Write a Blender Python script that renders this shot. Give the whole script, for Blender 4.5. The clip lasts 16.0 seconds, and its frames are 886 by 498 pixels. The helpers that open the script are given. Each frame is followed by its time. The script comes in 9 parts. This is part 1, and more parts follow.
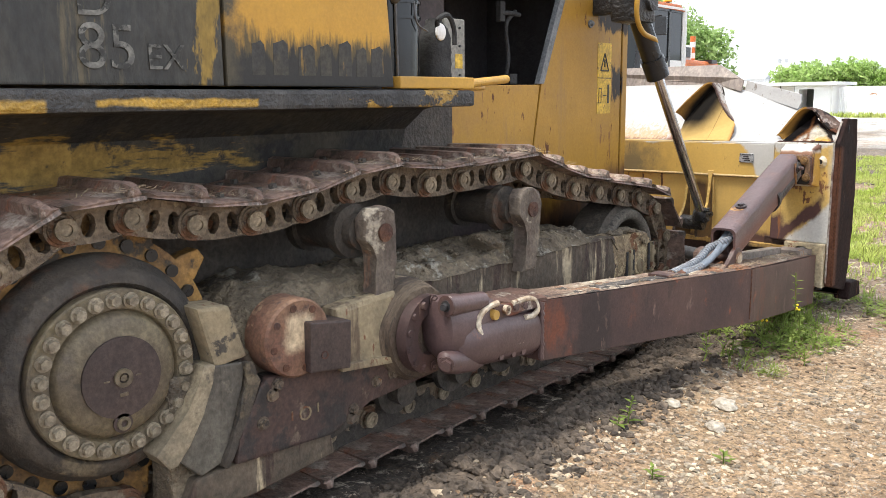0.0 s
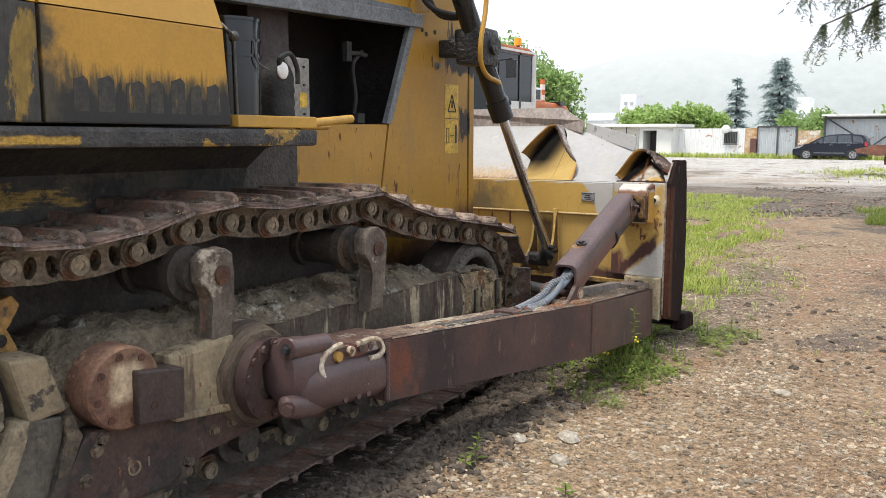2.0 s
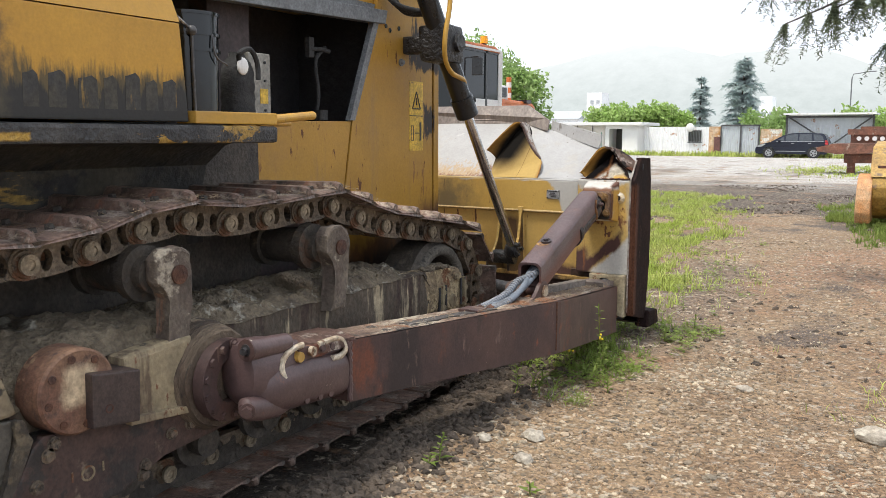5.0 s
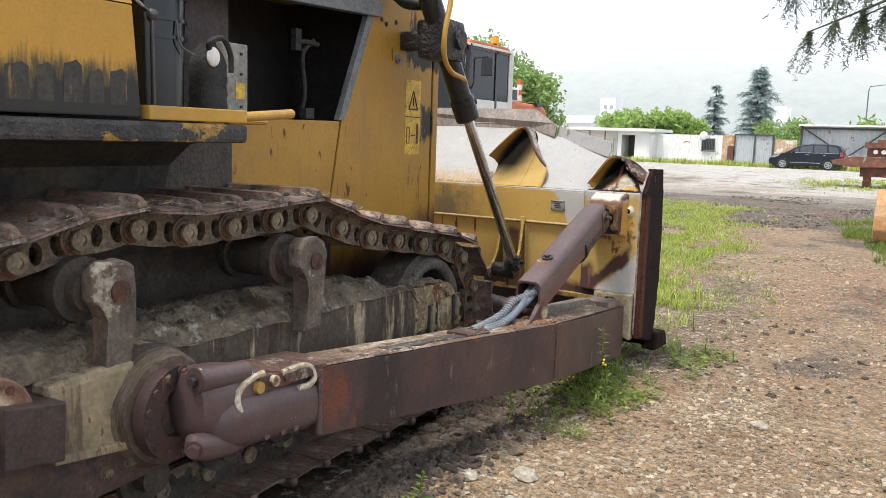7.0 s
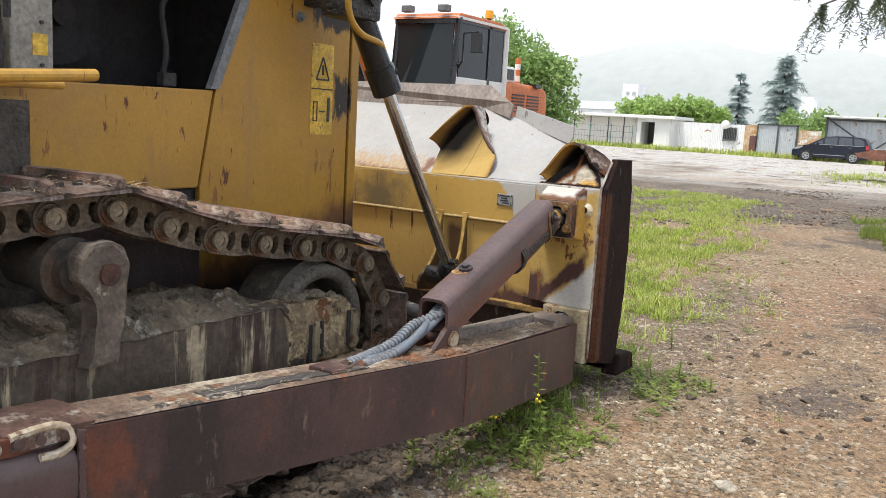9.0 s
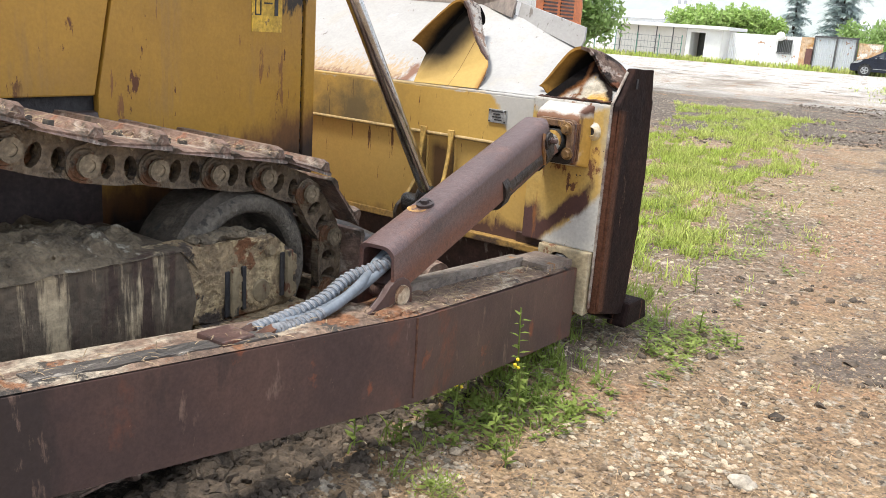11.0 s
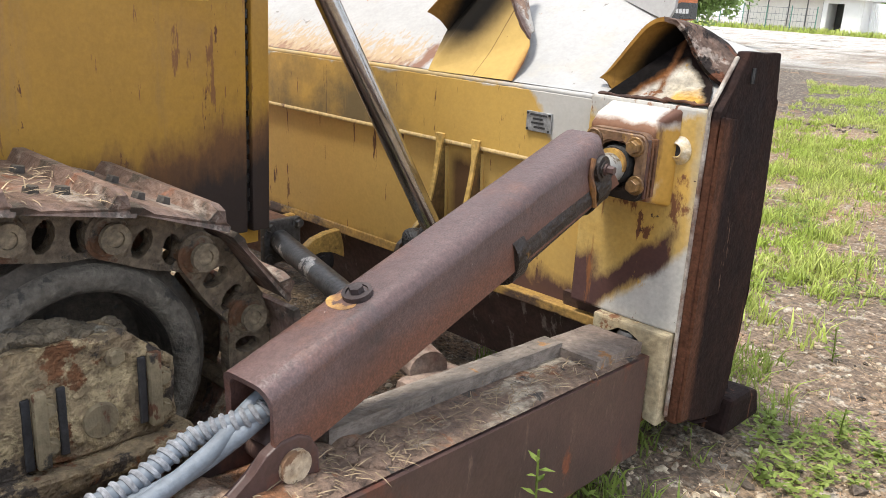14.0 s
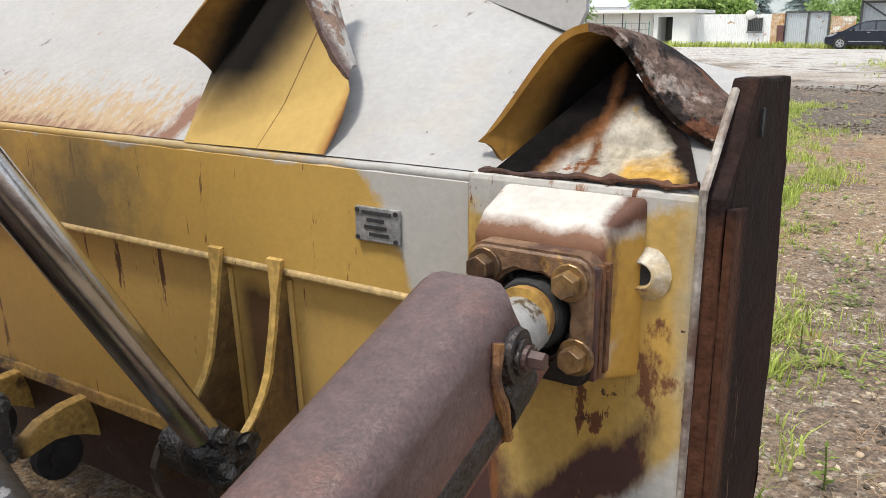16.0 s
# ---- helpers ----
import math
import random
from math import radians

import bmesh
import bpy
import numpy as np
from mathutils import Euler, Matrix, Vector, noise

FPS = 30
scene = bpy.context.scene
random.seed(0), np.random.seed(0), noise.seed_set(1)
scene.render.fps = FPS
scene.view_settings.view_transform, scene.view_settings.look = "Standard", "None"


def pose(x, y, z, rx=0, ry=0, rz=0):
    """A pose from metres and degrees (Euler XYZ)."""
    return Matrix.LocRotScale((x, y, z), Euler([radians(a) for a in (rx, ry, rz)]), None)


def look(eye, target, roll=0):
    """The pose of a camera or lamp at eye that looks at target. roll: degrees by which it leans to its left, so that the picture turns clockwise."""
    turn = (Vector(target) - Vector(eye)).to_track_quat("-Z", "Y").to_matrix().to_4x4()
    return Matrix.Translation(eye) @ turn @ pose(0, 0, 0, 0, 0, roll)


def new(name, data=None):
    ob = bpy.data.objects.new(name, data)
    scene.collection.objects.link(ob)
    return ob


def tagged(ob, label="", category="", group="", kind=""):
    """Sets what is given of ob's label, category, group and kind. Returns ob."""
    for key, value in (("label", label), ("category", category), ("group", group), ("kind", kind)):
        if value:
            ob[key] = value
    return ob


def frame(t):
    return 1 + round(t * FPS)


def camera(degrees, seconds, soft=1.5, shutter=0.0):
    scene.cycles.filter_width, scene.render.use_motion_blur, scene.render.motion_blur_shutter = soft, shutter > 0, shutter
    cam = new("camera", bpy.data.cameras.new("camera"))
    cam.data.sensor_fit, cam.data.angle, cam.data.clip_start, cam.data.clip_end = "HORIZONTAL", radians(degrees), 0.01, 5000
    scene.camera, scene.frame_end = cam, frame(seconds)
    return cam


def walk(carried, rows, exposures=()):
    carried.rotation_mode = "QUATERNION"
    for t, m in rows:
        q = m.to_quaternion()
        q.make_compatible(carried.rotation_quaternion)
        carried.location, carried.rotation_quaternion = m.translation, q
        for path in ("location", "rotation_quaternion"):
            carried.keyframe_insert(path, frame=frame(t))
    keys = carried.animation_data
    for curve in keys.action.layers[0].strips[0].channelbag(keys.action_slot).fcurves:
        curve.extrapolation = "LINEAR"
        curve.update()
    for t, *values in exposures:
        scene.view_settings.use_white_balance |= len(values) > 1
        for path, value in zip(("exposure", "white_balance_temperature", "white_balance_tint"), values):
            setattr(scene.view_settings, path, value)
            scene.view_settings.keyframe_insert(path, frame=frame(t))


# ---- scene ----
cam = camera(55.5, 16.0, 0.5)
PATH = [
    (0, (-0.011, 0.048, 1.335), (-1.334, 1.508, 0.988), -0.6),
    (0.5, (-0.016, 0.068, 1.33), (-1.319, 1.545, 0.982), -0.7),
    (1, (0.021, 0.098, 1.331), (-1.2, 1.644, 0.986), -0.3),
    (1.5, (0.037, 0.105, 1.344), (-1.038, 1.758, 1.005), 0.4),
    (2, (0.037, 0.109, 1.346), (-1.037, 1.775, 1.083), 0.1),
    (2.5, (0.039, 0.114, 1.346), (-0.986, 1.811, 1.086), 0.1),
    (3, (0.044, 0.119, 1.345), (-0.936, 1.843, 1.082), 0.2),
    (3.5, (0.041, 0.122, 1.342), (-0.947, 1.841, 1.078), 0.1),
    (6, (0.025, 0.226, 1.345), (-1.006, 1.919, 1.076), 0.9),
    (6.5, (-0.063, 0.335, 1.362), (-1.1, 2.024, 1.093), 1.5),
    (7, (-0.079, 0.496, 1.361), (-1.106, 2.191, 1.094), 1.9),
    (7.5, (-0.049, 0.69, 1.35), (-1.081, 2.381, 1.077), 2.6),
    (8, (-0.079, 0.942, 1.322), (-1.116, 2.626, 1.025), 2.6),
    (8.5, (-0.14, 1.206, 1.333), (-1.188, 2.883, 1.033), 2.3),
    (9, (-0.097, 1.473, 1.362), (-1.158, 3.14, 1.053), 3.3),
    (9.5, (-0.07, 1.697, 1.374), (-1.15, 3.343, 1.024), 4.1),
    (10, (-0.147, 1.899, 1.367), (-1.232, 3.517, 0.912), 4.2),
    (12.5, (-0.288, 2.679, 1.293), (-1.487, 4.184, 0.749), 3.7),
    (13, (-0.351, 2.923, 1.319), (-1.624, 4.366, 0.772), 4.5),
    (13.5, (-0.524, 3.125, 1.31), (-1.806, 4.552, 0.742), 5.2),
    (14, (-0.689, 3.312, 1.311), (-1.986, 4.717, 0.724), 3.3),
    (14.5, (-0.821, 3.57, 1.281), (-2.077, 5.002, 0.67), 3.4),
    (15, (-1.047, 3.813, 1.296), (-2.264, 5.294, 0.726), 3.7),
    (15.5, (-1.26, 4.034, 1.302), (-2.304, 5.661, 0.788), 1.2),
    (16, (-1.343, 4.241, 1.272), (-2.411, 5.853, 0.761), -0.1),
]
EXPOSURES = [(0, 1.0), (1.0, 0.95), (1.6, 0.62), (2.2, 0.45), (3.5, 0.42), (6.0, 0.55), (6.5, 0.6), (7.2, 0.46), (8.0, 0.4), (9.0, 0.45), (10.0, 0.68), (12.5, 0.85), (14.0, 0.82), (14.5, 0.92), (15.0, 1.18), (15.5, 0.5), (16.0, 0.42)]
walk(cam, [(t, look(eye, target, roll)) for t, eye, target, roll in PATH], EXPOSURES)

# ---- world and light ----
world = bpy.data.worlds.new("overcast_world")
scene.world = world
world.use_nodes = True
wn = world.node_tree
wbg = wn.nodes["Background"]
sky = wn.nodes.new("ShaderNodeTexSky")
sky.sky_type = "NISHITA"
sky.sun_disc = False
sky.sun_elevation, sky.sun_rotation = radians(69), radians(-152)
sky.air_density, sky.dust_density, sky.ozone_density = 1.0, 4.0, 1.0
cloud = wn.nodes.new("ShaderNodeMix")
cloud.data_type = "RGBA"
cloud.inputs[0].default_value = 0.88
cloud.inputs[7].default_value = (11.2, 12.0, 13.4, 1)
wn.links.new(sky.outputs[0], cloud.inputs[6])
wn.links.new(cloud.outputs[2], wbg.inputs[0])
wbg.inputs[1].default_value = 0.085

sun_data = bpy.data.lights.new("sun", "SUN")
sun_data.energy, sun_data.angle, sun_data.color = 2.8, radians(11), (1.0, 0.94, 0.84)
sun = new("sun", sun_data)
sun.matrix_world = look((0, 0, 20), (3.6, 6.9, 0.0))

# ---- materials ----


def sock(tree, kind, **values):
    n = tree.nodes.new(kind)
    for k, v in values.items():
        n.inputs[k].default_value = v
    return n


def surf(name, base, second=None, scale=6.0, rough=0.6, metal=0.0, bump=0.15, fine=60.0, patches=(), stretch=(1, 1, 1),
         vary=0.0, spec=0.5, grain=0.25, islands=False, zones=(), zones_first=False):
    """A layered surface: two base tones mixed by broad noise, fine grain, and patches of other colours (colour, scale, level, softness, stretch, roughness)."""
    m = bpy.data.materials.new(name)
    m.use_nodes = True
    t = m.node_tree
    out = t.nodes["Principled BSDF"]
    out.inputs["Metallic"].default_value = metal
    out.inputs["Specular IOR Level"].default_value = spec
    co = t.nodes.new("ShaderNodeTexCoord")
    seed = (len(bpy.data.materials) * 3.7) % 50

    def noise_at(sc, st, detail=5.0, off=0.0, rgh=0.6):
        mp = t.nodes.new("ShaderNodeMapping")
        mp.inputs["Scale"].default_value = st
        mp.inputs["Location"].default_value = (seed + off, off * 1.7, seed * 0.3)
        t.links.new(co.outputs["Object"], mp.inputs[0])
        nz = sock(t, "ShaderNodeTexNoise", Scale=sc, Detail=detail, Roughness=rgh)
        t.links.new(mp.outputs[0], nz.inputs["Vector"])
        return nz.outputs["Fac"]

    def ramp(src, lo, hi):
        r = t.nodes.new("ShaderNodeMapRange")
        r.inputs["From Min"].default_value, r.inputs["From Max"].default_value = lo, hi
        r.clamp = True
        t.links.new(src, r.inputs["Value"])
        return r.outputs[0]

    def mix(fac, a, b, mode="MIX"):
        x = t.nodes.new("ShaderNodeMix")
        x.data_type, x.blend_type = "RGBA", mode
        for s, v in ((0, fac), (6, a), (7, b)):
            if isinstance(v, (int, float)):
                x.inputs[s].default_value = v
            elif isinstance(v, tuple):
                x.inputs[s].default_value = (*v[:3], 1)
            else:
                t.links.new(v, x.inputs[s])
        return x.outputs[2]

    second = second or tuple(c * 0.75 for c in base)
    broad = noise_at(scale, stretch)
    col = mix(ramp(broad, 0.38, 0.62), base, second)
    fine_n = noise_at(fine, stretch, 3.0, 11.0)
    rgh = None
    def zone_tints(col, rgh):
        for i, (zc, planes, zs, amp, soft, zst, zr) in enumerate(zones):
            # A tinted zone bounded by planes a*x + b*y + c*z + d > 0, with ragged edges.
            mask = None
            for j, (a, b_, c, d) in enumerate(planes):
                dot = t.nodes.new("ShaderNodeVectorMath")
                dot.operation = "DOT_PRODUCT"
                t.links.new(co.outputs["Object"], dot.inputs[0])
                dot.inputs[1].default_value = (a, b_, c)
                add = t.nodes.new("ShaderNodeMath")
                add.operation = "MULTIPLY_ADD"
                t.links.new(noise_at(zs, zst, 8.0, 5.3 * (i + 1) + j, 0.68), add.inputs[0])
                add.inputs[1].default_value = amp * 2.2
                add.inputs[2].default_value = d - amp * 1.1
                tot = t.nodes.new("ShaderNodeMath")
                t.links.new(dot.outputs["Value"], tot.inputs[0])
                t.links.new(add.outputs[0], tot.inputs[1])
                k = ramp(tot.outputs[0], 0.0, soft)
                if mask is not None:
                    mul = t.nodes.new("ShaderNodeMath")
                    mul.operation = "MULTIPLY"
                    t.links.new(mask, mul.inputs[0])
                    t.links.new(k, mul.inputs[1])
                    k = mul.outputs[0]
                mask = k
            col = mix(mask, col, zc)
            if zr is not None:
                x = t.nodes.new("ShaderNodeMix")
                x.data_type = "FLOAT"
                t.links.new(mask, x.inputs[0])
                if rgh is None:
                    x.inputs[2].default_value = rough
                else:
                    t.links.new(rgh, x.inputs[2])
                x.inputs[3].default_value = zr
                rgh = x.outputs[0]
        return col, rgh

    if zones_first:
        col, rgh = zone_tints(col, rgh)
    for i, p in enumerate(patches):
        pc, ps, lvl, soft, pst, pr = (*p, *(None,) * (6 - len(p)))
        lvl = 0.5 + (lvl - 0.5) * 0.62
        mask = ramp(noise_at(ps, pst or (1, 1, 1), 8.0, 3.1 * (i + 1), 0.68), lvl, lvl + (soft or 0.05) * 0.62)
        col = mix(mask, col, pc)
        if pr is not None:
            x = t.nodes.new("ShaderNodeMix")
            x.data_type = "FLOAT"
            t.links.new(mask, x.inputs[0])
            if rgh is None:
                x.inputs[2].default_value = rough
            else:
                t.links.new(rgh, x.inputs[2])
            x.inputs[3].default_value = pr
            rgh = x.outputs[0]
    if not zones_first:
        col, rgh = zone_tints(col, rgh)
    g = ramp(fine_n, 0.34, 0.66)
    dark = mix(g, (1 - grain,) * 3, (1 + grain,) * 3)
    col = mix(1.0, col, dark, "MULTIPLY")
    # dust and soot at a middle scale
    blot = ramp(noise_at(fine * 0.3, stretch, 6.0, 31.0, 0.7), 0.36, 0.64)
    col = mix(1.0, col, mix(blot, (1 - grain * 0.9,) * 3, (1 + grain * 0.7,) * 3), "MULTIPLY")
    if vary or islands:
        if islands:
            info = t.nodes.new("ShaderNodeNewGeometry")
            src = info.outputs["Random Per Island"]
        else:
            info = t.nodes.new("ShaderNodeObjectInfo")
            src = info.outputs["Random"]
        col = mix(1.0, col, mix(src, (1 - vary,) * 3, (1 + vary,) * 3), "MULTIPLY")
    t.links.new(col, out.inputs["Base Color"])
    if rgh is not None:
        t.links.new(rgh, out.inputs["Roughness"])
    else:
        rr = t.nodes.new("ShaderNodeMapRange")
        rr.inputs["To Min"].default_value, rr.inputs["To Max"].default_value = max(0.05, rough - 0.12), min(1, rough + 0.12)
        t.links.new(broad, rr.inputs["Value"])
        t.links.new(rr.outputs[0], out.inputs["Roughness"])
    if bump:
        b = t.nodes.new("ShaderNodeBump")
        b.inputs["Strength"].default_value, b.inputs["Distance"].default_value = bump, 0.02
        mid = noise_at(fine * 0.22, stretch, 4.0, 23.0)
        hsum = t.nodes.new("ShaderNodeMath")
        hsum.operation = "MULTIPLY_ADD"
        t.links.new(mid, hsum.inputs[0])
        hsum.inputs[1].default_value = 1.6
        t.links.new(fine_n, hsum.inputs[2])
        t.links.new(hsum.outputs[0], b.inputs["Height"])
        t.links.new(b.outputs[0], out.inputs["Normal"])
    return m


RUST = (0.11, 0.045, 0.022)
DARKRUST = (0.055, 0.03, 0.024)
V = (1.6, 1.6, 0.22)
M_yellow = surf("yellow_paint", (0.49, 0.275, 0.042), (0.41, 0.23, 0.036), 2.0, 0.42, 0, 0.04, 90, grain=0.06, spec=0.4,
                patches=[((0.33, 0.19, 0.05), 1.7, 0.56, 0.2), (RUST, 9, 0.76, 0.03, (1.6, 1.6, 0.5), 0.8), ((0.2, 0.1, 0.03), 14, 0.75, 0.03, V)])
M_yellow_tank = surf("tank_yellow_paint", (0.46, 0.25, 0.03), (0.40, 0.215, 0.03), 1.5, 0.38, 0, 0.03, 90, grain=0.05, spec=0.4)
M_grime = surf("greasy_dark_paint", (0.026, 0.026, 0.024), (0.045, 0.042, 0.034), 3, 0.62, 0, 0.25, 50, stretch=(1, 1, 0.4),
               patches=[((0.25, 0.16, 0.03), 3.2, 0.63, 0.05, (1.6, 1.6, 0.5)), ((0.09, 0.075, 0.045), 7, 0.6, 0.12, V)])
M_grime_streaked = surf("grime_with_yellow", (0.03, 0.03, 0.028), (0.06, 0.052, 0.036), 3, 0.65, 0, 0.3, 40,
                        patches=[((0.30, 0.19, 0.045), 2.4, 0.56, 0.05, (0.6, 0.35, 2.2)), ((0.022, 0.022, 0.022), 5, 0.57, 0.1)])
M_deck = surf("blackened_deck_edge", (0.026, 0.026, 0.027), (0.055, 0.053, 0.05), 8, 0.6, 0, 0.5, 70,
              patches=[((0.30, 0.18, 0.035), 2.4, 0.63, 0.02, (0.6, 0.7, 1.6)), ((0.03, 0.03, 0.031), 12, 0.6, 0.06)],
              zones=[((0.40, 0.24, 0.035), [(0, 1, 0, -1.10), (0, -1, 0, 1.62), (0, 0, -1, 1.352), (0, 0, 1, -1.322)], 9, 0.018, 0.008, (1, 0.5, 1), 0.5), ((0.36, 0.22, 0.04), [(0, -1, 0, 0.98), (0, 0, -1, 1.350)], 9, 0.02, 0.01, (1, 0.5, 1), 0.5)])
M_brown = surf("brown_oxide_steel", (0.085, 0.048, 0.041), (0.05, 0.030, 0.029), 2.2, 0.5, 0.0, 0.05, 110, grain=0.12, spec=0.4,
               patches=[((0.135, 0.045, 0.026), 2.4, 0.54, 0.14, (1, 1, 0.6)), ((0.19, 0.06, 0.03), 3.5, 0.66, 0.08, (1, 1, 0.8)), ((0.030, 0.021, 0.021), 2.8, 0.56, 0.12, (1, 1, 0.3)), ((0.15, 0.10, 0.08), 9, 0.66, 0.08, (1, 1, 0.25)), ((0.26, 0.19, 0.14), 26, 0.80, 0.05)])
M_brown_top = surf("dusty_oxide_steel", (0.20, 0.135, 0.095), (0.115, 0.075, 0.056), 6, 0.85, 0, 0.6, 60, grain=0.3,
                   patches=[((0.33, 0.28, 0.215), 4, 0.57, 0.1, (1.6, 0.5, 1)), ((0.19, 0.085, 0.04), 5, 0.60, 0.08), ((0.045, 0.038, 0.033), 6, 0.62, 0.06)])
M_brace = surf("purple_brown_steel", (0.105, 0.064, 0.061), (0.074, 0.043, 0.041), 3, 0.42, 0.0, 0.16, 220, grain=0.24, spec=0.55,
               patches=[((0.115, 0.056, 0.043), 3, 0.60, 0.14), ((0.05, 0.034, 0.035), 4, 0.60, 0.14), ((0.24, 0.20, 0.18), 40, 0.80, 0.04)],
               zones=[((0.12, 0.047, 0.028), [(-0.02, 0.295, -0.955, -0.60)], 5, 0.03, 0.06, (1, 1, 1), 0.65)])
M_orange_rust = surf("orange_rust", (0.19, 0.075, 0.025), (0.10, 0.045, 0.022), 10, 0.85, 0, 0.4, 60)
M_mud = surf("dried_mud", (0.175, 0.140, 0.095), (0.100, 0.079, 0.054), 7, 0.95, 0, 1.0, 60, grain=0.25,
             patches=[((0.075, 0.062, 0.047), 5, 0.56, 0.12), ((0.26, 0.24, 0.195), 9, 0.63, 0.08)])
M_mudpaint = surf("mud_stained_yellow", (0.27, 0.215, 0.13), (0.19, 0.15, 0.095), 4, 0.8, 0, 0.3, 50, grain=0.16,
                  patches=[((0.12, 0.085, 0.055), 4, 0.58, 0.10, V), ((0.13, 0.055, 0.028), 11, 0.65, 0.04, (1.4, 1.4, 0.6)), ((0.05, 0.042, 0.033), 6, 0.66, 0.06)])
M_frame_side = surf("stained_frame_side", (0.070, 0.053, 0.037), (0.10, 0.078, 0.055), 4, 0.8, 0, 0.4, 45,
                    patches=[((0.36, 0.29, 0.19), 4, 0.575, 0.08, (2.2, 2.2, 0.22)), ((0.05, 0.03, 0.022), 5, 0.56, 0.1, (2.2, 2.2, 0.2))])
M_link = surf("muddy_link_steel", (0.17, 0.130, 0.088), (0.095, 0.072, 0.052), 9, 0.7, 0.15, 0.5, 70, vary=0.2,
              patches=[((0.042, 0.034, 0.028), 12, 0.56, 0.06), ((0.25, 0.20, 0.13), 18, 0.66, 0.05), ((0.12, 0.058, 0.03), 9, 0.62, 0.06)])
M_pin = surf("dry_pin_steel", (0.25, 0.20, 0.135), (0.15, 0.118, 0.08), 20, 0.75, 0.1, 0.3, 90, vary=0.2)
M_shoe = surf("worn_shoe_steel", (0.23, 0.155, 0.122), (0.14, 0.092, 0.074), 7, 0.55, 0.2, 0.35, 60, vary=0.2,
              patches=[((0.075, 0.06, 0.048), 5, 0.60, 0.08), ((0.24, 0.11, 0.07), 6, 0.60, 0.1), ((0.34, 0.285, 0.24), 9, 0.60, 0.1, (0.5, 1, 1))])
M_track_dark = surf("dark_track_steel", (0.05, 0.043, 0.037), (0.08, 0.068, 0.055), 8, 0.75, 0.1, 0.4, 60, vary=0.15)
M_drum = surf("dark_hub_casting", (0.058, 0.046, 0.034), (0.034, 0.029, 0.024), 5, 0.75, 0.0, 0.4, 60,
              patches=[((0.12, 0.095, 0.06), 6, 0.64, 0.1), ((0.075, 0.042, 0.026), 5, 0.63, 0.1), ((0.03, 0.026, 0.022), 7, 0.6, 0.1)])
M_hub = surf("tan_hub_cover", (0.15, 0.12, 0.07), (0.085, 0.066, 0.044), 4, 0.6, 0.05, 0.2, 70, patches=[((0.09, 0.07, 0.05), 6, 0.6, 0.1)])
M_hubplate = surf("brown_hub_plate", (0.054, 0.037, 0.033), (0.040, 0.028, 0.026), 6, 0.5, 0.1, 0.12, 90)
M_bolt = surf("dusty_bolt", (0.27, 0.23, 0.165), (0.17, 0.14, 0.1), 30, 0.6, 0.2, 0.2, 90, vary=0.15)
M_segment = surf("ochre_sprocket", (0.30, 0.165, 0.045), (0.16, 0.09, 0.04), 5, 0.7, 0.1, 0.3, 60, patches=[((0.05, 0.04, 0.03), 6, 0.55, 0.1)])
M_redcap = surf("rusty_red_cap", (0.13, 0.062, 0.040), (0.18, 0.10, 0.06), 7, 0.75, 0, 0.25, 70,
                patches=[((0.42, 0.29, 0.17), 4, 0.66, 0.1), ((0.08, 0.045, 0.035), 6, 0.6, 0.1)],
                zones=[((0.48, 0.37, 0.24), [(0, 1, 0, -1.565), (0, 0, 1, -0.560), (0, -1, 0, 1.70), (0, 0, -1, 0.70)], 9, 0.035, 0.03, (1, 1, 1), 0.7)])
M_white = surf("bleached_blade_paint", (0.55, 0.54, 0.52), (0.48, 0.47, 0.45), 3, 0.5, 0, 0.06, 80, grain=0.05,
               patches=[((0.42, 0.40, 0.37), 6, 0.62, 0.1), ((0.30, 0.17, 0.09), 26, 0.82, 0.02)])
M_bladeyellow = surf("blade_yellow", (0.52, 0.29, 0.035), (0.45, 0.26, 0.05), 2.5, 0.42, 0, 0.05, 80, grain=0.07,
                     patches=[((0.36, 0.22, 0.06), 2.2, 0.55, 0.2, (1, 1, 0.5)), (RUST, 10, 0.77, 0.03, V)])
M_endplate = surf("dark_rust_plate", (0.026, 0.013, 0.010), (0.016, 0.009, 0.008), 3, 0.8, 0.0, 0.15, 90, spec=0.1, zones=[((0.075, 0.033, 0.02), [(0, -1, 0, 5.365), (0, 0, -1, 1.05)], 6, 0.035, 0.03, (1.5, 1.5, 0.3), 0.7)],
                  patches=[((0.07, 0.03, 0.019), 2.5, 0.60, 0.3, (1.2, 1.2, 0.4)), ((0.12, 0.055, 0.03), 5, 0.62, 0.10, (3, 3, 0.12)), ((0.16, 0.10, 0.07), 10, 0.74, 0.06, (2, 2, 0.3)), ((0.016, 0.011, 0.011), 2.5, 0.57, 0.25, (1.2, 1.2, 0.6))])
M_rust = surf("rust", RUST, DARKRUST, 9, 0.85, 0.05, 0.4, 70)
M_black = surf("black_paint", (0.008, 0.009, 0.01), (0.014, 0.015, 0.016), 5, 0.28, 0, 0.08, 80)
M_blackgrease = surf("greasy_black", (0.012, 0.012, 0.013), (0.03, 0.028, 0.026), 12, 0.45, 0, 0.8, 40)
M_rubber = surf("dusty_rubber", (0.03, 0.03, 0.03), (0.018, 0.018, 0.018), 14, 0.85, 0, 0.3, 60)
M_chrome = surf("chromed_rod", (0.55, 0.55, 0.55), (0.42, 0.41, 0.39), 8, 0.2, 1.0, 0.02, 90, grain=0.05, patches=[((0.05, 0.045, 0.04), 8, 0.80, 0.06, (1, 1, 0.3), 0.6)])
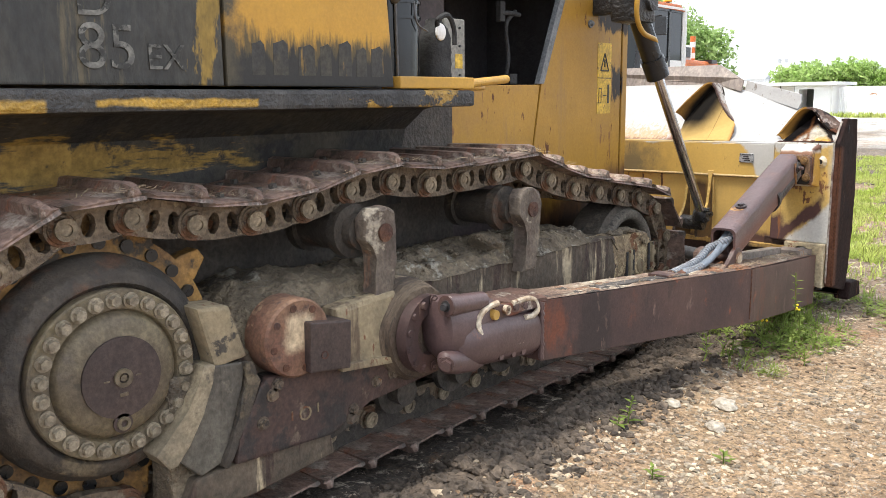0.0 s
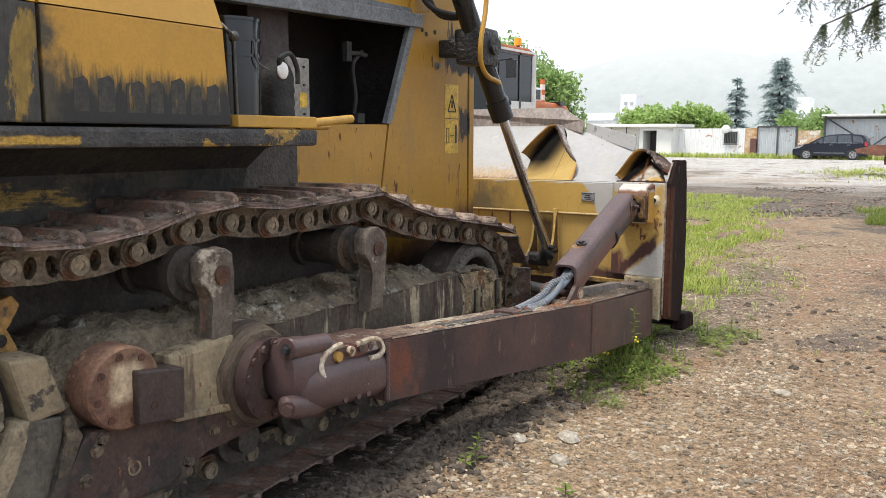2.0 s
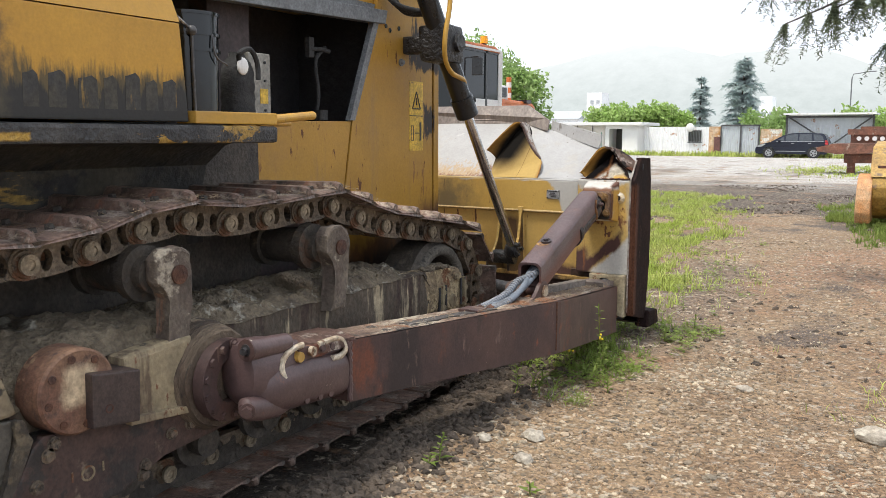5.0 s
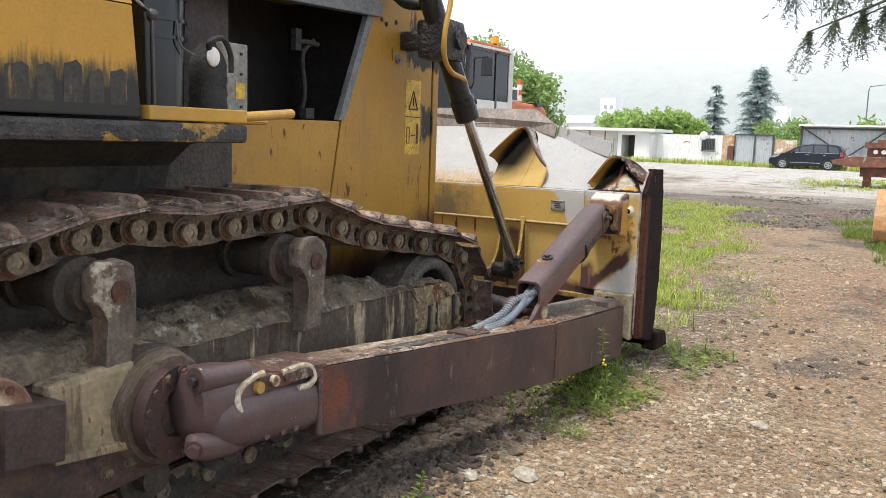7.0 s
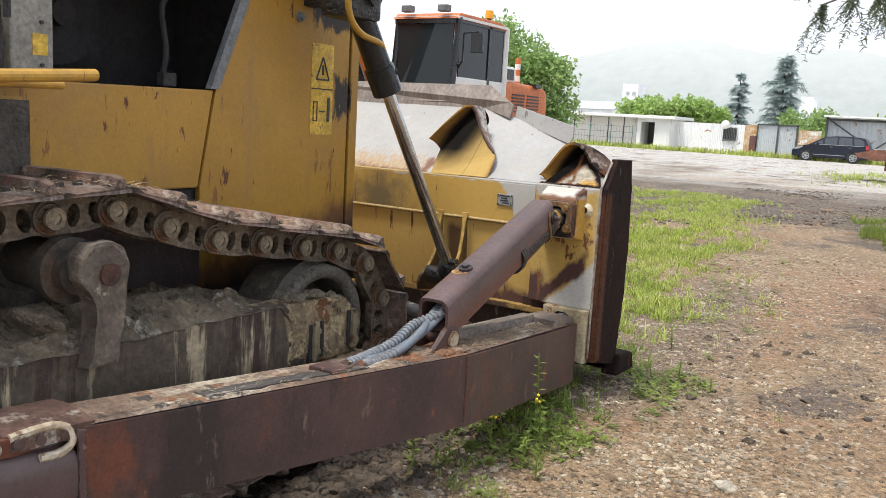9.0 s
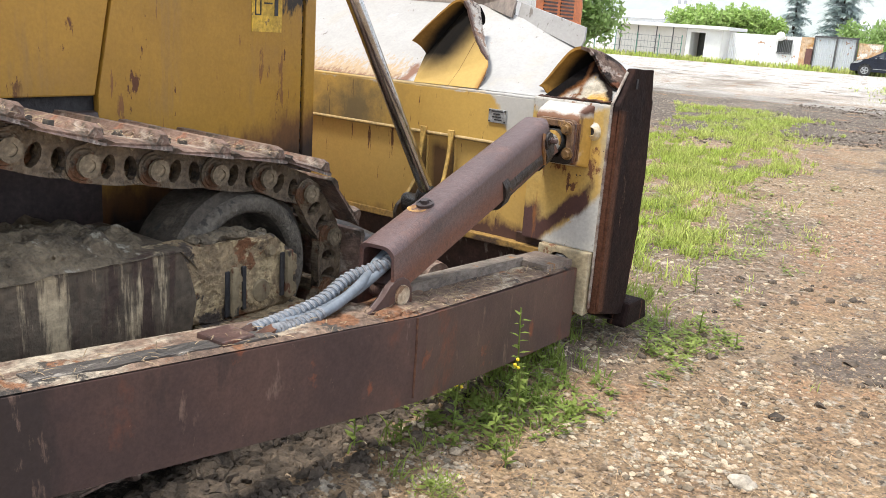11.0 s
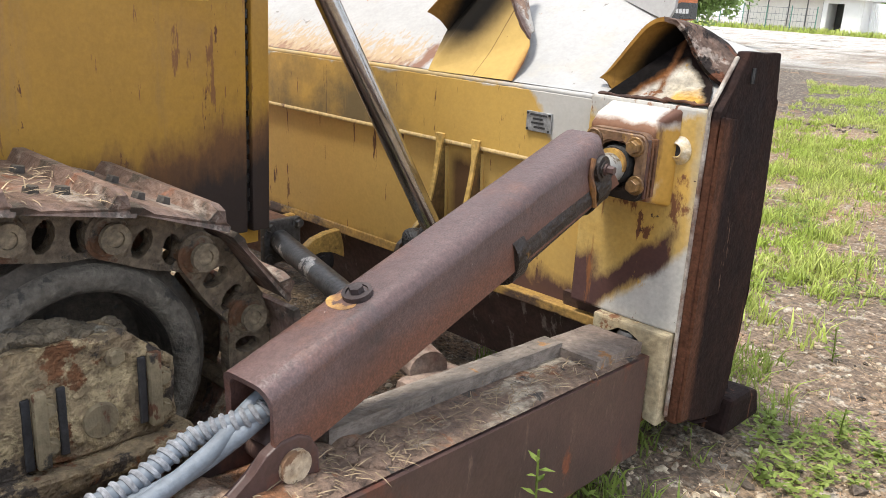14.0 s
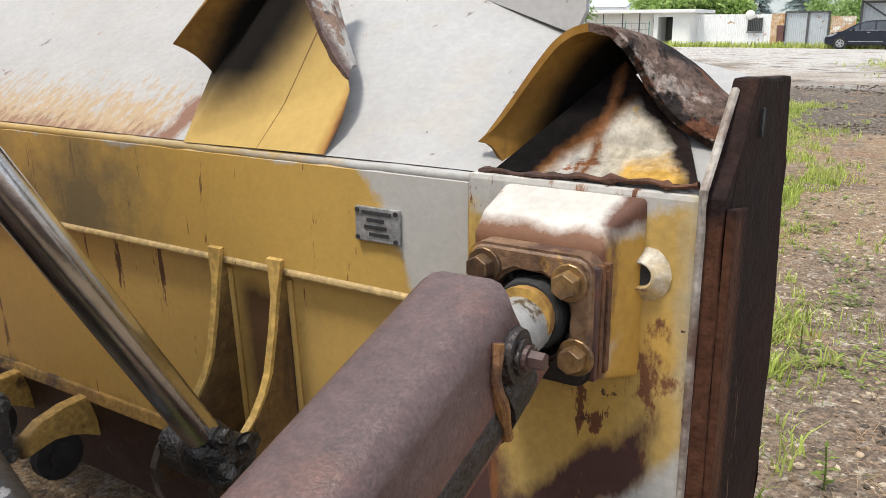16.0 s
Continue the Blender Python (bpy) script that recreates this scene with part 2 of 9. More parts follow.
M_greypipe = surf("grey_worn_pipe", (0.10, 0.098, 0.098), (0.055, 0.053, 0.052), 6, 0.45, 0.3, 0.1, 80, patches=[((0.5, 0.48, 0.45), 7, 0.66, 0.05)])
M_hose = surf("dusty_grey_hose", (0.24, 0.25, 0.27), (0.17, 0.175, 0.19), 12, 0.8, 0, 0.3, 90)
M_metalgrey = surf("grey_frame_paint", (0.16, 0.17, 0.175), (0.12, 0.125, 0.13), 5, 0.5, 0, 0.1, 70)
M_bay = surf("dark_bay_steel", (0.022, 0.022, 0.025), (0.034, 0.031, 0.032), 4, 0.7, 0, 0.3, 50)
M_baybrown = surf("brown_bay_panel", (0.062, 0.045, 0.044), (0.045, 0.033, 0.033), 5, 0.6, 0, 0.1, 60)
M_box = surf("grey_box_paint", (0.27, 0.26, 0.225), (0.21, 0.2, 0.175), 6, 0.6, 0, 0.1, 60)
M_silver = surf("silver_plate", (0.45, 0.46, 0.47), (0.32, 0.33, 0.34), 30, 0.4, 0.6, 0.1, 90)
M_ink = surf("dark_ink", (0.035, 0.035, 0.038), None, 20, 0.6, 0, 0)
M_decal = surf("yellow_decal", (0.62, 0.40, 0.04), (0.52, 0.33, 0.05), 14, 0.5, 0, 0, patches=[((0.22, 0.14, 0.05), 22, 0.68, 0.05)])
M_ghost = surf("faded_lettering", (0.17, 0.165, 0.145), (0.085, 0.083, 0.075), 18, 0.7, 0, 0.1, patches=[((0.035, 0.035, 0.032), 13, 0.50, 0.08, (2, 2, 0.6))])
M_orange = surf("orange_machine_paint", (0.58, 0.15, 0.03), (0.5, 0.13, 0.03), 3, 0.45, 0, 0.03)
M_offwhite = surf("off_white_paint", (0.74, 0.73, 0.71), (0.70, 0.69, 0.67), 1.5, 0.5, 0, 0.02, grain=0.06)


def glass(name, tint=(0.05, 0.06, 0.06)):
    m = bpy.data.materials.new(name)
    m.use_nodes = True
    p = m.node_tree.nodes["Principled BSDF"]
    p.inputs["Base Color"].default_value = (*tint, 1)
    p.inputs["Roughness"].default_value = 0.04
    p.inputs["Specular IOR Level"].default_value = 0.3
    return m


M_glass = glass("dark_cab_glass", (0.02, 0.024, 0.026))
M_beacon = surf("amber_lens", (0.85, 0.36, 0.01), (0.8, 0.33, 0.01), 4, 0.25, 0, 0)

GRIME = (0.03, 0.029, 0.027)
PURPLE = (0.085, 0.043, 0.036)
PALE = (0.45, 0.435, 0.405)
Z1 = (1, 1, 1)
M_tankside = surf("fuel_tank_side", (0.47, 0.25, 0.028), (0.40, 0.21, 0.028), 1.5, 0.4, 0, 0.04, 90, grain=0.06, spec=0.4,
                  zones=[((0.10, 0.075, 0.035), [(0, 0, -1, 1.555)], 9, 0.13, 0.05, (3, 3, 0.5), 0.7), (GRIME, [(0, 0, -1, 1.505)], 7, 0.12, 0.03, (3, 3, 0.6), 0.7),
                         ((0.07, 0.06, 0.04), [(0, -1, 0, 1.60)], 8, 0.14, 0.07, Z1, 0.7)])
M_nose = surf("nose_panel_yellow", (0.38, 0.207, 0.031), (0.32, 0.173, 0.027), 2.0, 0.42, 0, 0.04, 90, grain=0.06, spec=0.4,
              patches=[((0.33, 0.18, 0.04), 1.7, 0.56, 0.2), (RUST, 9, 0.71, 0.03, (1.6, 1.6, 0.5), 0.8), ((0.20, 0.09, 0.03), 12, 0.69, 0.03, V), ((0.30, 0.17, 0.045), 3, 0.62, 0.12, V)],
              zones=[((0.13, 0.06, 0.022), [(0, 0.25, -1, -0.18)], 5, 0.16, 0.10, (1.8, 1.8, 0.6), 0.7), ((0.03, 0.019, 0.015), [(0, 0.25, -1, -0.28)], 5, 0.16, 0.10, (1.8, 1.8, 0.6), 0.7),
                     ((0.03, 0.024, 0.02), [(0, 1, 0, -4.55), (0, -1, 0, 4.70), (0, 0, 1, -1.30), (0, 0, -1, 1.52)], 9, 0.16, 0.03, (2, 2, 0.6), 0.6),
                     ((0.03, 0.024, 0.02), [(0, 1, 0, -4.42), (0, 0, 1, -1.72), (0, 0, -1, 2.02)], 9, 0.16, 0.03, (2, 2, 0.6), 0.6)])
M_bladebox = surf("blade_upper_box", (0.51, 0.325, 0.085), (0.485, 0.308, 0.085), 2.0, 0.42, 0, 0.03, 80, grain=0.04,
                  patches=[((0.43, 0.265, 0.065), 1.6, 0.55, 0.35, (1, 1, 0.5)), (RUST, 11, 0.75, 0.03, V), ((0.15, 0.075, 0.03), 17, 0.71, 0.03, (1.6, 1.6, 0.16))],
                  zones=[(PALE, [(1, 0, 0.5, 1.69)], 6, 0.07, 0.02, (1, 1, 0.6), 0.5), (PALE, [(0, 0, 1, -1.043)], 6, 0.05, 0.01, Z1, 0.5),
                         ((0.16, 0.12, 0.06), [(-1, 0, 0, -2.62), (0, 0, -1, 1.06)], 3, 0.5, 0.25, Z1, 0.55)])
M_bladeback = surf("blade_lower_back", (0.56, 0.36, 0.105), (0.53, 0.342, 0.108), 2.0, 0.45, 0, 0.03, 80, grain=0.04,
                   patches=[((0.47, 0.32, 0.12), 1.6, 0.56, 0.35, (1, 1, 0.5)), ((0.17, 0.08, 0.03), 15, 0.73, 0.03, (1.6, 1.6, 0.2)), (RUST, 11, 0.72, 0.03, V)],
                   # The first zone darkens the face between the lug ribs.
                   zones=[((0.11, 0.06, 0.028), [(1, 0, 0, 2.545), (-1, 0, 0, -2.41), (0, 0, -1, 0.815)], 7, 0.03, 0.04, (1.5, 1.5, 0.4), 0.6), (PURPLE, [(0.16, 0, -1, 0.86)], 4, 0.10, 0.05, (1.5, 1.5, 0.8), 0.6), ((0.05, 0.03, 0.026), [(0.0, 0, -1, 0.44)], 4, 0.08, 0.08, (1.5, 1.5, 0.8), 0.7)])
M_bladeend = surf("blade_end_box", (0.48, 0.30, 0.075), (0.45, 0.32, 0.12), 3.5, 0.45, 0, 0.05, 80, grain=0.08,
                  zones_first=True, patches=[((0.46, 0.28, 0.06), 6, 0.66, 0.06, (1.2, 1.2, 0.5)), ((0.22, 0.085, 0.028), 9, 0.72, 0.08, (2.2, 2.2, 0.2)), ((0.13, 0.05, 0.024), 13, 0.68, 0.03, (1.6, 1.6, 0.5)), ((0.05, 0.025, 0.02), 20, 0.76, 0.03)],
                  zones=[(PALE, [(0, 0, 1, -1.02)], 6, 0.07, 0.02, Z1, 0.5), ((0.42, 0.37, 0.26), [(1, 0, 0, 1.672)], 5, 0.05, 0.03, (1, 1, 0.6), 0.5),
                         ((0.48, 0.47, 0.44), [(0.9, 0, -1, 2.20)], 5, 0.05, 0.03, (1.5, 1.5, 0.8), 0.5),
                         ((0.065, 0.027, 0.022), [(0.9, 0, -1, 2.29), (-0.9, 0, 1, -2.17), (-1, 0, 0, -1.685)], 9, 0.05, 0.03, (1.8, 1.8, 0.6), 0.7),
                         ((0.075, 0.035, 0.032), [(-1, 0, 0, -1.90), (0, 0, -1, 0.64)], 6, 0.08, 0.04, (1.4, 1.4, 0.8), 0.7),
                         ((0.15, 0.06, 0.025), [(0, 0, 1, -0.79), (0, 0, -1, 0.83), (-1, 0, 0, -1.64)], 13, 0.22, 0.03, (1.2, 1.2, 0.55), 0.75)])
M_bladetop = surf("bleached_blade_top", (0.355, 0.35, 0.345), (0.31, 0.305, 0.298), 3, 0.5, 0, 0.06, 80, grain=0.05,
                  patches=[((0.34, 0.325, 0.30), 5, 0.60, 0.1), ((0.42, 0.41, 0.40), 9, 0.74, 0.06, (0.4, 1, 1)), ((0.16, 0.14, 0.125), 14, 0.74, 0.015, (1.5, 1.5, 0.5)), ((0.30, 0.17, 0.09), 26, 0.80, 0.02)],
                  zones=[((0.36, 0.26, 0.15), [(-1, 0, 0, -2.72), (0, 0, -1, 1.15)], 32, 0.16, 0.05, (2.0, 1.0, 0.5), 0.6),
                         ((0.22, 0.12, 0.07), [(-1, 0, 0, -2.66), (0, 0, -1, 1.085)], 26, 0.09, 0.03, (2.0, 1.0, 0.6), 0.7), ((0.18, 0.085, 0.05), [(-1, 0, 0.3, -2.98), (1, 0, -0.3, 3.07), (0, 0, -1, 1.15)], 18, 0.05, 0.03, (1.5, 1.5, 0.7), 0.7)])


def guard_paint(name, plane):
    """Dull yellow sheet, turning black on the inner side of a plane."""
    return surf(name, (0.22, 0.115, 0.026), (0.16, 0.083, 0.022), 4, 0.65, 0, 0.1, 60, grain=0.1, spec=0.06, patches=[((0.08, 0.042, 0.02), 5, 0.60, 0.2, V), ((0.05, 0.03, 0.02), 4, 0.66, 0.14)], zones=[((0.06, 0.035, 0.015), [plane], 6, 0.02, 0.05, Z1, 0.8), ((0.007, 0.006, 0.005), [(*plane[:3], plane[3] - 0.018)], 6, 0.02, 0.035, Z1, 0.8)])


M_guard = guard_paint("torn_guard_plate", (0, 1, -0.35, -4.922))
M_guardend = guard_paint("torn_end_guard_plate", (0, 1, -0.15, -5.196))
# The pocket faces darken to black towards the bent plates.
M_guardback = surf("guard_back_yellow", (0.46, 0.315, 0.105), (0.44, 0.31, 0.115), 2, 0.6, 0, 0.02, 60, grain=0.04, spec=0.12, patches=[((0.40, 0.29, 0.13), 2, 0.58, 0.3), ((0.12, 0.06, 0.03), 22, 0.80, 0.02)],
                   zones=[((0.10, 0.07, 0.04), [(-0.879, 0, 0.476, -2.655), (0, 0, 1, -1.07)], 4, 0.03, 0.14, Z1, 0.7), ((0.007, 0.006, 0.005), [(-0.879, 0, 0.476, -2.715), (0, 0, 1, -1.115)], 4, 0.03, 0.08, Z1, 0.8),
                          ((0.26, 0.11, 0.03), [(1, 0, 0, 2.312)], 9, 0.02, 0.03, (1, 1, 0.4), 0.7), ((0.07, 0.03, 0.015), [(1, 0, 0, 2.294)], 9, 0.008, 0.012, (1, 1, 0.4), 0.7), ((0.16, 0.10, 0.04), [(1, 0, -0.25, 2.7155), (-1, 0, 0.25, -2.7115)], 6, 0.004, 0.001, Z1, 0.7)])
M_ruststrip = surf("flaking_wing", (0.42, 0.40, 0.37), (0.34, 0.30, 0.26), 8, 0.6, 0, 0.3, 60, grain=0.15, patches=[((0.20, 0.12, 0.08), 9, 0.58, 0.06), ((0.075, 0.05, 0.045), 14, 0.62, 0.05)],
                   zones=[((0.085, 0.05, 0.042), [(0, -1, 0.2, 5.185)], 9, 0.025, 0.02, Z1, 0.7)])
M_pocketend = surf("blackened_pocket", (0.36, 0.34, 0.31), (0.35, 0.31, 0.24), 6, 0.7, 0, 0.15, 60, spec=0.03, patches=[((0.42, 0.24, 0.05), 6, 0.60, 0.08), ((0.16, 0.06, 0.025), 9, 0.64, 0.08, V)],
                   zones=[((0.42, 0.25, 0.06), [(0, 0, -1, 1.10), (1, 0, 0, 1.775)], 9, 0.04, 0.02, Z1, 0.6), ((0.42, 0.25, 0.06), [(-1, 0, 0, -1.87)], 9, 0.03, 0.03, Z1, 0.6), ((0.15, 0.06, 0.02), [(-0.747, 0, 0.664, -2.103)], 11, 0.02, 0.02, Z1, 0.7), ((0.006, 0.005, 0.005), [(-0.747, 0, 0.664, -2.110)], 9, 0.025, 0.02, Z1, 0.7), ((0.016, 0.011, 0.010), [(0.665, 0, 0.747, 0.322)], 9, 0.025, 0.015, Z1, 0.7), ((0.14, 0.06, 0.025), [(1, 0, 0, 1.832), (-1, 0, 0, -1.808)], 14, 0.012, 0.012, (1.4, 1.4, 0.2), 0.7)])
M_spill = surf("brown_spill_plate", (0.16, 0.13, 0.115), (0.22, 0.185, 0.16), 4, 0.55, 0.1, 0.1, 60, stretch=(1, 1, 0.4))

M_bracket = surf("rusty_bracket", (0.150, 0.122, 0.092), (0.085, 0.064, 0.050), 6, 0.75, 0, 0.35, 60, patches=[((0.17, 0.095, 0.06), 5, 0.60, 0.08, V), ((0.30, 0.26, 0.20), 7, 0.63, 0.06)])

# ---- building helpers ----


def link(name, me, material, parent=None, label=""):
    ob = new(name, me)
    if material and not me.materials:
        me.materials.append(material)
    if parent is not None:
        ob.parent = parent
        ob.matrix_parent_inverse = world_of(parent).inverted()
    if label:
        ob["label"] = label
    return ob


WORLD = {}


def world_of(ob):
    m = WORLD.get(ob.name)
    return m if m is not None else Matrix()


def part(name, bm, material, parent=None, label="", smooth=False):
    """Links a bmesh as one mesh object, under a thing or a part."""
    bmesh.ops.recalc_face_normals(bm, faces=bm.faces[:])
    me = bpy.data.meshes.new(name)
    bm.to_mesh(me)
    bm.free()
    if smooth:
        for p in me.polygons:
            p.use_smooth = True
        try:
            me.set_sharp_from_angle(angle=radians(38))
        except AttributeError:
            pass
    return link(name, me, material, parent, label)


def thing(name, at, label, category, group="", kind=""):
    ob = new(name)
    ob.empty_display_size = 0.2
    ob.location = at
    WORLD[ob.name] = Matrix.Translation(at)
    return tagged(ob, label, category, group, kind)


def box(bm, lo, hi, m=None, bev=0.0, seg=2):
    lo, hi = Vector(lo), Vector(hi)
    r = bmesh.ops.create_cube(bm, size=1.0)
    vs = r["verts"]
    mid, size = (lo + hi) / 2, hi - lo
    for v in vs:
        v.co = Vector((v.co.x * size.x, v.co.y * size.y, v.co.z * size.z)) + mid
        if m is not None:
            v.co = m @ v.co
    if bev:
        es = {e for v in vs for e in v.link_edges}
        bmesh.ops.bevel(bm, geom=list(es), offset=bev, segments=seg, affect="EDGES", profile=0.6)
    return bm


def cyl(bm, a, b, r, r2=None, n=20, caps=True):
    a, b = Vector(a), Vector(b)
    d = b - a
    m = Matrix.Translation((a + b) / 2) @ d.to_track_quat("Z", "Y").to_matrix().to_4x4()
    bmesh.ops.create_cone(bm, cap_ends=caps, segments=n, radius1=r, radius2=r if r2 is None else r2, depth=d.length, matrix=m)
    return bm


def prism(bm, pts, axis, lo, hi, bev=0.0):
    """A polygon of 2D points run along an axis from lo to hi. axis x: points are (y, z); y: (x, z); z: (x, y)."""
    def at(p, v):
        return {"x": (v, p[0], p[1]), "y": (p[0], v, p[1]), "z": (p[0], p[1], v)}[axis]
    a = [bm.verts.new(at(p, lo)) for p in pts]
    b = [bm.verts.new(at(p, hi)) for p in pts]
    fs = [bm.faces.new(a), bm.faces.new(b[::-1])]
    for i in range(len(pts)):
        j = (i + 1) % len(pts)
        fs.append(bm.faces.new((a[i], b[i], b[j], a[j])))
    if bev:
        es = {e for f in fs for e in f.edges}
        bmesh.ops.bevel(bm, geom=list(es), offset=bev, segments=2, affect="EDGES", profile=0.6)
    return bm


def tube(bm, pts, r, n=10, wobble=0.0):
    """A pipe along points; wobble gives a ribbed wrap."""
    pts = [Vector(p) for p in pts]
    rings = []
    for i, p in enumerate(pts):
        d = (pts[min(i + 1, len(pts) - 1)] - pts[max(i - 1, 0)]).normalized()
        u = d.cross(Vector((0.3, 0.2, 1))).normalized()
        w = d.cross(u)
        rr = r[i] if isinstance(r, (list, tuple)) else r * (1 + (wobble if i % 2 else 0))
        rings.append([bm.verts.new(p + rr * (math.cos(k * 2 * math.pi / n) * u + math.sin(k * 2 * math.pi / n) * w)) for k in range(n)])
    for a, b in zip(rings, rings[1:]):
        for k in range(n):
            bm.faces.new((a[k], a[(k + 1) % n], b[(k + 1) % n], b[k]))
    bm.faces.new(rings[0][::-1])
    bm.faces.new(rings[-1])
    return bm


def bend(pts, steps=8):
    """A smooth line through points."""
    pts = [Vector(p) for p in pts]
    ext = [2 * pts[0] - pts[1], *pts, 2 * pts[-1] - pts[-2]]
    out = []
    for i in range(1, len(ext) - 2):
        p0, p1, p2, p3 = ext[i - 1:i + 3]
        for k in range(steps):
            t = k / steps
            out.append(0.5 * ((2 * p1) + (p2 - p0) * t + (2 * p0 - 5 * p1 + 4 * p2 - p3) * t * t + (3 * p1 - p0 - 3 * p2 + p3) * t ** 3))
    return out + [pts[-1]]


def ring(bm, c, axis, r_in, r_out, half, n=32):
    """A flat ring round c; axis is a unit vector."""
    axis = Vector(axis).normalized()
    u = axis.orthogonal().normalized()
    w = axis.cross(u)
    c = Vector(c)
    loops = []
    for r, h in ((r_out, half), (r_out, -half), (r_in, -half), (r_in, half)):
        loops.append([bm.verts.new(c + axis * h + r * (math.cos(2 * math.pi * k / n) * u + math.sin(2 * math.pi * k / n) * w)) for k in range(n)])
    for i in range(4):
        a, b = loops[i], loops[(i + 1) % 4]
        for k in range(n):
            bm.faces.new((a[k], a[(k + 1) % n], b[(k + 1) % n], b[k]))
    return bm


def hexbolt(bm, p, d, r=0.012, h=0.012, washer=True):
    """A bolt head with its washer, standing on p and pointing along d."""
    p, d = Vector(p), Vector(d).normalized()
    if washer:
        cyl(bm, p, p + d * h * 0.35, r * 1.35, n=14)
    cyl(bm, p + d * h * 0.3, p + d * h * 1.3, r, r * 0.92, n=6)
    return bm


def bolts(name, points, d, r, h, material, parent):
    """Bolt heads, each an object of its own."""
    for p in points:
        b = B()
        hexbolt(b, p, d, r, h)
        part(name, b, material, parent)


def lump(bm, amount, scale, seed=0.0):
    for v in bm.verts:
        v.co += Vector((noise.noise(v.co * scale + Vector((seed, 0, 0))), noise.noise(v.co * scale + Vector((0, seed + 7, 0))), noise.noise(v.co * scale + Vector((3, 0, seed))))) * amount
    return bm


def B():
    return bmesh.new()

# ---- bulldozer ----
dozer = thing("bulldozer", (-3.4, 2.9, 0.0), "large worn yellow crawler bulldozer with rusty push arms, standing on gravel", "bulldozer")

# fuel tank and hood side
TX = -2.22
bm = B()
prism(bm, [(-0.6, 1.385), (1.518, 1.385), (1.518, 1.715), (-0.6, 1.72)], "x", TX - 0.03, TX, 0.006)
tank_rear = part("rear_side_panel", bm, M_grime, dozer, "blackened side panel with faded lettering")
bm = B()
prism(bm, [(1.53, 1.385), (2.232, 1.385), (2.204, 1.715), (1.53, 1.715)], "x", TX - 0.03, TX, 0.006)
tank_front = part("tank_side_panel", bm, M_tankside, dozer, "yellow tank panel grimy along its bottom")
bm = B()
for y0, y1, s in ((-0.6, 1.518, 0), (1.53, 2.204, 1)):
    a = [bm.verts.new(p) for p in ((TX, y0, 1.718), (TX, y1, 1.718), (TX - 0.22, y1 - 0.05 * s, 2.35), (TX - 0.22, y0, 2.35))]
    b = [bm.verts.new(v.co + Vector((-0.03, 0, 0))) for v in a]
    bm.faces.new(a)
    bm.faces.new(b[::-1])
    for i in range(4):
        bm.faces.new((a[i], b[i], b[(i + 1) % 4], a[(i + 1) % 4]))
part("tank_upper_panel", bm, M_yellow_tank, dozer)
bm = B()
prism(bm, [(-2.25, 1.385), (-2.25, 1.715), (-2.47, 2.35), (-4.33, 2.35), (-4.55, 1.715), (-4.55, 1.385)], "y", -0.6, 2.19)
part("fuel_tank", bm, M_yellow_tank, dozer)


def lettering(text, at, size, material, parent, name):
    cu = bpy.data.curves.new(name, "FONT")
    cu.body, cu.size, cu.extrude = text, size, 0.0012
    cu.materials.append(material)
    ob = new(name, cu)
    ob.parent = parent
    ob.matrix_parent_inverse = Matrix()
    # text on a face that looks along +x, reading along +y
    ob.matrix_basis = Matrix.Translation(at) @ Matrix(((0, 0, 1, 0), (1, 0, 0, 0), (0, 1, 0, 0), (0, 0, 0, 1)))
    return ob


lettering("D", (TX + 0.003, 1.075, 1.565), 0.15, M_ghost, tank_rear, "letter_mark")
lettering("85", (TX + 0.003, 1.075, 1.43), 0.17, M_ghost, tank_rear, "number_mark")
lettering("EX", (TX + 0.003, 1.27, 1.43), 0.10, M_ghost, tank_rear, "letter_mark")
for i, (y, w, h) in enumerate(((1.62, 0.05, 0.055), (1.70, 0.06, 0.06), (1.80, 0.07, 0.05), (1.89, 0.05, 0.055), (1.97, 0.06, 0.068), (2.05, 0.05, 0.05), (2.12, 0.06, 0.056))):
    bm = B()
    prism(bm, [(y, 1.42), (y + w, 1.42), (y + w * 0.98, 1.462 + h * 0.9), (y + w * 0.7, 1.47 + h), (y + w * 0.35, 1.462 + h), (y + w * 0.04, 1.467 + h * 0.85)], "x", TX, TX + 0.0008)
    part("lettering_bar", bm, surf("lettering_shadow", (0.032, 0.030, 0.027), (0.046, 0.041, 0.03), 12, 0.65, 0, 0.1, patches=[((0.16, 0.10, 0.025), 14, 0.66, 0.06, V)]) if i == 0 else bpy.data.materials["lettering_shadow"], tank_front, "dark ghost of removed lettering")

# fender deck
bm = B()
box(bm, (-2.30, -0.6, 1.312), (-2.19, 2.655, 1.376), None, 0.014)
lump(bm, 0.004, 9)
part("deck_edge", bm, M_deck, dozer, "dark battered fender edge with yellow paint left")
bm = B()
box(bm, (-2.9, -0.6, 1.33), (-2.30, 2.64, 1.372))
part("fender_plate", bm, M_grime, dozer)
bm = B()
box(bm, (-2.30, 2.245, 1.380), (-2.20, 2.66, 1.424), None, 0.005)
box(bm, (-2.72, 2.245, 1.405), (-2.30, 2.66, 1.42))
part("step_plate", bm, M_yellow, dozer, "yellow step plate along the engine bay")
bm = B()
cyl(bm, (-2.24, 2.66, 1.40), (-2.32, 3.02, 1.425), 0.018, n=14)
cyl(bm, (-2.30, 2.66, 1.385), (-2.42, 2.98, 1.39), 0.012, n=12)
part("grab_bar", bm, M_yellow, dozer)

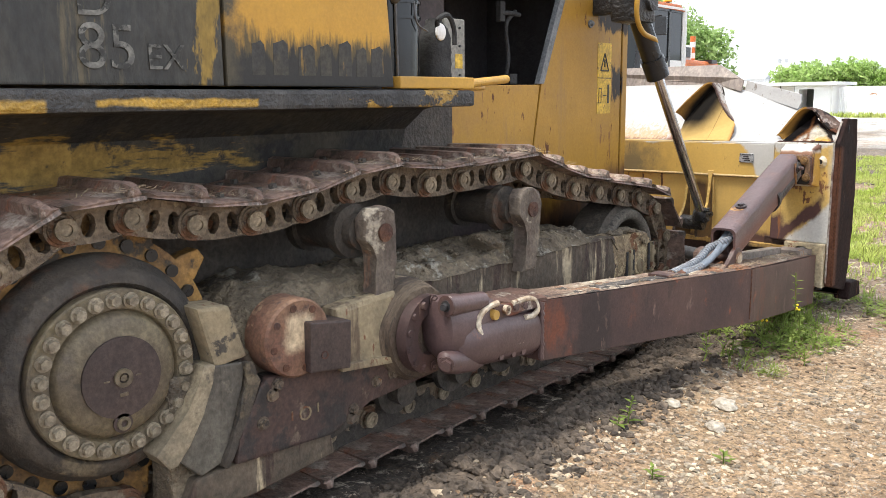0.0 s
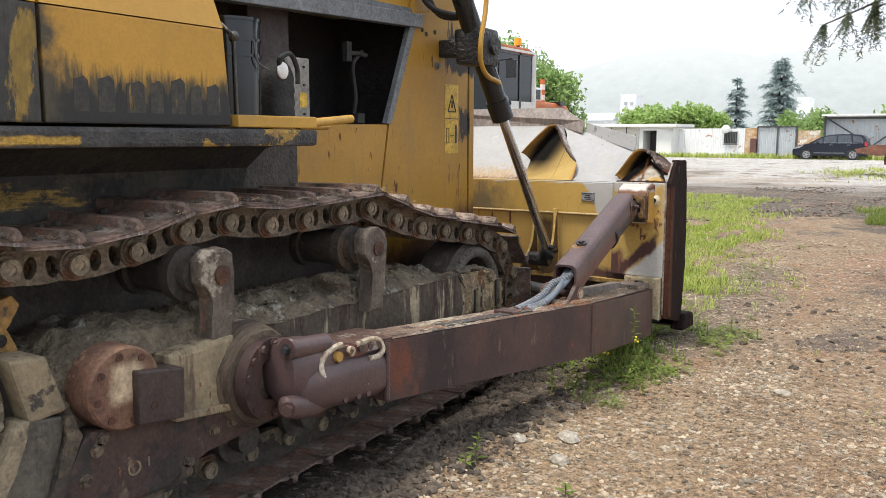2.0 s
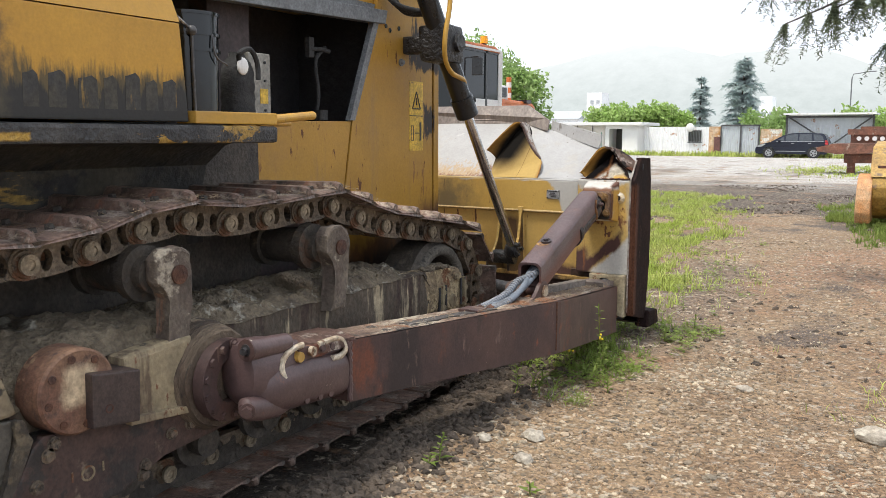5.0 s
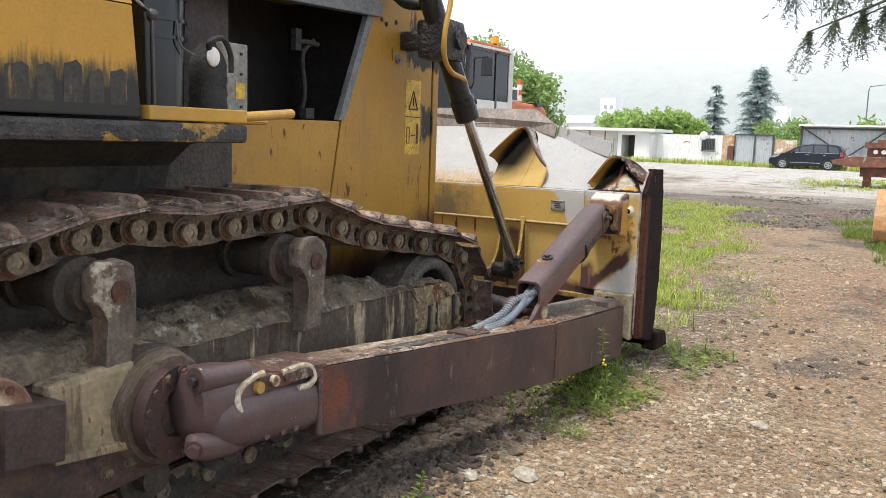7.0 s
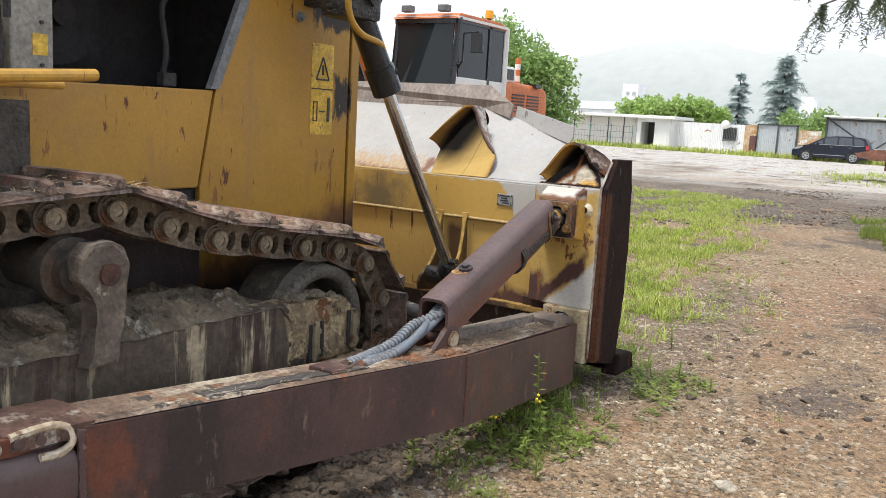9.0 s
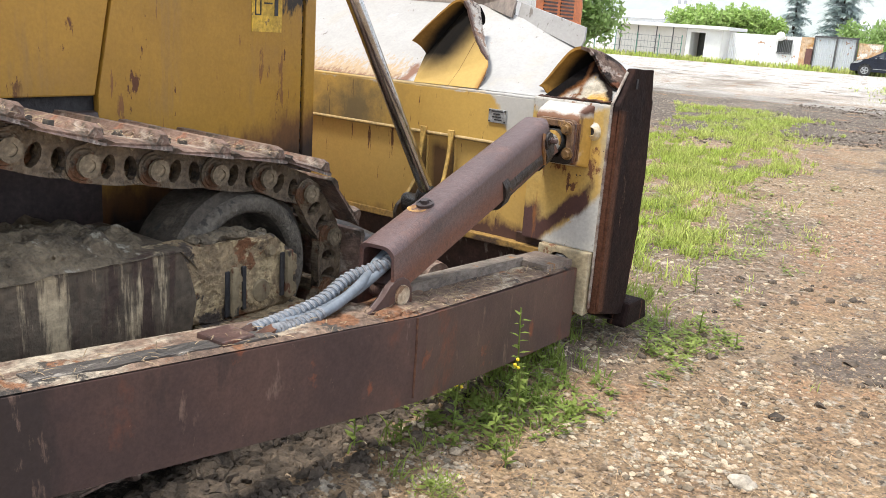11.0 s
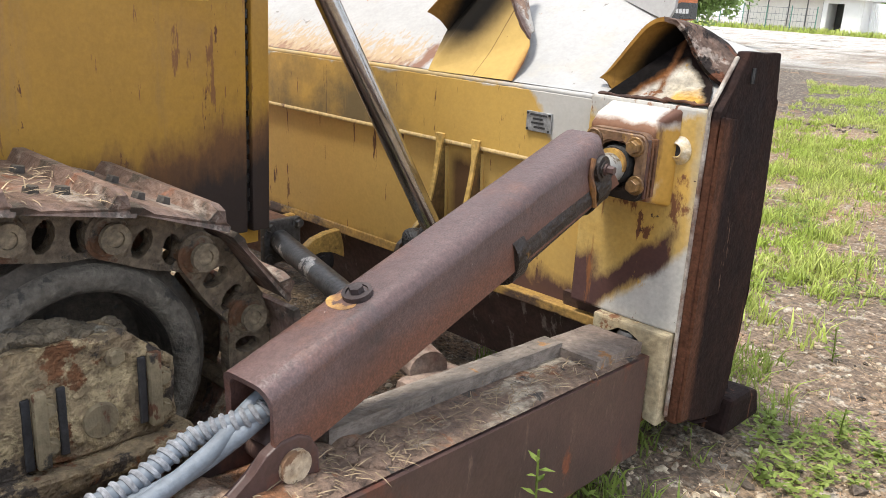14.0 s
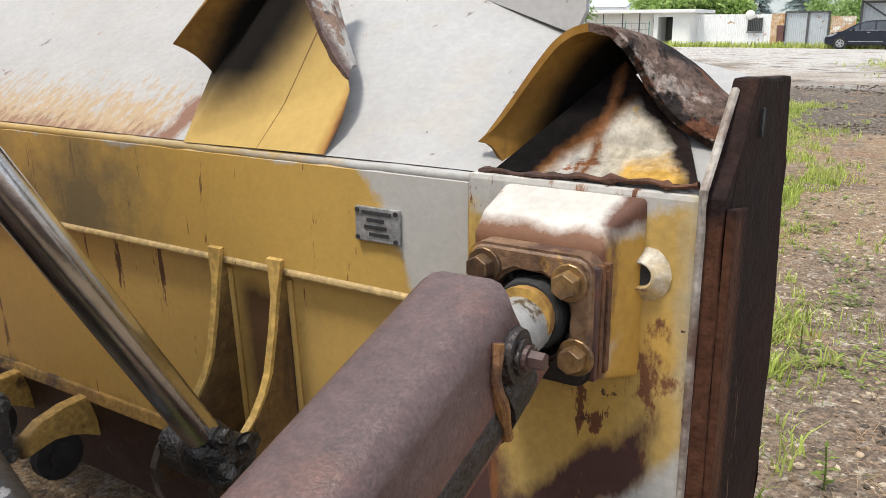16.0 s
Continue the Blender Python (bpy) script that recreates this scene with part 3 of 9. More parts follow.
# inner wall below the deck: curved fender with grime
bm = B()
prof = [(-2.30, 1.33), (-2.44, 1.30), (-2.55, 1.22), (-2.58, 1.12), (-2.585, 0.9), (-2.62, 0.9), (-2.62, 1.15), (-2.6, 1.25), (-2.5, 1.34)]
prism(bm, prof, "y", -0.6, 2.62)
part("fender_skirt", bm, M_grime_streaked, dozer, "grimy inner fender with streaks of yellow")
bm = B()
box(bm, (-4.2, -0.6, 0.45), (-2.62, 3.0, 1.34))
part("main_frame", bm, M_track_dark, dozer)

# nose: lower side, front side, bay
NX = -2.72
bm = B()
prism(bm, [(2.95, 1.03), (3.755, 1.03), (3.83, 1.415), (2.95, 1.405)], "x", NX - 0.03, NX, 0.006)
part("lower_side_panel", bm, M_nose, dozer)
bm = B()
box(bm, (NX - 0.01, 2.945, 0.95), (NX + 0.006, 3.035, 1.35), None, 0.003)
flange = part("bolted_flange", bm, M_yellow, dozer)
for z in (1.28, 1.12):
    bm = B()
    cyl(bm, (NX + 0.004, 2.99, z), (NX + 0.012, 2.99, z), 0.02, n=14)
    part("bolt_hole", bm, M_black, flange)
bm = B()
prism(bm, [(3.765, 0.60), (4.664, 0.60), (4.664, 2.35), (4.18, 2.35), (3.84, 1.415), (3.765, 1.03)], "x", NX - 0.03, NX + 0.002, 0.006)
nose = part("nose_side_panel", bm, M_nose, dozer, "yellow nose panel with rust specks and a dark oily foot")
bm = B()
box(bm, (NX - 0.04, 4.682, 0.60), (NX + 0.002, 4.74, 2.35), None, 0.005)
part("corner_post", bm, M_nose, dozer)
bm = B()
box(bm, (NX - 0.03, 4.664, 0.62), (NX - 0.02, 4.682, 2.34))
hinge = part("hinge_strip", bm, M_black, dozer)
for k in range(38):
    z = 0.66 + k * 0.042
    bm = B()
    box(bm, (NX - 0.019, 4.665, z), (NX - 0.010, 4.681, z + 0.028), None, 0.003, 1)
    part("hinge_knuckle", bm, M_black, hinge)
bm = B()
box(bm, (-4.08, 4.60, 0.55), (NX - 0.045, 4.73, 2.35))
part("radiator_front", bm, M_yellow, dozer)
bm = B()
box(bm, (-4.08, 2.3, 2.05), (NX - 0.03, 4.60, 2.35))
part("hood", bm, M_yellow, dozer)
bm = B()
prism(bm, [(3.805, 1.42), (3.85, 1.42), (4.085, 1.97), (4.035, 1.97)], "x", NX - 0.02, NX + 0.012)
part("bay_post", bm, M_metalgrey, dozer, "grey slanted post of the engine bay")
bm = B()
prism(bm, [(2.2, 1.90), (4.12, 1.955), (4.14, 2.03), (2.2, 1.975)], "x", NX - 0.03, NX + 0.03, 0.004)
prism(bm, [(2.2, 1.976), (4.3, 2.034), (4.3, 2.06), (2.2, 2.05)], "x", NX - 0.03, NX - 0.01)
part("bay_header", bm, M_metalgrey, dozer, "grey beam over the open engine bay")
bm = B()
box(bm, (-4.08, 2.20, 0.9), (-3.35, 4.60, 2.06))
box(bm, (-3.35, 4.15, 0.9), (NX - 0.04, 4.60, 2.05))
box(bm, (-3.35, 2.24, 0.9), (NX - 0.035, 4.15, 1.395))
part("engine_bay", bm, M_bay, dozer, "dark open engine bay")
bm = B()
box(bm, (-2.98, 2.95, 1.40), (-2.86, 3.22, 1.95), None, 0.006)
part("bay_panel", bm, M_baybrown, dozer)
bm = B()
cyl(bm, (-3.34, 3.50, 1.68), (-3.26, 3.50, 1.68), 0.20, n=28)
cyl(bm, (-3.26, 3.50, 1.68), (-3.20, 3.50, 1.68), 0.05, n=18)
part("cooling_fan", bm, M_bay, dozer)
bm = B()
tube(bm, bend([(-2.83, 3.66, 1.42), (-2.82, 3.68, 1.55), (-2.82, 3.66, 1.72), (-2.82, 3.74, 1.80)]), 0.011)
tube(bm, bend([(-2.82, 3.62, 1.78), (-2.81, 3.68, 1.785), (-2.81, 3.76, 1.78)]), 0.012)
box(bm, (-2.84, 3.60, 1.74), (-2.81, 3.64, 1.84))
box(bm, (-2.80, 3.62, 1.42), (-2.76, 3.68, 1.47))
part("bay_pipe", bm, M_rubber, dozer)
bm = B()
tube(bm, bend([(-2.84, 2.88, 1.80), (-2.84, 2.80, 1.85), (-2.86, 2.74, 1.78), (-2.86, 2.72, 1.70)]), 0.02)
part("bay_hose", bm, M_rubber, dozer)
# dipstick with a ball end
bm = B()
cyl(bm, (-2.40, 2.43, 1.43), (-2.40, 2.425, 1.72), 0.006, n=8)
bmesh.ops.create_uvsphere(bm, u_segments=12, v_segments=8, radius=0.02, matrix=Matrix.Translation((-2.40, 2.425, 1.725)))
tube(bm, [(-2.40, 2.42, 1.73), (-2.38, 2.33, 1.77), (-2.36, 2.22, 1.80)], 0.005, 6)
part("catch_rod", bm, M_greypipe, dozer, "thin pale rod with a ball end", True)

# warning decals
bm = B()
box(bm, (NX + 0.002, 4.40, 1.25), (NX + 0.004, 4.55, 1.66))
decal = part("warning_decal", bm, M_decal, nose, "yellow warning decal")
bm = B()
tri = [(4.432, 1.50), (4.518, 1.50), (4.475, 1.60)]
for a, b in zip(tri, tri[1:] + tri[:1]):
    cyl(bm, (NX + 0.005, *a), (NX + 0.005, *b), 0.004, n=6)
cyl(bm, (NX + 0.005, 4.475, 1.52), (NX + 0.005, 4.475, 1.565), 0.005, n=6)
box(bm, (NX + 0.004, 4.40, 1.455), (NX + 0.006, 4.55, 1.460))
box(bm, (NX + 0.004, 4.415, 1.31), (NX + 0.006, 4.42, 1.40))
box(bm, (NX + 0.004, 4.44, 1.31), (NX + 0.006, 4.445, 1.40))
box(bm, (NX + 0.004, 4.415, 1.31), (NX + 0.006, 4.445, 1.315))
box(bm, (NX + 0.004, 4.415, 1.395), (NX + 0.006, 4.445, 1.40))
box(bm, (NX + 0.004, 4.46, 1.352), (NX + 0.006, 4.50, 1.358))
box(bm, (NX + 0.004, 4.512, 1.31), (NX + 0.006, 4.530, 1.42))
part("decal_print", bm, M_ink, decal)
for y, z in ((4.20, 1.93), (4.29, 1.95), (4.16, 1.95)):
    bm = B()
    cyl(bm, (NX, y, z), (NX + 0.005, y, z), 0.013, n=12)
    part("plug_hole", bm, M_black, nose)
bm = B()
cyl(bm, (NX, 4.31, 1.76), (NX + 0.012, 4.31, 1.76), 0.022, n=16)
cyl(bm, (NX + 0.01, 4.31, 1.76), (NX + 0.026, 4.31, 1.76), 0.012, n=12)
part("panel_latch", bm, M_metalgrey, nose)

# lift cylinder
TR, RB = Vector((-2.47, 4.37, 1.86)), Vector((-2.35, 5.055, 0.64))
dd = (RB - TR).normalized()
lift = None
bm = B()
cyl(bm, TR - dd * 0.55, TR + dd * 0.40, 0.058, n=24)
cyl(bm, TR + dd * 0.34, TR + dd * 0.46, 0.068, n=24)
lift = part("lift_cylinder", bm, M_black, dozer, "black blade lift cylinder", True)
bm = B()
cyl(bm, TR + dd * 0.44, RB, 0.03, n=20)
part("piston_rod", bm, M_chrome, lift, "bare steel piston rod", True)
bm = B()
box(bm, TR + Vector((-0.10, -0.10, -0.11)), TR + Vector((0.085, 0.10, 0.10)), None, 0.03)
lump(bm, 0.012, 9)
cyl(bm, TR + Vector((-0.25, 0.02, 0.0)), TR + Vector((0.11, 0.02, 0.0)), 0.05, n=18)
part("trunnion_block", bm, M_blackgrease, lift, "greasy black trunnion block", True)
bm = B()
tube(bm, bend([TR + Vector((0.10, -0.09, 0.42)), TR + Vector((0.11, -0.11, 0.20)), TR + Vector((0.11, -0.16, 0.02)), TR + Vector((0.10, -0.14, -0.10)), TR + Vector((0.09, -0.05, -0.17)), TR + Vector((0.07, 0.12, -0.20)), TR + Vector((0.05, 0.16, -0.26))]), 0.014)
part("oil_pipe", bm, M_yellow, lift, "bent yellow oil pipe", True)
bm = B()
tube(bm, bend([TR + Vector((0.05, 0.16, -0.22)), TR + Vector((0.06, 0.17, -0.32)), TR + dd * 0.40 + Vector((0.05, 0.03, 0.04))]), 0.018)
part("hose_guard", bm, M_rubber, lift, "", True)
bm = B()
box(bm, (NX - 0.02, 4.335, 1.81), (TR.x - 0.09, 4.425, 1.91), None, 0.015)
part("cylinder_yoke", bm, M_blackgrease, dozer, "greasy black yoke of the lift cylinder")
for k, off in enumerate((0, 0.035, 0.07)):
    bm = B()
    tube(bm, bend([(NX + 0.01, 4.02 + off, 2.35), (NX + 0.05, 4.06 + off, 2.16), (NX + 0.08, 4.16 + off, 2.06 - off * 0.4), (TR.x - 0.03, 4.32, 2.02)]), 0.015)
    part("hydraulic_hose", bm, M_rubber, dozer, "", True)
bm = B()
bmesh.ops.create_uvsphere(bm, u_segments=16, v_segments=10, radius=0.062, matrix=Matrix.Translation((-2.9, 4.78, 2.17)))
part("work_lamp", bm, M_black, dozer, "", True)

# ---- undercarriage ----
PITCH = 0.2085
SPR, IDL = Vector((1.085, 0.605)), Vector((4.0, 0.465))
top = [(1.0, 1.012), (1.19, 1.021), (1.387, 0.981), (1.597, 0.969), (1.806, 0.985), (2.0, 1.03), (2.2, 1.045), (2.4, 1.018), (2.6, 1.022), (2.814, 1.03), (3.01, 1.039), (3.204, 0.974), (3.404, 0.917), (3.614, 0.884), (3.825, 0.85), (4.02, 0.818)]
line = [Vector(p) for p in top]
line += [IDL + 0.352 * Vector((math.cos(a), math.sin(a))) for a in [radians(d) for d in range(80, -91, -10)]]
line += [Vector((3.6, 0.112)), Vector((1.35, 0.125))]
line += [SPR + 0.418 * Vector((math.cos(a), math.sin(a))) for a in [radians(d) for d in range(275, 99, -10)]]
line.append(line[0])
cum = [0.0]
for a, b in zip(line, line[1:]):
    cum.append(cum[-1] + (b - a).length)
count = round(cum[-1] / PITCH)
step = cum[-1] / count


def on_path(s):
    s %= cum[-1]
    for i in range(len(line) - 1):
        if cum[i + 1] >= s:
            k = (s - cum[i]) / (cum[i + 1] - cum[i])
            return line[i].lerp(line[i + 1], k)
    return line[-1]


# the upper run's pins, then even steps round the rest
s_top = cum[len(top) - 1]
rest = round((cum[-1] - s_top) / PITCH)
pins = [Vector(p) for p in top] + [on_path(s_top + (cum[-1] - s_top) * k / rest) for k in range(1, rest)]
count = len(pins)
L = PITCH
bm = B()
half = 0.018
outer_l = []
for d in range(100, 261, 20):
    outer_l.append((0.050 * math.cos(radians(d)), 0.050 * math.sin(radians(d))))
outer_l += [(0.03, -0.050), (0.075, -0.052), (0.13, -0.051), (L - 0.05, -0.046)]
for d in range(-80, 81, 20):
    outer_l.append((L + 0.047 * math.cos(radians(d)), 0.047 * math.sin(radians(d))))
outer_l += [(L - 0.012, 0.060), (0.012, 0.060)]
holes = []
for cy, tilt in ((0.073, 0.12), (0.142, -0.12)):
    holes.append([(cy + 0.021 * math.cos(a) + tilt * 0.034 * math.sin(a), -0.002 + 0.034 * math.sin(a)) for a in [2 * math.pi * k / 10 for k in range(10)]])
edges = []
for loop in [outer_l] + holes:
    vs = [bm.verts.new((half, y, z)) for y, z in loop]
    edges += [bm.edges.new((vs[k], vs[(k + 1) % len(vs)])) for k in range(len(vs))]
bmesh.ops.triangle_fill(bm, edges=edges, use_beauty=True)
ext = bmesh.ops.extrude_face_region(bm, geom=bm.faces[:])
for v in ext["geom"]:
    if isinstance(v, bmesh.types.BMVert):
        v.co.x -= 2 * half
for v in bm.verts:
    v.co.x -= 0.007 * v.co.y / L
cyl(bm, (half - 0.002, 0, 0), (half + 0.006, 0, 0), 0.044, 0.040, n=16)
cyl(bm, (half - 0.03, 0.035, 0.062), (half - 0.002, 0.035, 0.064), 0.012, n=6)
me_link = bpy.data.meshes.new("track_link")
bmesh.ops.recalc_face_normals(bm, faces=bm.faces[:])
bm.to_mesh(me_link)
bm.free()
me_link.materials.append(M_link)
bm = B()
ring(bm, (0.022, 0, 0), (1, 0, 0), 0.017, 0.031, 0.006, 16)
cyl(bm, (0.0, 0, 0), (0.024, 0, 0), 0.0165, n=10)
cyl(bm, (-0.26, 0, 0), (0.0, 0, 0), 0.022, n=8)
me_pin = bpy.data.meshes.new("track_pin")
bm.to_mesh(me_pin)
bm.free()
me_pin.materials.append(M_pin)
bm = B()
prof = [(-0.018, 0.060), (-0.022, 0.072), (0.0, 0.080), (0.03, 0.076), (0.148, 0.074), (0.160, 0.102), (0.182, 0.104), (0.190, 0.078), (0.204, 0.070), (0.200, 0.058)]
xs = [-0.50, -0.30, -0.1, -0.03, 0.0]
rows_ = []
for i, x in enumerate(xs):
    drop = 0.010 if i == len(xs) - 1 else 0
    rows_.append([bm.verts.new((x + random.uniform(-0.004, 0.004) * (i in (0, 4)), y, z - drop * (0.5 + noise.noise(Vector((y * 20, x, 0)))))) for y, z in prof])
for a, b in zip(rows_, rows_[1:]):
    for k in range(len(prof)):
        bm.faces.new((a[k], a[(k + 1) % len(prof)], b[(k + 1) % len(prof)], b[k]))
bm.faces.new(rows_[0])
bm.faces.new(rows_[-1][::-1])
bmesh.ops.recalc_face_normals(bm, faces=bm.faces[:])
me_shoe = bpy.data.meshes.new("track_shoe")
bm.to_mesh(me_shoe)
bm.free()
me_shoe.materials.append(M_shoe)
bm = B()
cyl(bm, (0, 0, 0), (0, 0, 0.014), 0.016, 0.014, n=6)
me_bolts = bpy.data.meshes.new("shoe_bolt")
bm.to_mesh(me_bolts)
bm.free()
me_bolts.materials.append(M_track_dark)


def place(name, me, m, parent):
    ob = new(name, me)
    ob.parent = parent
    ob.matrix_parent_inverse = world_of(parent).inverted()
    ob.matrix_basis = m
    return ob


track = new("track")
track.parent = dozer
track.matrix_parent_inverse = world_of(dozer).inverted()
track.empty_display_size = 0.1
tagged(track, "muddy steel crawler track with single-grouser shoes")
rnd = random.Random(4)
for i in range(count):
    a, b = pins[i], pins[(i + 1) % count]
    d = (b - a).normalized()
    n = Vector((-d.y, d.x))
    rot = Matrix(((1, 0, 0, 0), (0, d.x, n.x, 0), (0, d.y, n.y, 0), (0, 0, 0, 1)))
    base = Matrix.Translation((0, a.x, a.y)) @ rot
    low = a.y < 0.2 and 1.3 < a.x < 3.9
    place("track_link", me_link, Matrix.Translation((-2.345 if low else -2.245, 0, 0)) @ base, track)
    place("track_link", me_link, Matrix.Translation((-2.47, 0, 0)) @ base, track)
    place("track_pin", me_pin, Matrix.Translation((-2.325 if low else -2.225, 0, 0)) @ base, track)
    jit = pose(-2.135 + rnd.uniform(-0.006, 0.006), 0, rnd.uniform(-0.004, 0.004), rnd.uniform(1.0, 4.0), rnd.uniform(-0.8, 0.8), rnd.uniform(-0.8, 0.8))
    if low:
        jit = jit @ Matrix.Diagonal((1, 0.86, 1, 1))
    shoe = place("track_shoe", me_shoe, base @ jit, track)
    if a.y > 0.3 and a.x > 1.3:
        for bx, by in ((-0.12, 0.055), (-0.12, 0.112), (-0.34, 0.055), (-0.34, 0.112)):
            nut = place("shoe_bolt", me_bolts, base @ jit @ Matrix.Translation((bx, by, 0.075)), shoe)
            nut.matrix_parent_inverse = (base @ jit).inverted()

# sprocket with hub
HX = -2.13
bm = B()
cyl(bm, (-2.36, *SPR), (-2.30, *SPR), 0.385, n=52)
N = 13
teeth = []
for k in range(N):
    a = 2 * math.pi * (k + 0.3) / N
    c, s = math.cos(a), math.sin(a)
    w = 0.055
    pts = []
    for r, h in ((0.34, w), (0.40, w * 0.8), (0.46, w * 0.35), (0.46, -w * 0.35), (0.40, -w * 0.8), (0.34, -w)):
        pts.append((SPR.x + c * r - s * h, SPR.y + s * r + c * h))
    teeth.append(pts)
sprocket = part("sprocket", bm, M_segment, dozer, "worn ochre sprocket with toothed segments")
for pts in teeth:
    bm = B()
    prism(bm, pts, "x", -2.365, -2.305, 0.006)
    part("tooth", bm, M_segment, sprocket)
# Black discs stand for the dark holes in the ochre segments.
for k in range(26):
    a = 2 * math.pi * k / 26
    c = SPR + 0.350 * Vector((math.cos(a), math.sin(a)))
    bm = B()
    cyl(bm, (-2.30, *c), (-2.290, *c), 0.0195, n=12)
    part("segment_bolt", bm, M_black, sprocket)
bm = B()
def turned(bm, prof, n=56):
    """A body of revolution round the sprocket's axis: radius and depth."""
    prev = None
    for r, x in prof:
        cur = [bm.verts.new((x, SPR.x + r * math.cos(2 * math.pi * k / n), SPR.y + r * math.sin(2 * math.pi * k / n))) for k in range(n)]
        if prev:
            for k in range(n):
                bm.faces.new((prev[k], prev[(k + 1) % n], cur[(k + 1) % n], cur[k]))
        prev = cur
    bm.faces.new(prev)
    return bm


turned(bm, [(0.325, -2.33), (0.322, -2.26), (0.314, -2.235), (0.300, -2.222), (0.296, -2.205), (0.288, -2.190), (0.268, -2.180), (0.252, -2.178), (0.246, -2.184), (0.240, -2.196), (0.20, -2.196)])
hub = part("final_drive", bm, M_drum, dozer, "dark round final drive case", True)
bm = B()
turned(bm, [(0.238, -2.20), (0.238, -2.165), (0.234, -2.160), (0.184, -2.160), (0.181, -2.166), (0.179, -2.172), (0.175, -2.168), (0.170, -2.155), (0.160, -2.146), (0.135, -2.138), (0.118, -2.135), (0.112, -2.134), (0.05, -2.134)])
cover = part("hub_cover", bm, M_hub, hub, "tan hub cover ringed by bolts", True)
for k in range(26):
    a = 2 * math.pi * (k + 0.4) / 26
    c = SPR + 0.208 * Vector((math.cos(a), math.sin(a)))
    bm = B()
    hexbolt(bm, (-2.160, *c), (1, 0, 0), 0.0165, 0.018)
    part("bolt", bm, M_bolt, hub)
bm = B()
cyl(bm, (HX - 0.004, *SPR), (HX + 0.003, *SPR), 0.113, n=40)
cyl(bm, (HX - 0.004, SPR.x - 0.008, SPR.y - 0.128), (HX + 0.003, SPR.x - 0.008, SPR.y - 0.128), 0.027, n=20)
part("hub_plate", bm, M_hubplate, hub, "brown round hub plate")
bm = B()
ring(bm, (HX + 0.006, *SPR), (1, 0, 0), 0.014, 0.026, 0.006, 20)
cyl(bm, (HX, *SPR), (HX + 0.01, *SPR), 0.010, n=6)
part("hub_plug", bm, M_hub, hub)
bm = B()
ring(bm, (HX + 0.005, SPR.x - 0.008, SPR.y - 0.128), (1, 0, 0), 0.010, 0.019, 0.005, 18)
part("hub_plug", bm, M_hub, hub)
for s in (-1, 1):
    bm = B()
    box(bm, (HX + 0.003, SPR.x + s * 0.045 - 0.008, SPR.y - 0.004), (HX + 0.005, SPR.x + s * 0.045 + 0.008, SPR.y))
    part("hub_mark", bm, M_hub, hub)
bm = B()
box(bm, (HX + 0.003, SPR.x - 0.012, SPR.y - 0.053), (HX + 0.005, SPR.x + 0.012, SPR.y - 0.043))
part("hub_mark", bm, M_hub, hub)

# idler
bm = B()
IDW = Vector((3.958, 0.508))
prof = [(0.0, -2.38), (0.12, -2.38), (0.185, -2.375), (0.195, -2.35), (0.197, -2.25)]
rings_ = []
for r, x in prof:
    rings_.append([bm.verts.new((x + (0.004 * noise.noise(Vector((k * 0.8, r * 30, 0))) if 0.19 < r < 0.29 else 0), IDW.x + max(r, 0.002) * math.cos(2 * math.pi * k / 56), IDW.y + max(r, 0.002) * math.sin(2 * math.pi * k / 56))) for k in range(56)])
for a, b in zip(rings_, rings_[1:]):
    for k in range(56):
        bm.faces.new((a[k], a[(k + 1) % 56], b[(k + 1) % 56], b[k]))
cyl(bm, (-2.40, *IDW), (-2.22, *IDW), 0.10, n=24)
idler = part("idler", bm, surf("dark_idler_steel", (0.082, 0.069, 0.055), (0.052, 0.044, 0.036), 6, 0.8, 0.05, 0.4, 70, patches=[((0.15, 0.125, 0.095), 9, 0.62, 0.1), ((0.05, 0.048, 0.045), 12, 0.66, 0.06)]), dozer, "front idler wheel with a pale muddy rim", True)
for name_, prof, m_ in (("idler_rim", [(0.197, -2.26), (0.200, -2.238), (0.210, -2.226), (0.228, -2.221), (0.245, -2.226), (0.254, -2.236), (0.257, -2.25)], surf("dusty_idler_rim", (0.135, 0.120, 0.098), (0.088, 0.077, 0.063), 7, 0.85, 0.0, 0.5, 70, patches=[((0.20, 0.18, 0.145), 9, 0.60, 0.1), ((0.05, 0.045, 0.04), 14, 0.62, 0.06)])),
                        ("idler_tread", [(0.257, -2.25), (0.266, -2.262), (0.284, -2.268), (0.284, -2.44), (0.0, -2.44)], bpy.data.materials["dark_idler_steel"])):
    bm = B()
    rings_ = []
    for r, x in prof:
        rings_.append([bm.verts.new((x + 0.003 * noise.noise(Vector((k * 0.8, r * 30, 0))) * (r > 0.21), IDW.x + max(r, 0.002) * math.cos(2 * math.pi * k / 64), IDW.y + max(r, 0.002) * math.sin(2 * math.pi * k / 64))) for k in range(64)])
    for a, b in zip(rings_, rings_[1:]):
        for k in range(64):
            bm.faces.new((a[k], a[(k + 1) % 64], b[(k + 1) % 64], b[k]))
    part(name_, bm, m_, idler, "", True)

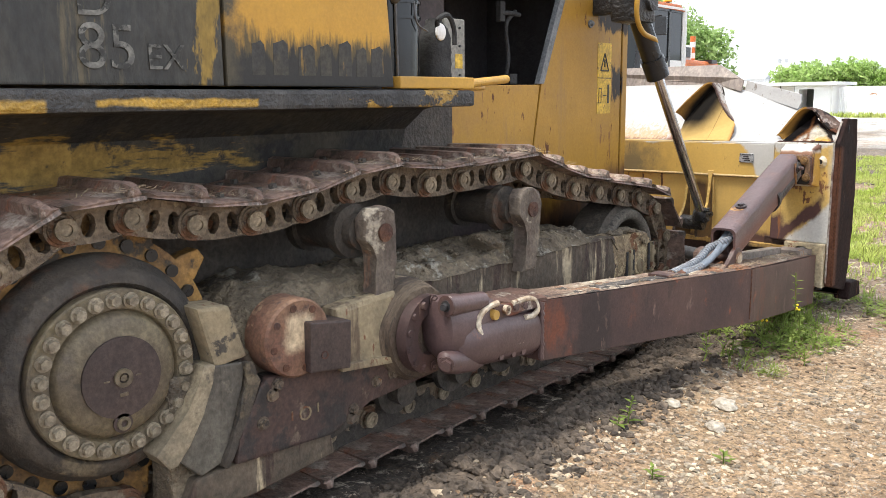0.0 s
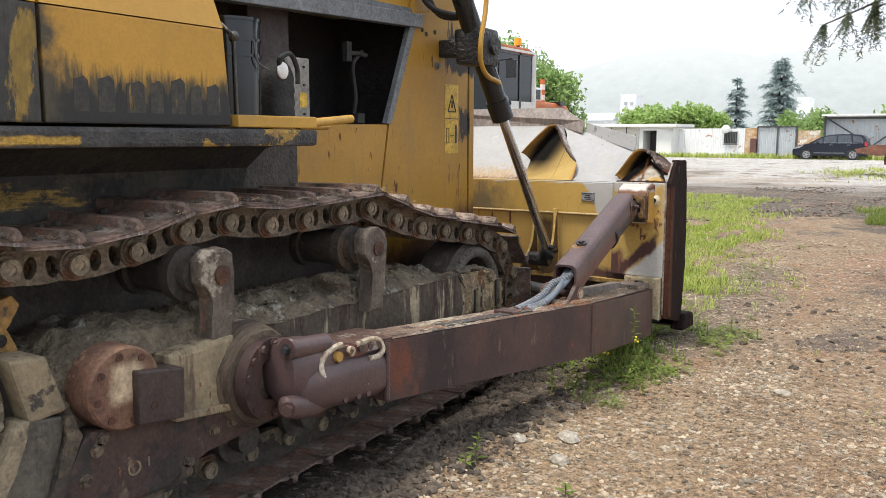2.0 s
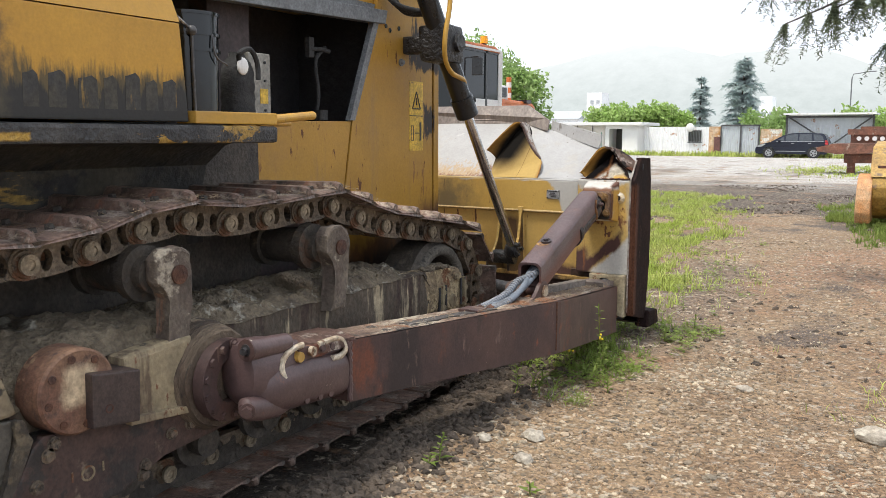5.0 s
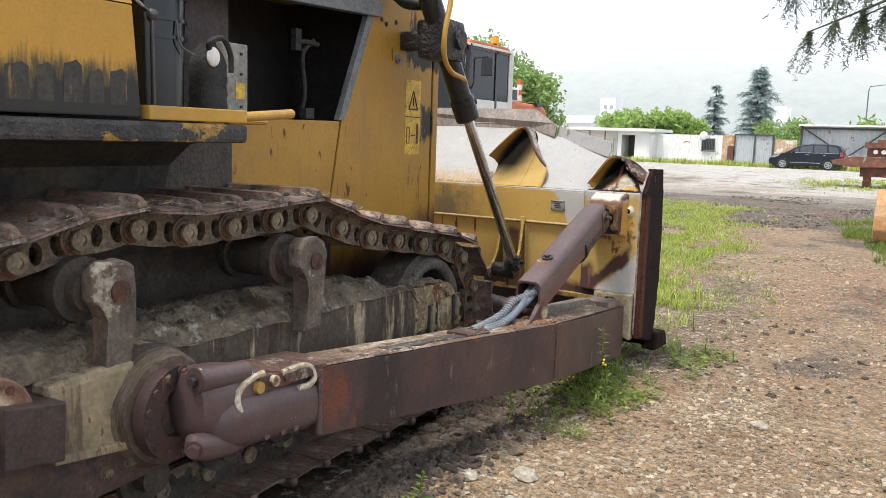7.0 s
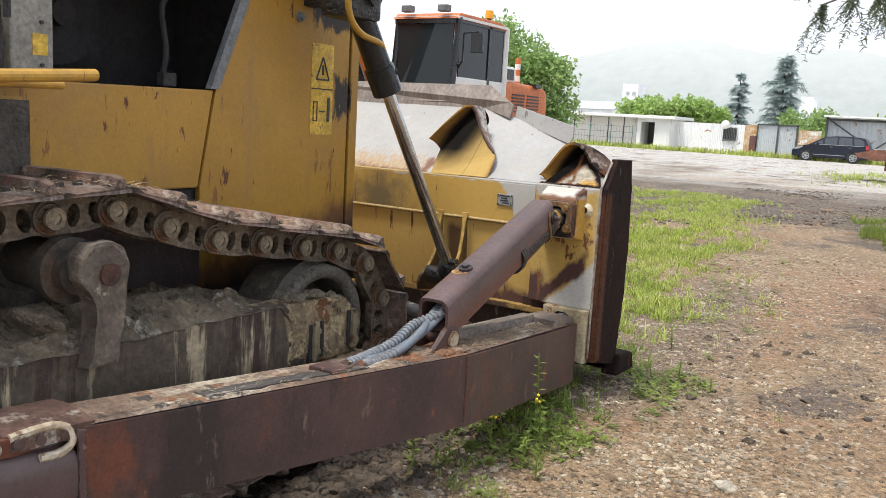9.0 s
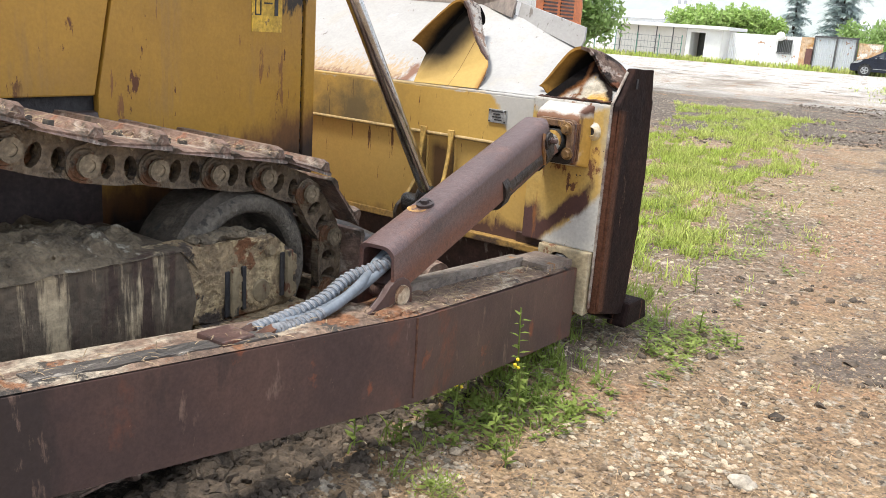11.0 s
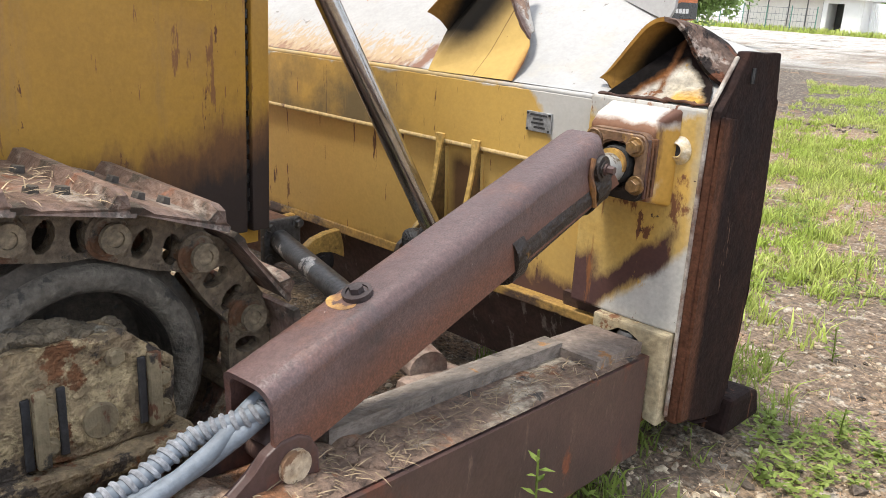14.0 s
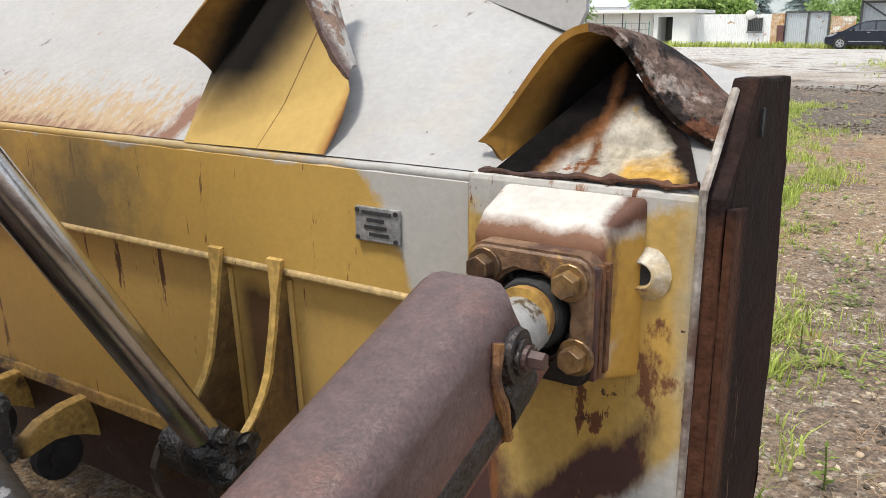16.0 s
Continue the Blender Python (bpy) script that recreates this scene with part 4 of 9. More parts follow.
# track frame, mud on it
bm = B()
prism(bm, [(1.42, 0.40), (1.60, 0.30), (3.66, 0.30), (3.70, 0.50), (3.66, 0.665), (2.3, 0.665), (1.75, 0.66), (1.46, 0.56)], "x", -2.56, -2.15, 0.012)
part("track_frame", bm, M_frame_side, dozer, "stained steel track frame")
bm = B()
prism(bm, [(1.495, 0.475), (1.53, 0.50), (2.25, 0.42), (2.38, 0.40), (2.38, 0.33), (1.95, 0.315), (1.78, 0.235), (1.40, 0.255), (1.415, 0.33)], "x", -2.16, -2.085, 0.01)
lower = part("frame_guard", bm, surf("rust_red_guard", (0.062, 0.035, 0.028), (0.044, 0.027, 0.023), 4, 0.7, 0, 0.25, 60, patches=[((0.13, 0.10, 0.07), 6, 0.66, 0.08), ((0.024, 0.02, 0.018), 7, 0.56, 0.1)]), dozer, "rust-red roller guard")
bolts("guard_bolt", [(-2.086, y, z) for y, z in ((1.54, 0.44), (1.50, 0.36), (1.56, 0.47), (1.98, 0.37), (2.06, 0.38), (2.24, 0.39), (1.86, 0.27), (1.87, 0.30))], (1, 0, 0), 0.016, 0.014, M_link, lower)
bm = B()
ring(bm, (-2.084, 1.665, 0.345), (1, 0, 0), 0.018, 0.024, 0.002, 20)
part("cast_mark", bm, M_mudpaint, lower)
for y in (1.61, 1.715):
    bm = B()
    box(bm, (-2.086, y, 0.335), (-2.082, y + 0.005, 0.365))
    part("cast_mark", bm, M_mudpaint, lower)
# chain guides behind the sprocket gap
bm = B()
prism(bm, [(1.31, 0.755), (1.42, 0.745), (1.475, 0.575), (1.36, 0.565)], "x", -2.24, -2.11, 0.012)
part("chain_guard", bm, M_mudpaint, dozer, "cream-painted chain guard")
# One bent plate in two colours: grey right of the fold, tan left.
bm = B()
prism(bm, [(1.352, 0.575), (1.466, 0.562), (1.445, 0.49), (1.424, 0.43), (1.395, 0.345), (1.360, 0.270), (1.293, 0.251), (1.225, 0.318), (1.275, 0.40), (1.32, 0.49)], "x", -2.24, -2.106, 0.006)
cg = part("chain_guard", bm, surf("grey_guard_paint", (0.105, 0.095, 0.075), (0.07, 0.062, 0.05), 5, 0.6, 0, 0.2, 60, patches=[((0.05, 0.042, 0.034), 4, 0.58, 0.12, V), ((0.17, 0.145, 0.105), 5, 0.62, 0.1)]), dozer, "grey bent chain guard below the sprocket")
bm = B()
prism(bm, [(1.318, 0.585), (1.356, 0.580), (1.345, 0.535), (1.305, 0.44), (1.258, 0.36), (1.215, 0.312), (1.188, 0.309), (1.150, 0.360), (1.205, 0.405), (1.26, 0.47), (1.295, 0.53)], "x", -2.24, -2.098, 0.006)
part("guard_flange", bm, surf("tan_guard_edge", (0.25, 0.205, 0.135), (0.17, 0.14, 0.095), 5, 0.6, 0, 0.2, 60, patches=[((0.08, 0.065, 0.048), 5, 0.58, 0.1)]), cg, "tan strip left of the guard's fold")
bm = B()
prism(bm, [(1.452, 0.565), (1.475, 0.566), (1.505, 0.50), (1.462, 0.40), (1.420, 0.315), (1.372, 0.255), (1.352, 0.262), (1.395, 0.345), (1.424, 0.43), (1.455, 0.50)], "x", -2.12, -2.088, 0.004)
bmesh.ops.subdivide_edges(bm, edges=[e for e in bm.edges if e.calc_length() > 0.04], cuts=3)
lump(bm, 0.008, 30)
part("crusted_rim", bm, M_drum, cg, "rusty crusted rim")
bm = B()
prism(bm, [(1.27, 0.245), (1.42, 0.255), (1.78, 0.235), (1.80, 0.16), (1.45, 0.13), (1.22, 0.16)], "x", -2.19, -2.10, 0.01)
part("lower_guard", bm, M_frame_side, dozer)

bm = B()
box(bm, (-2.28, 1.22, 0.14), (-2.145, 1.50, 0.56), None, 0.02)
bmesh.ops.subdivide_edges(bm, edges=bm.edges[:], cuts=6, use_grid_fill=True)
lump(bm, 0.014, 16)
lump(bm, 0.006, 45)
part("caked_mud", bm, M_mud, dozer, "mud caked between the guards", True)

# pivot cap with its square block
bm = B()
cyl(bm, (-2.16, 1.626, 0.610), (-2.058, 1.626, 0.610), 0.126, n=48)
cyl(bm, (-2.058, 1.626, 0.610), (-2.05, 1.626, 0.610), 0.126, 0.119, n=48)
cap = part("pivot_cap", bm, M_redcap, dozer, "round rust-red pivot cap with bolts", True)
for k in range(8):
    a = 2 * math.pi * (k + 0.25) / 8
    bm = B()
    cyl(bm, (-2.052, 1.626 + 0.100 * math.cos(a), 0.610 + 0.100 * math.sin(a)), (-2.046, 1.626 + 0.100 * math.cos(a), 0.610 + 0.100 * math.sin(a)), 0.012, n=12)
    part("cap_bolt", bm, M_rust, cap)
bm = B()
prism(bm, [(1.648, 0.660), (1.816, 0.636), (1.808, 0.475), (1.644, 0.497)], "x", -2.15, -2.018, 0.006)
blk = part("cap_block", bm, M_hubplate, cap)
bm = B()
ring(bm, (-2.018, 1.70, 0.545), (1, 0, 0), 0.009, 0.014, 0.002, 16)
part("block_plug", bm, M_rust, blk)
bm = B()
prism(bm, [(1.80, 0.665), (2.08, 0.685), (2.10, 0.42), (1.82, 0.45)], "x", -2.17, -2.075, 0.02)
prism(bm, [(1.80, 0.48), (2.08, 0.45), (2.085, 0.425), (1.80, 0.455)], "x", -2.08, -2.05, 0.004)
part("bearing_box", bm, M_mudpaint, dozer, "cream frame box streaked with oil")
bm = B()
boss_c = (2.17, 0.515)
for x0, x1, r0, r1 in ((-2.22, -2.12, 0.195, 0.19), (-2.12, -2.10, 0.19, 0.18), (-2.10, -2.075, 0.183, 0.178), (-2.075, -2.06, 0.178, 0.168), (-2.06, -2.035, 0.17, 0.162)):
    cyl(bm, (x0, *boss_c), (x1, *boss_c), r0, r1, n=40)
lump(bm, 0.008, 9)
lump(bm, 0.004, 30)
part("trunnion_boss", bm, surf("mud_swirled_boss", (0.07, 0.048, 0.034), (0.125, 0.092, 0.062), 6, 0.85, 0, 0.6, 55, stretch=(3, 0.6, 0.6), patches=[((0.045, 0.034, 0.026), 8, 0.57, 0.08, (4, 0.6, 0.6)), ((0.28, 0.22, 0.15), 9, 0.66, 0.06)]), dozer, "round boss crusted with rings of dried mud", True)

# unseen belly pan, added to keep the gap under the engine dark
bm = B()
prism(bm, [(0.3, 0.98), (0.3, 0.55), (0.9, 0.40), (3.9, 0.40), (4.35, 0.62), (4.35, 0.98)], "x", -4.08, -2.72, 0.02)
part("belly_pan", bm, M_baybrown, dozer, "dark belly pan added to close the gap between the tracks")
# mud heaped on the track frame
bm = B()
ny, nx = 260, 44
grid = []
for i in range(ny):
    y = 1.34 + 2.36 * i / (ny - 1)
    row = []
    for j in range(nx):
        u = j / (nx - 1)
        x = -2.135 - 0.46 * u + 0.03 * noise.noise(Vector((y * 3, u, 0)))
        h = 0.69 + 0.045 * math.sin(math.pi * min(1, u * 1.15)) * (1 + 0.6 * noise.noise(Vector((y * 2.2, u * 2, 4))))
        h += 0.024 * noise.noise(Vector((y * 11, x * 11, 1))) + 0.016 * noise.noise(Vector((y * 26, x * 26, 2))) + 0.008 * abs(noise.noise(Vector((y * 55, x * 55, 3))))
        h += 0.05 * math.exp(-((y - 1.75) / 0.18) ** 2) * u
        if y < 1.6:
            h -= 0.16 * (1.6 - y) / 0.26 * (1 - u)
        if y > 3.45:
            h -= 0.10 * (y - 3.45) / 0.25
        if j < 5:
            k_ = 1 - j / 5
            edge_ = 0.662 - 0.35 * max(0, 1.75 - y) - 1.2 * max(0, y - 3.64)
            h += (edge_ + 0.012 * noise.noise(Vector((y * 9, 0, 3))) - h) * k_ ** 0.7
            x += (-2.144 - 0.40 * (j / (nx - 1)) - x) * k_
        row.append(bm.verts.new((x, y, h)))
    grid.append(row)
for a, b in zip(grid, grid[1:]):
    for k in range(nx - 1):
        bm.faces.new((a[k], b[k], b[k + 1], a[k + 1]))
mud = part("mud_crust", bm, M_mud, dozer, "dried grey mud caked on the track frame", True)
bm = B()
rr = random.Random(8)
for _ in range(900):
    y, u = rr.uniform(1.62, 3.32), rr.random() ** 0.7
    r = 0.004 + 0.011 * rr.random() ** 2
    m = Matrix.Translation((-2.16 - 0.42 * u, y, 0.700 + 0.028 * math.sin(math.pi * u))) @ Euler((rr.random() * 6, rr.random() * 6, 0)).to_matrix().to_4x4() @ Matrix.Diagonal((r, r * 0.8, r * 0.7, 1))
    bmesh.ops.create_icosphere(bm, subdivisions=1, radius=1, matrix=m)
lump(bm, 0.004, 40)
tagged(part("mud_rubble", bm, M_mud, mud), kind="stuff")
bm = B()
bmesh.ops.create_icosphere(bm, subdivisions=3, radius=0.055, matrix=Matrix.Translation((-2.24, 2.78, 0.745)))
lump(bm, 0.05, 12)
part("mud_lump", bm, M_mud, mud)

# carrier rollers
def carrier(y0, h, curve):
    bm = B()
    prism(bm, [(y0 + 0.015, 0.62), (y0 + 0.115, 0.62), (y0 + 0.125, 0.72), (y0 + 0.142, 0.82), (y0 + 0.148, h - 0.06), (y0 + 0.138, h - 0.012), (y0 + 0.10, h + 0.006), (y0 + 0.03, h + 0.002), (y0, h - 0.03), (y0 - 0.004, h - 0.10), (y0 + 0.03, h - 0.135), (y0 + 0.055, 0.81), (y0 + 0.05, 0.72)], "x", -2.15, -2.085, 0.012)
    bmesh.ops.subdivide_edges(bm, edges=[e for e in bm.edges if e.calc_length() > 0.04], cuts=2, use_grid_fill=True)
    lump(bm, 0.007, 14)
    lump(bm, 0.003, 50)
    br = part("roller_bracket", bm, M_bracket, dozer, "rust-streaked carrier roller bracket")
    bm = B()
    ring(bm, (-2.082, y0 + 0.085, h - 0.085), (1, 0, 0), 0.014, 0.032, 0.004, 18)
    cyl(bm, (-2.09, y0 + 0.085, h - 0.085), (-2.08, y0 + 0.085, h - 0.085), 0.02, n=12)
    part("bracket_eye", bm, M_rust, br)
    bm = B()
    c = (y0 + 0.04, h - 0.085)
    cyl(bm, (-2.15, *c), (-2.19, *c), 0.062, n=24)
    cyl(bm, (-2.19, *c), (-2.235, *c), 0.095, n=28)
    cyl(bm, (-2.235, *c), (-2.42, *c), 0.075, n=28)
    cyl(bm, (-2.42, *c), (-2.46, *c), 0.095, n=28)
    part("carrier_roller", bm, M_drum, dozer, "", True)


carrier(1.955, 0.975, 0.01)
carrier(2.815, 0.968, 0.0)

# bottom rollers
for k, y in enumerate((1.62, 1.95, 2.28, 2.62, 2.96, 3.30, 3.6)):
    bm = B()
    for x0, x1, r in ((-2.29, -2.32, 0.10), (-2.32, -2.44, 0.08), (-2.44, -2.47, 0.10)):
        cyl(bm, (x0, y, 0.215), (x1, y, 0.215), r, n=24)
    cyl(bm, (-2.23, y, 0.215), (-2.29, y, 0.215), 0.055, n=16)
    part("track_roller", bm, M_track_dark, dozer, "", True)

# dark strip added over the lower chain run, standing in for shade
bm = B()
ny, nz = 120, 9
grid = []
for i in range(ny):
    y = 1.30 + 2.62 * i / (ny - 1)
    row = []
    for j in range(nz):
        u = j / (nz - 1)
        row.append(bm.verts.new((-2.31 - 0.03 * u + 0.010 * noise.noise(Vector((y * 9, u * 3, 6))) + 0.008 * noise.noise(Vector((y * 30, u * 9, 6))), y, 0.045 + 0.12 * u + 0.02 * noise.noise(Vector((y * 6, 3, u * 2))) * u)))
    grid.append(row)
for a, b in zip(grid, grid[1:]):
    for k in range(nz - 1):
        bm.faces.new((a[k], b[k], b[k + 1], a[k + 1]))
part("packed_mud", bm, surf("chain_shade_tone", (0.038, 0.031, 0.025), (0.06, 0.049, 0.039), 9, 0.8, 0, 0.9, 45), dozer, "dark strip added along the lower chain for its shade", True)

# front guard with bolts by the idler
bm = B()
prism(bm, [(3.64, 0.665), (3.78, 0.66), (4.00, 0.645), (4.105, 0.565), (4.11, 0.43), (4.06, 0.40), (3.78, 0.415), (3.66, 0.42)], "x", -2.24, -2.155, 0.012)
prism(bm, [(3.70, 0.415), (4.14, 0.40), (4.15, 0.36), (3.70, 0.36)], "x", -2.24, -2.12, 0.01)
bmesh.ops.subdivide_edges(bm, edges=[e for e in bm.edges if e.calc_length() > 0.05], cuts=5, use_grid_fill=True)
lump(bm, 0.012, 14)
lump(bm, 0.006, 45)
fg = part("idler_guard", bm, surf("caked_guard", (0.30, 0.225, 0.13), (0.16, 0.115, 0.07), 8, 0.9, 0, 0.7, 60, grain=0.25, patches=[((0.40, 0.31, 0.18), 6, 0.55, 0.06), ((0.15, 0.065, 0.028), 8, 0.60, 0.05), ((0.05, 0.038, 0.03), 7, 0.58, 0.06)]), dozer, "mud-caked idler guard")
for y, z0, z1 in ((3.80, 0.42, 0.565), (3.865, 0.43, 0.57), (4.025, 0.44, 0.585)):
    bm = B()
    box(bm, (-2.155, y, z0), (-2.146, y + 0.016, z1), None, 0.003)
    part("guard_slot", bm, M_bay, fg)
for y, z0, z1 in ((3.818, 0.42, 0.575), (4.043, 0.43, 0.59)):
    bm = B()
    box(bm, (-2.155, y, z0), (-2.135, y + 0.026, z1), None, 0.005)
    lump(bm, 0.003, 30)
    part("guard_lug", bm, M_mudpaint, fg)
bolts("guard_bolt", [(-2.153, y, z) for y, z in ((3.845, 0.535), (3.845, 0.455), (4.075, 0.53), (4.075, 0.46), (3.98, 0.60))], (1, 0, 0), 0.015, 0.012, M_mudpaint, fg)
bm = B()
cyl(bm, (-2.16, 3.945, 0.475), (-2.146, 3.945, 0.475), 0.04, 0.034, n=20)
part("guard_disc", bm, M_mudpaint, fg)
bm = B()
mr = random.Random(12)
for _ in range(60):
    u, w_ = mr.uniform(-1, 1), mr.random()
    r = mr.uniform(0.010, 0.026) * (1.1 - 0.5 * abs(u))
    bmesh.ops.create_icosphere(bm, subdivisions=2, radius=1, matrix=Matrix.Translation((-2.165 - 0.07 * w_, 3.87 + 0.16 * u, 0.655 - 0.03 * u * (u > 0) + 0.012 * mr.random())) @ Matrix.Diagonal((r, r * 1.4, r * 0.75, 1)))
lump(bm, 0.010, 28)
tagged(part("mud_cap", bm, M_mud, fg, "", True), kind="stuff")

# ---- blade and push frame ----
blade = new("blade")
blade.parent = dozer
blade.matrix_parent_inverse = world_of(dozer).inverted()
tagged(blade, "wide dozer blade in bleached white and worn yellow, lowered to the ground")
XR, XL = -1.64, -5.16
XC = -3.40


def top_at(x):
    """Upper edge of the blade's sloping back: depth and height."""
    s = abs(x - XC)
    table = [(0.0, 5.80, 1.44), (0.80, 5.80, 1.44), (1.02, 5.77, 1.38), (1.40, 5.69, 1.265), (1.76, 5.60, 1.19)]
    for (a, y0, z0), (b, y1, z1) in zip(table, table[1:]):
        if s <= b + 1e-6:
            k = (s - a) / (b - a)
            return y0 + (y1 - y0) * k, z0 + (z1 - z0) * k
    return 5.60, 1.19


def strip(name, xs, lo, hi, material, label="", steps=6, rough_=0.0):
    """A band of the blade between two lines, each a function of x to (y, z)."""
    bm = B()
    rows = []
    for x in xs:
        a, b = lo(x), hi(x)
        rows.append([bm.verts.new((x, a[0] + (b[0] - a[0]) * k / steps, a[1] + (b[1] - a[1]) * k / steps)) for k in range(steps + 1)])
    for p, q in zip(rows, rows[1:]):
        for k in range(steps):
            bm.faces.new((p[k], q[k], q[k + 1], p[k + 1]))
    if rough_:
        for v in bm.verts:
            v.co.y += rough_ * noise.noise(v.co * 4)
    return part(name, bm, material, blade, label, True)


xs_all = [XL + (XR - XL) * k / 48 for k in range(49)]
xs_mid = [-4.80 + 2.80 * k / 40 for k in range(41)]
strip("upper_slope", xs_all, lambda x: (5.312, 1.062), top_at, M_bladetop, "bleached white sloping back of the blade", 8, 0.006)
bm = B()
prism(bm, [(5.312, 1.060), (5.302, 1.045), (5.302, 0.838), (5.45, 0.838), (5.45, 1.060)], "x", -4.80, -2.0)
part("upper_box", bm, M_bladebox, blade, "yellow upper box with a bleached end")
bm = B()
tube(bm, [(-4.80 + 2.80 * k / 80, 5.313 + 0.0015 * noise.noise(Vector((k * 0.7, 0, 0))), 1.0500 + 0.0015 * noise.noise(Vector((k * 0.9, 4, 0)))) for k in range(81)], [0.0105 + 0.0012 * noise.noise(Vector((k * 1.3, 8, 0))) for k in range(81)], 12)
part("rounded_lip", bm, surf("chipped_lip_paint", (0.42, 0.28, 0.09), (0.38, 0.29, 0.15), 5, 0.5, 0, 0.04, 70, grain=0.06, patches=[((0.36, 0.33, 0.29), 5, 0.62, 0.08, (0.3, 1, 1)), ((0.15, 0.065, 0.03), 8, 0.68, 0.06, (0.4, 1, 1))], zones=[((0.36, 0.355, 0.345), [(1, 0, 0, 2.26)], 6, 0.06, 0.03, Z1, 0.5)]), blade, "rounded edge with chipped white paint", True)
bm = B()
prism(bm, [(5.318, 0.842), (5.345, 0.42), (5.5, 0.42), (5.5, 0.842)], "x", -4.80, -2.0)
part("lower_back", bm, M_bladeback, blade, "yellow lower back with rust stains and a dark strip between ribs")
bm = B()
prism(bm, [(5.304, 0.852), (5.297, 0.846), (5.296, 0.838), (5.335, 0.828), (5.335, 0.852)], "x", -4.80, -2.0, 0.003)
part("weld_ledge", bm, surf("dull_ledge_paint", (0.46, 0.33, 0.14), (0.38, 0.27, 0.12), 5, 0.55, 0, 0.1, 70, patches=[((0.14, 0.07, 0.03), 9, 0.66, 0.06)]), blade)
bm = B()
prism(bm, [(5.336, 0.425), (5.330, 0.395), (5.37, 0.39), (5.37, 0.425)], "x", -4.80, -2.42, 0.004)
prism(bm, [(5.30, 0.425), (5.30, 0.395), (5.36, 0.39), (5.36, 0.425)], "x", -2.415, -1.896, 0.004)
part("lower_ledge", bm, surf("stained_ledge", (0.36, 0.22, 0.055), (0.22, 0.13, 0.045), 3, 0.6, 0, 0.1, 70, patches=[((0.06, 0.035, 0.025), 3, 0.56, 0.1, (0.5, 1, 1))]), blade)
bm = B()
prism(bm, [(5.335, 0.40), (5.42, 0.13), (5.5, 0.13), (5.5, 0.40)], "x", -4.86, -1.90)
prism(bm, [(5.318, 0.470), (5.330, 0.40), (5.34, 0.20), (5.42, 0.20), (5.42, 0.470)], "x", -2.04, -1.885)
part("bottom_skirt", bm, surf("streaked_skirt", (0.075, 0.042, 0.036), (0.05, 0.028, 0.024), 4, 0.6, 0, 0.1, 70, patches=[((0.20, 0.165, 0.145), 7, 0.64, 0.08, (2.5, 2.5, 0.2)), ((0.045, 0.026, 0.022), 4, 0.62, 0.10)]), blade)
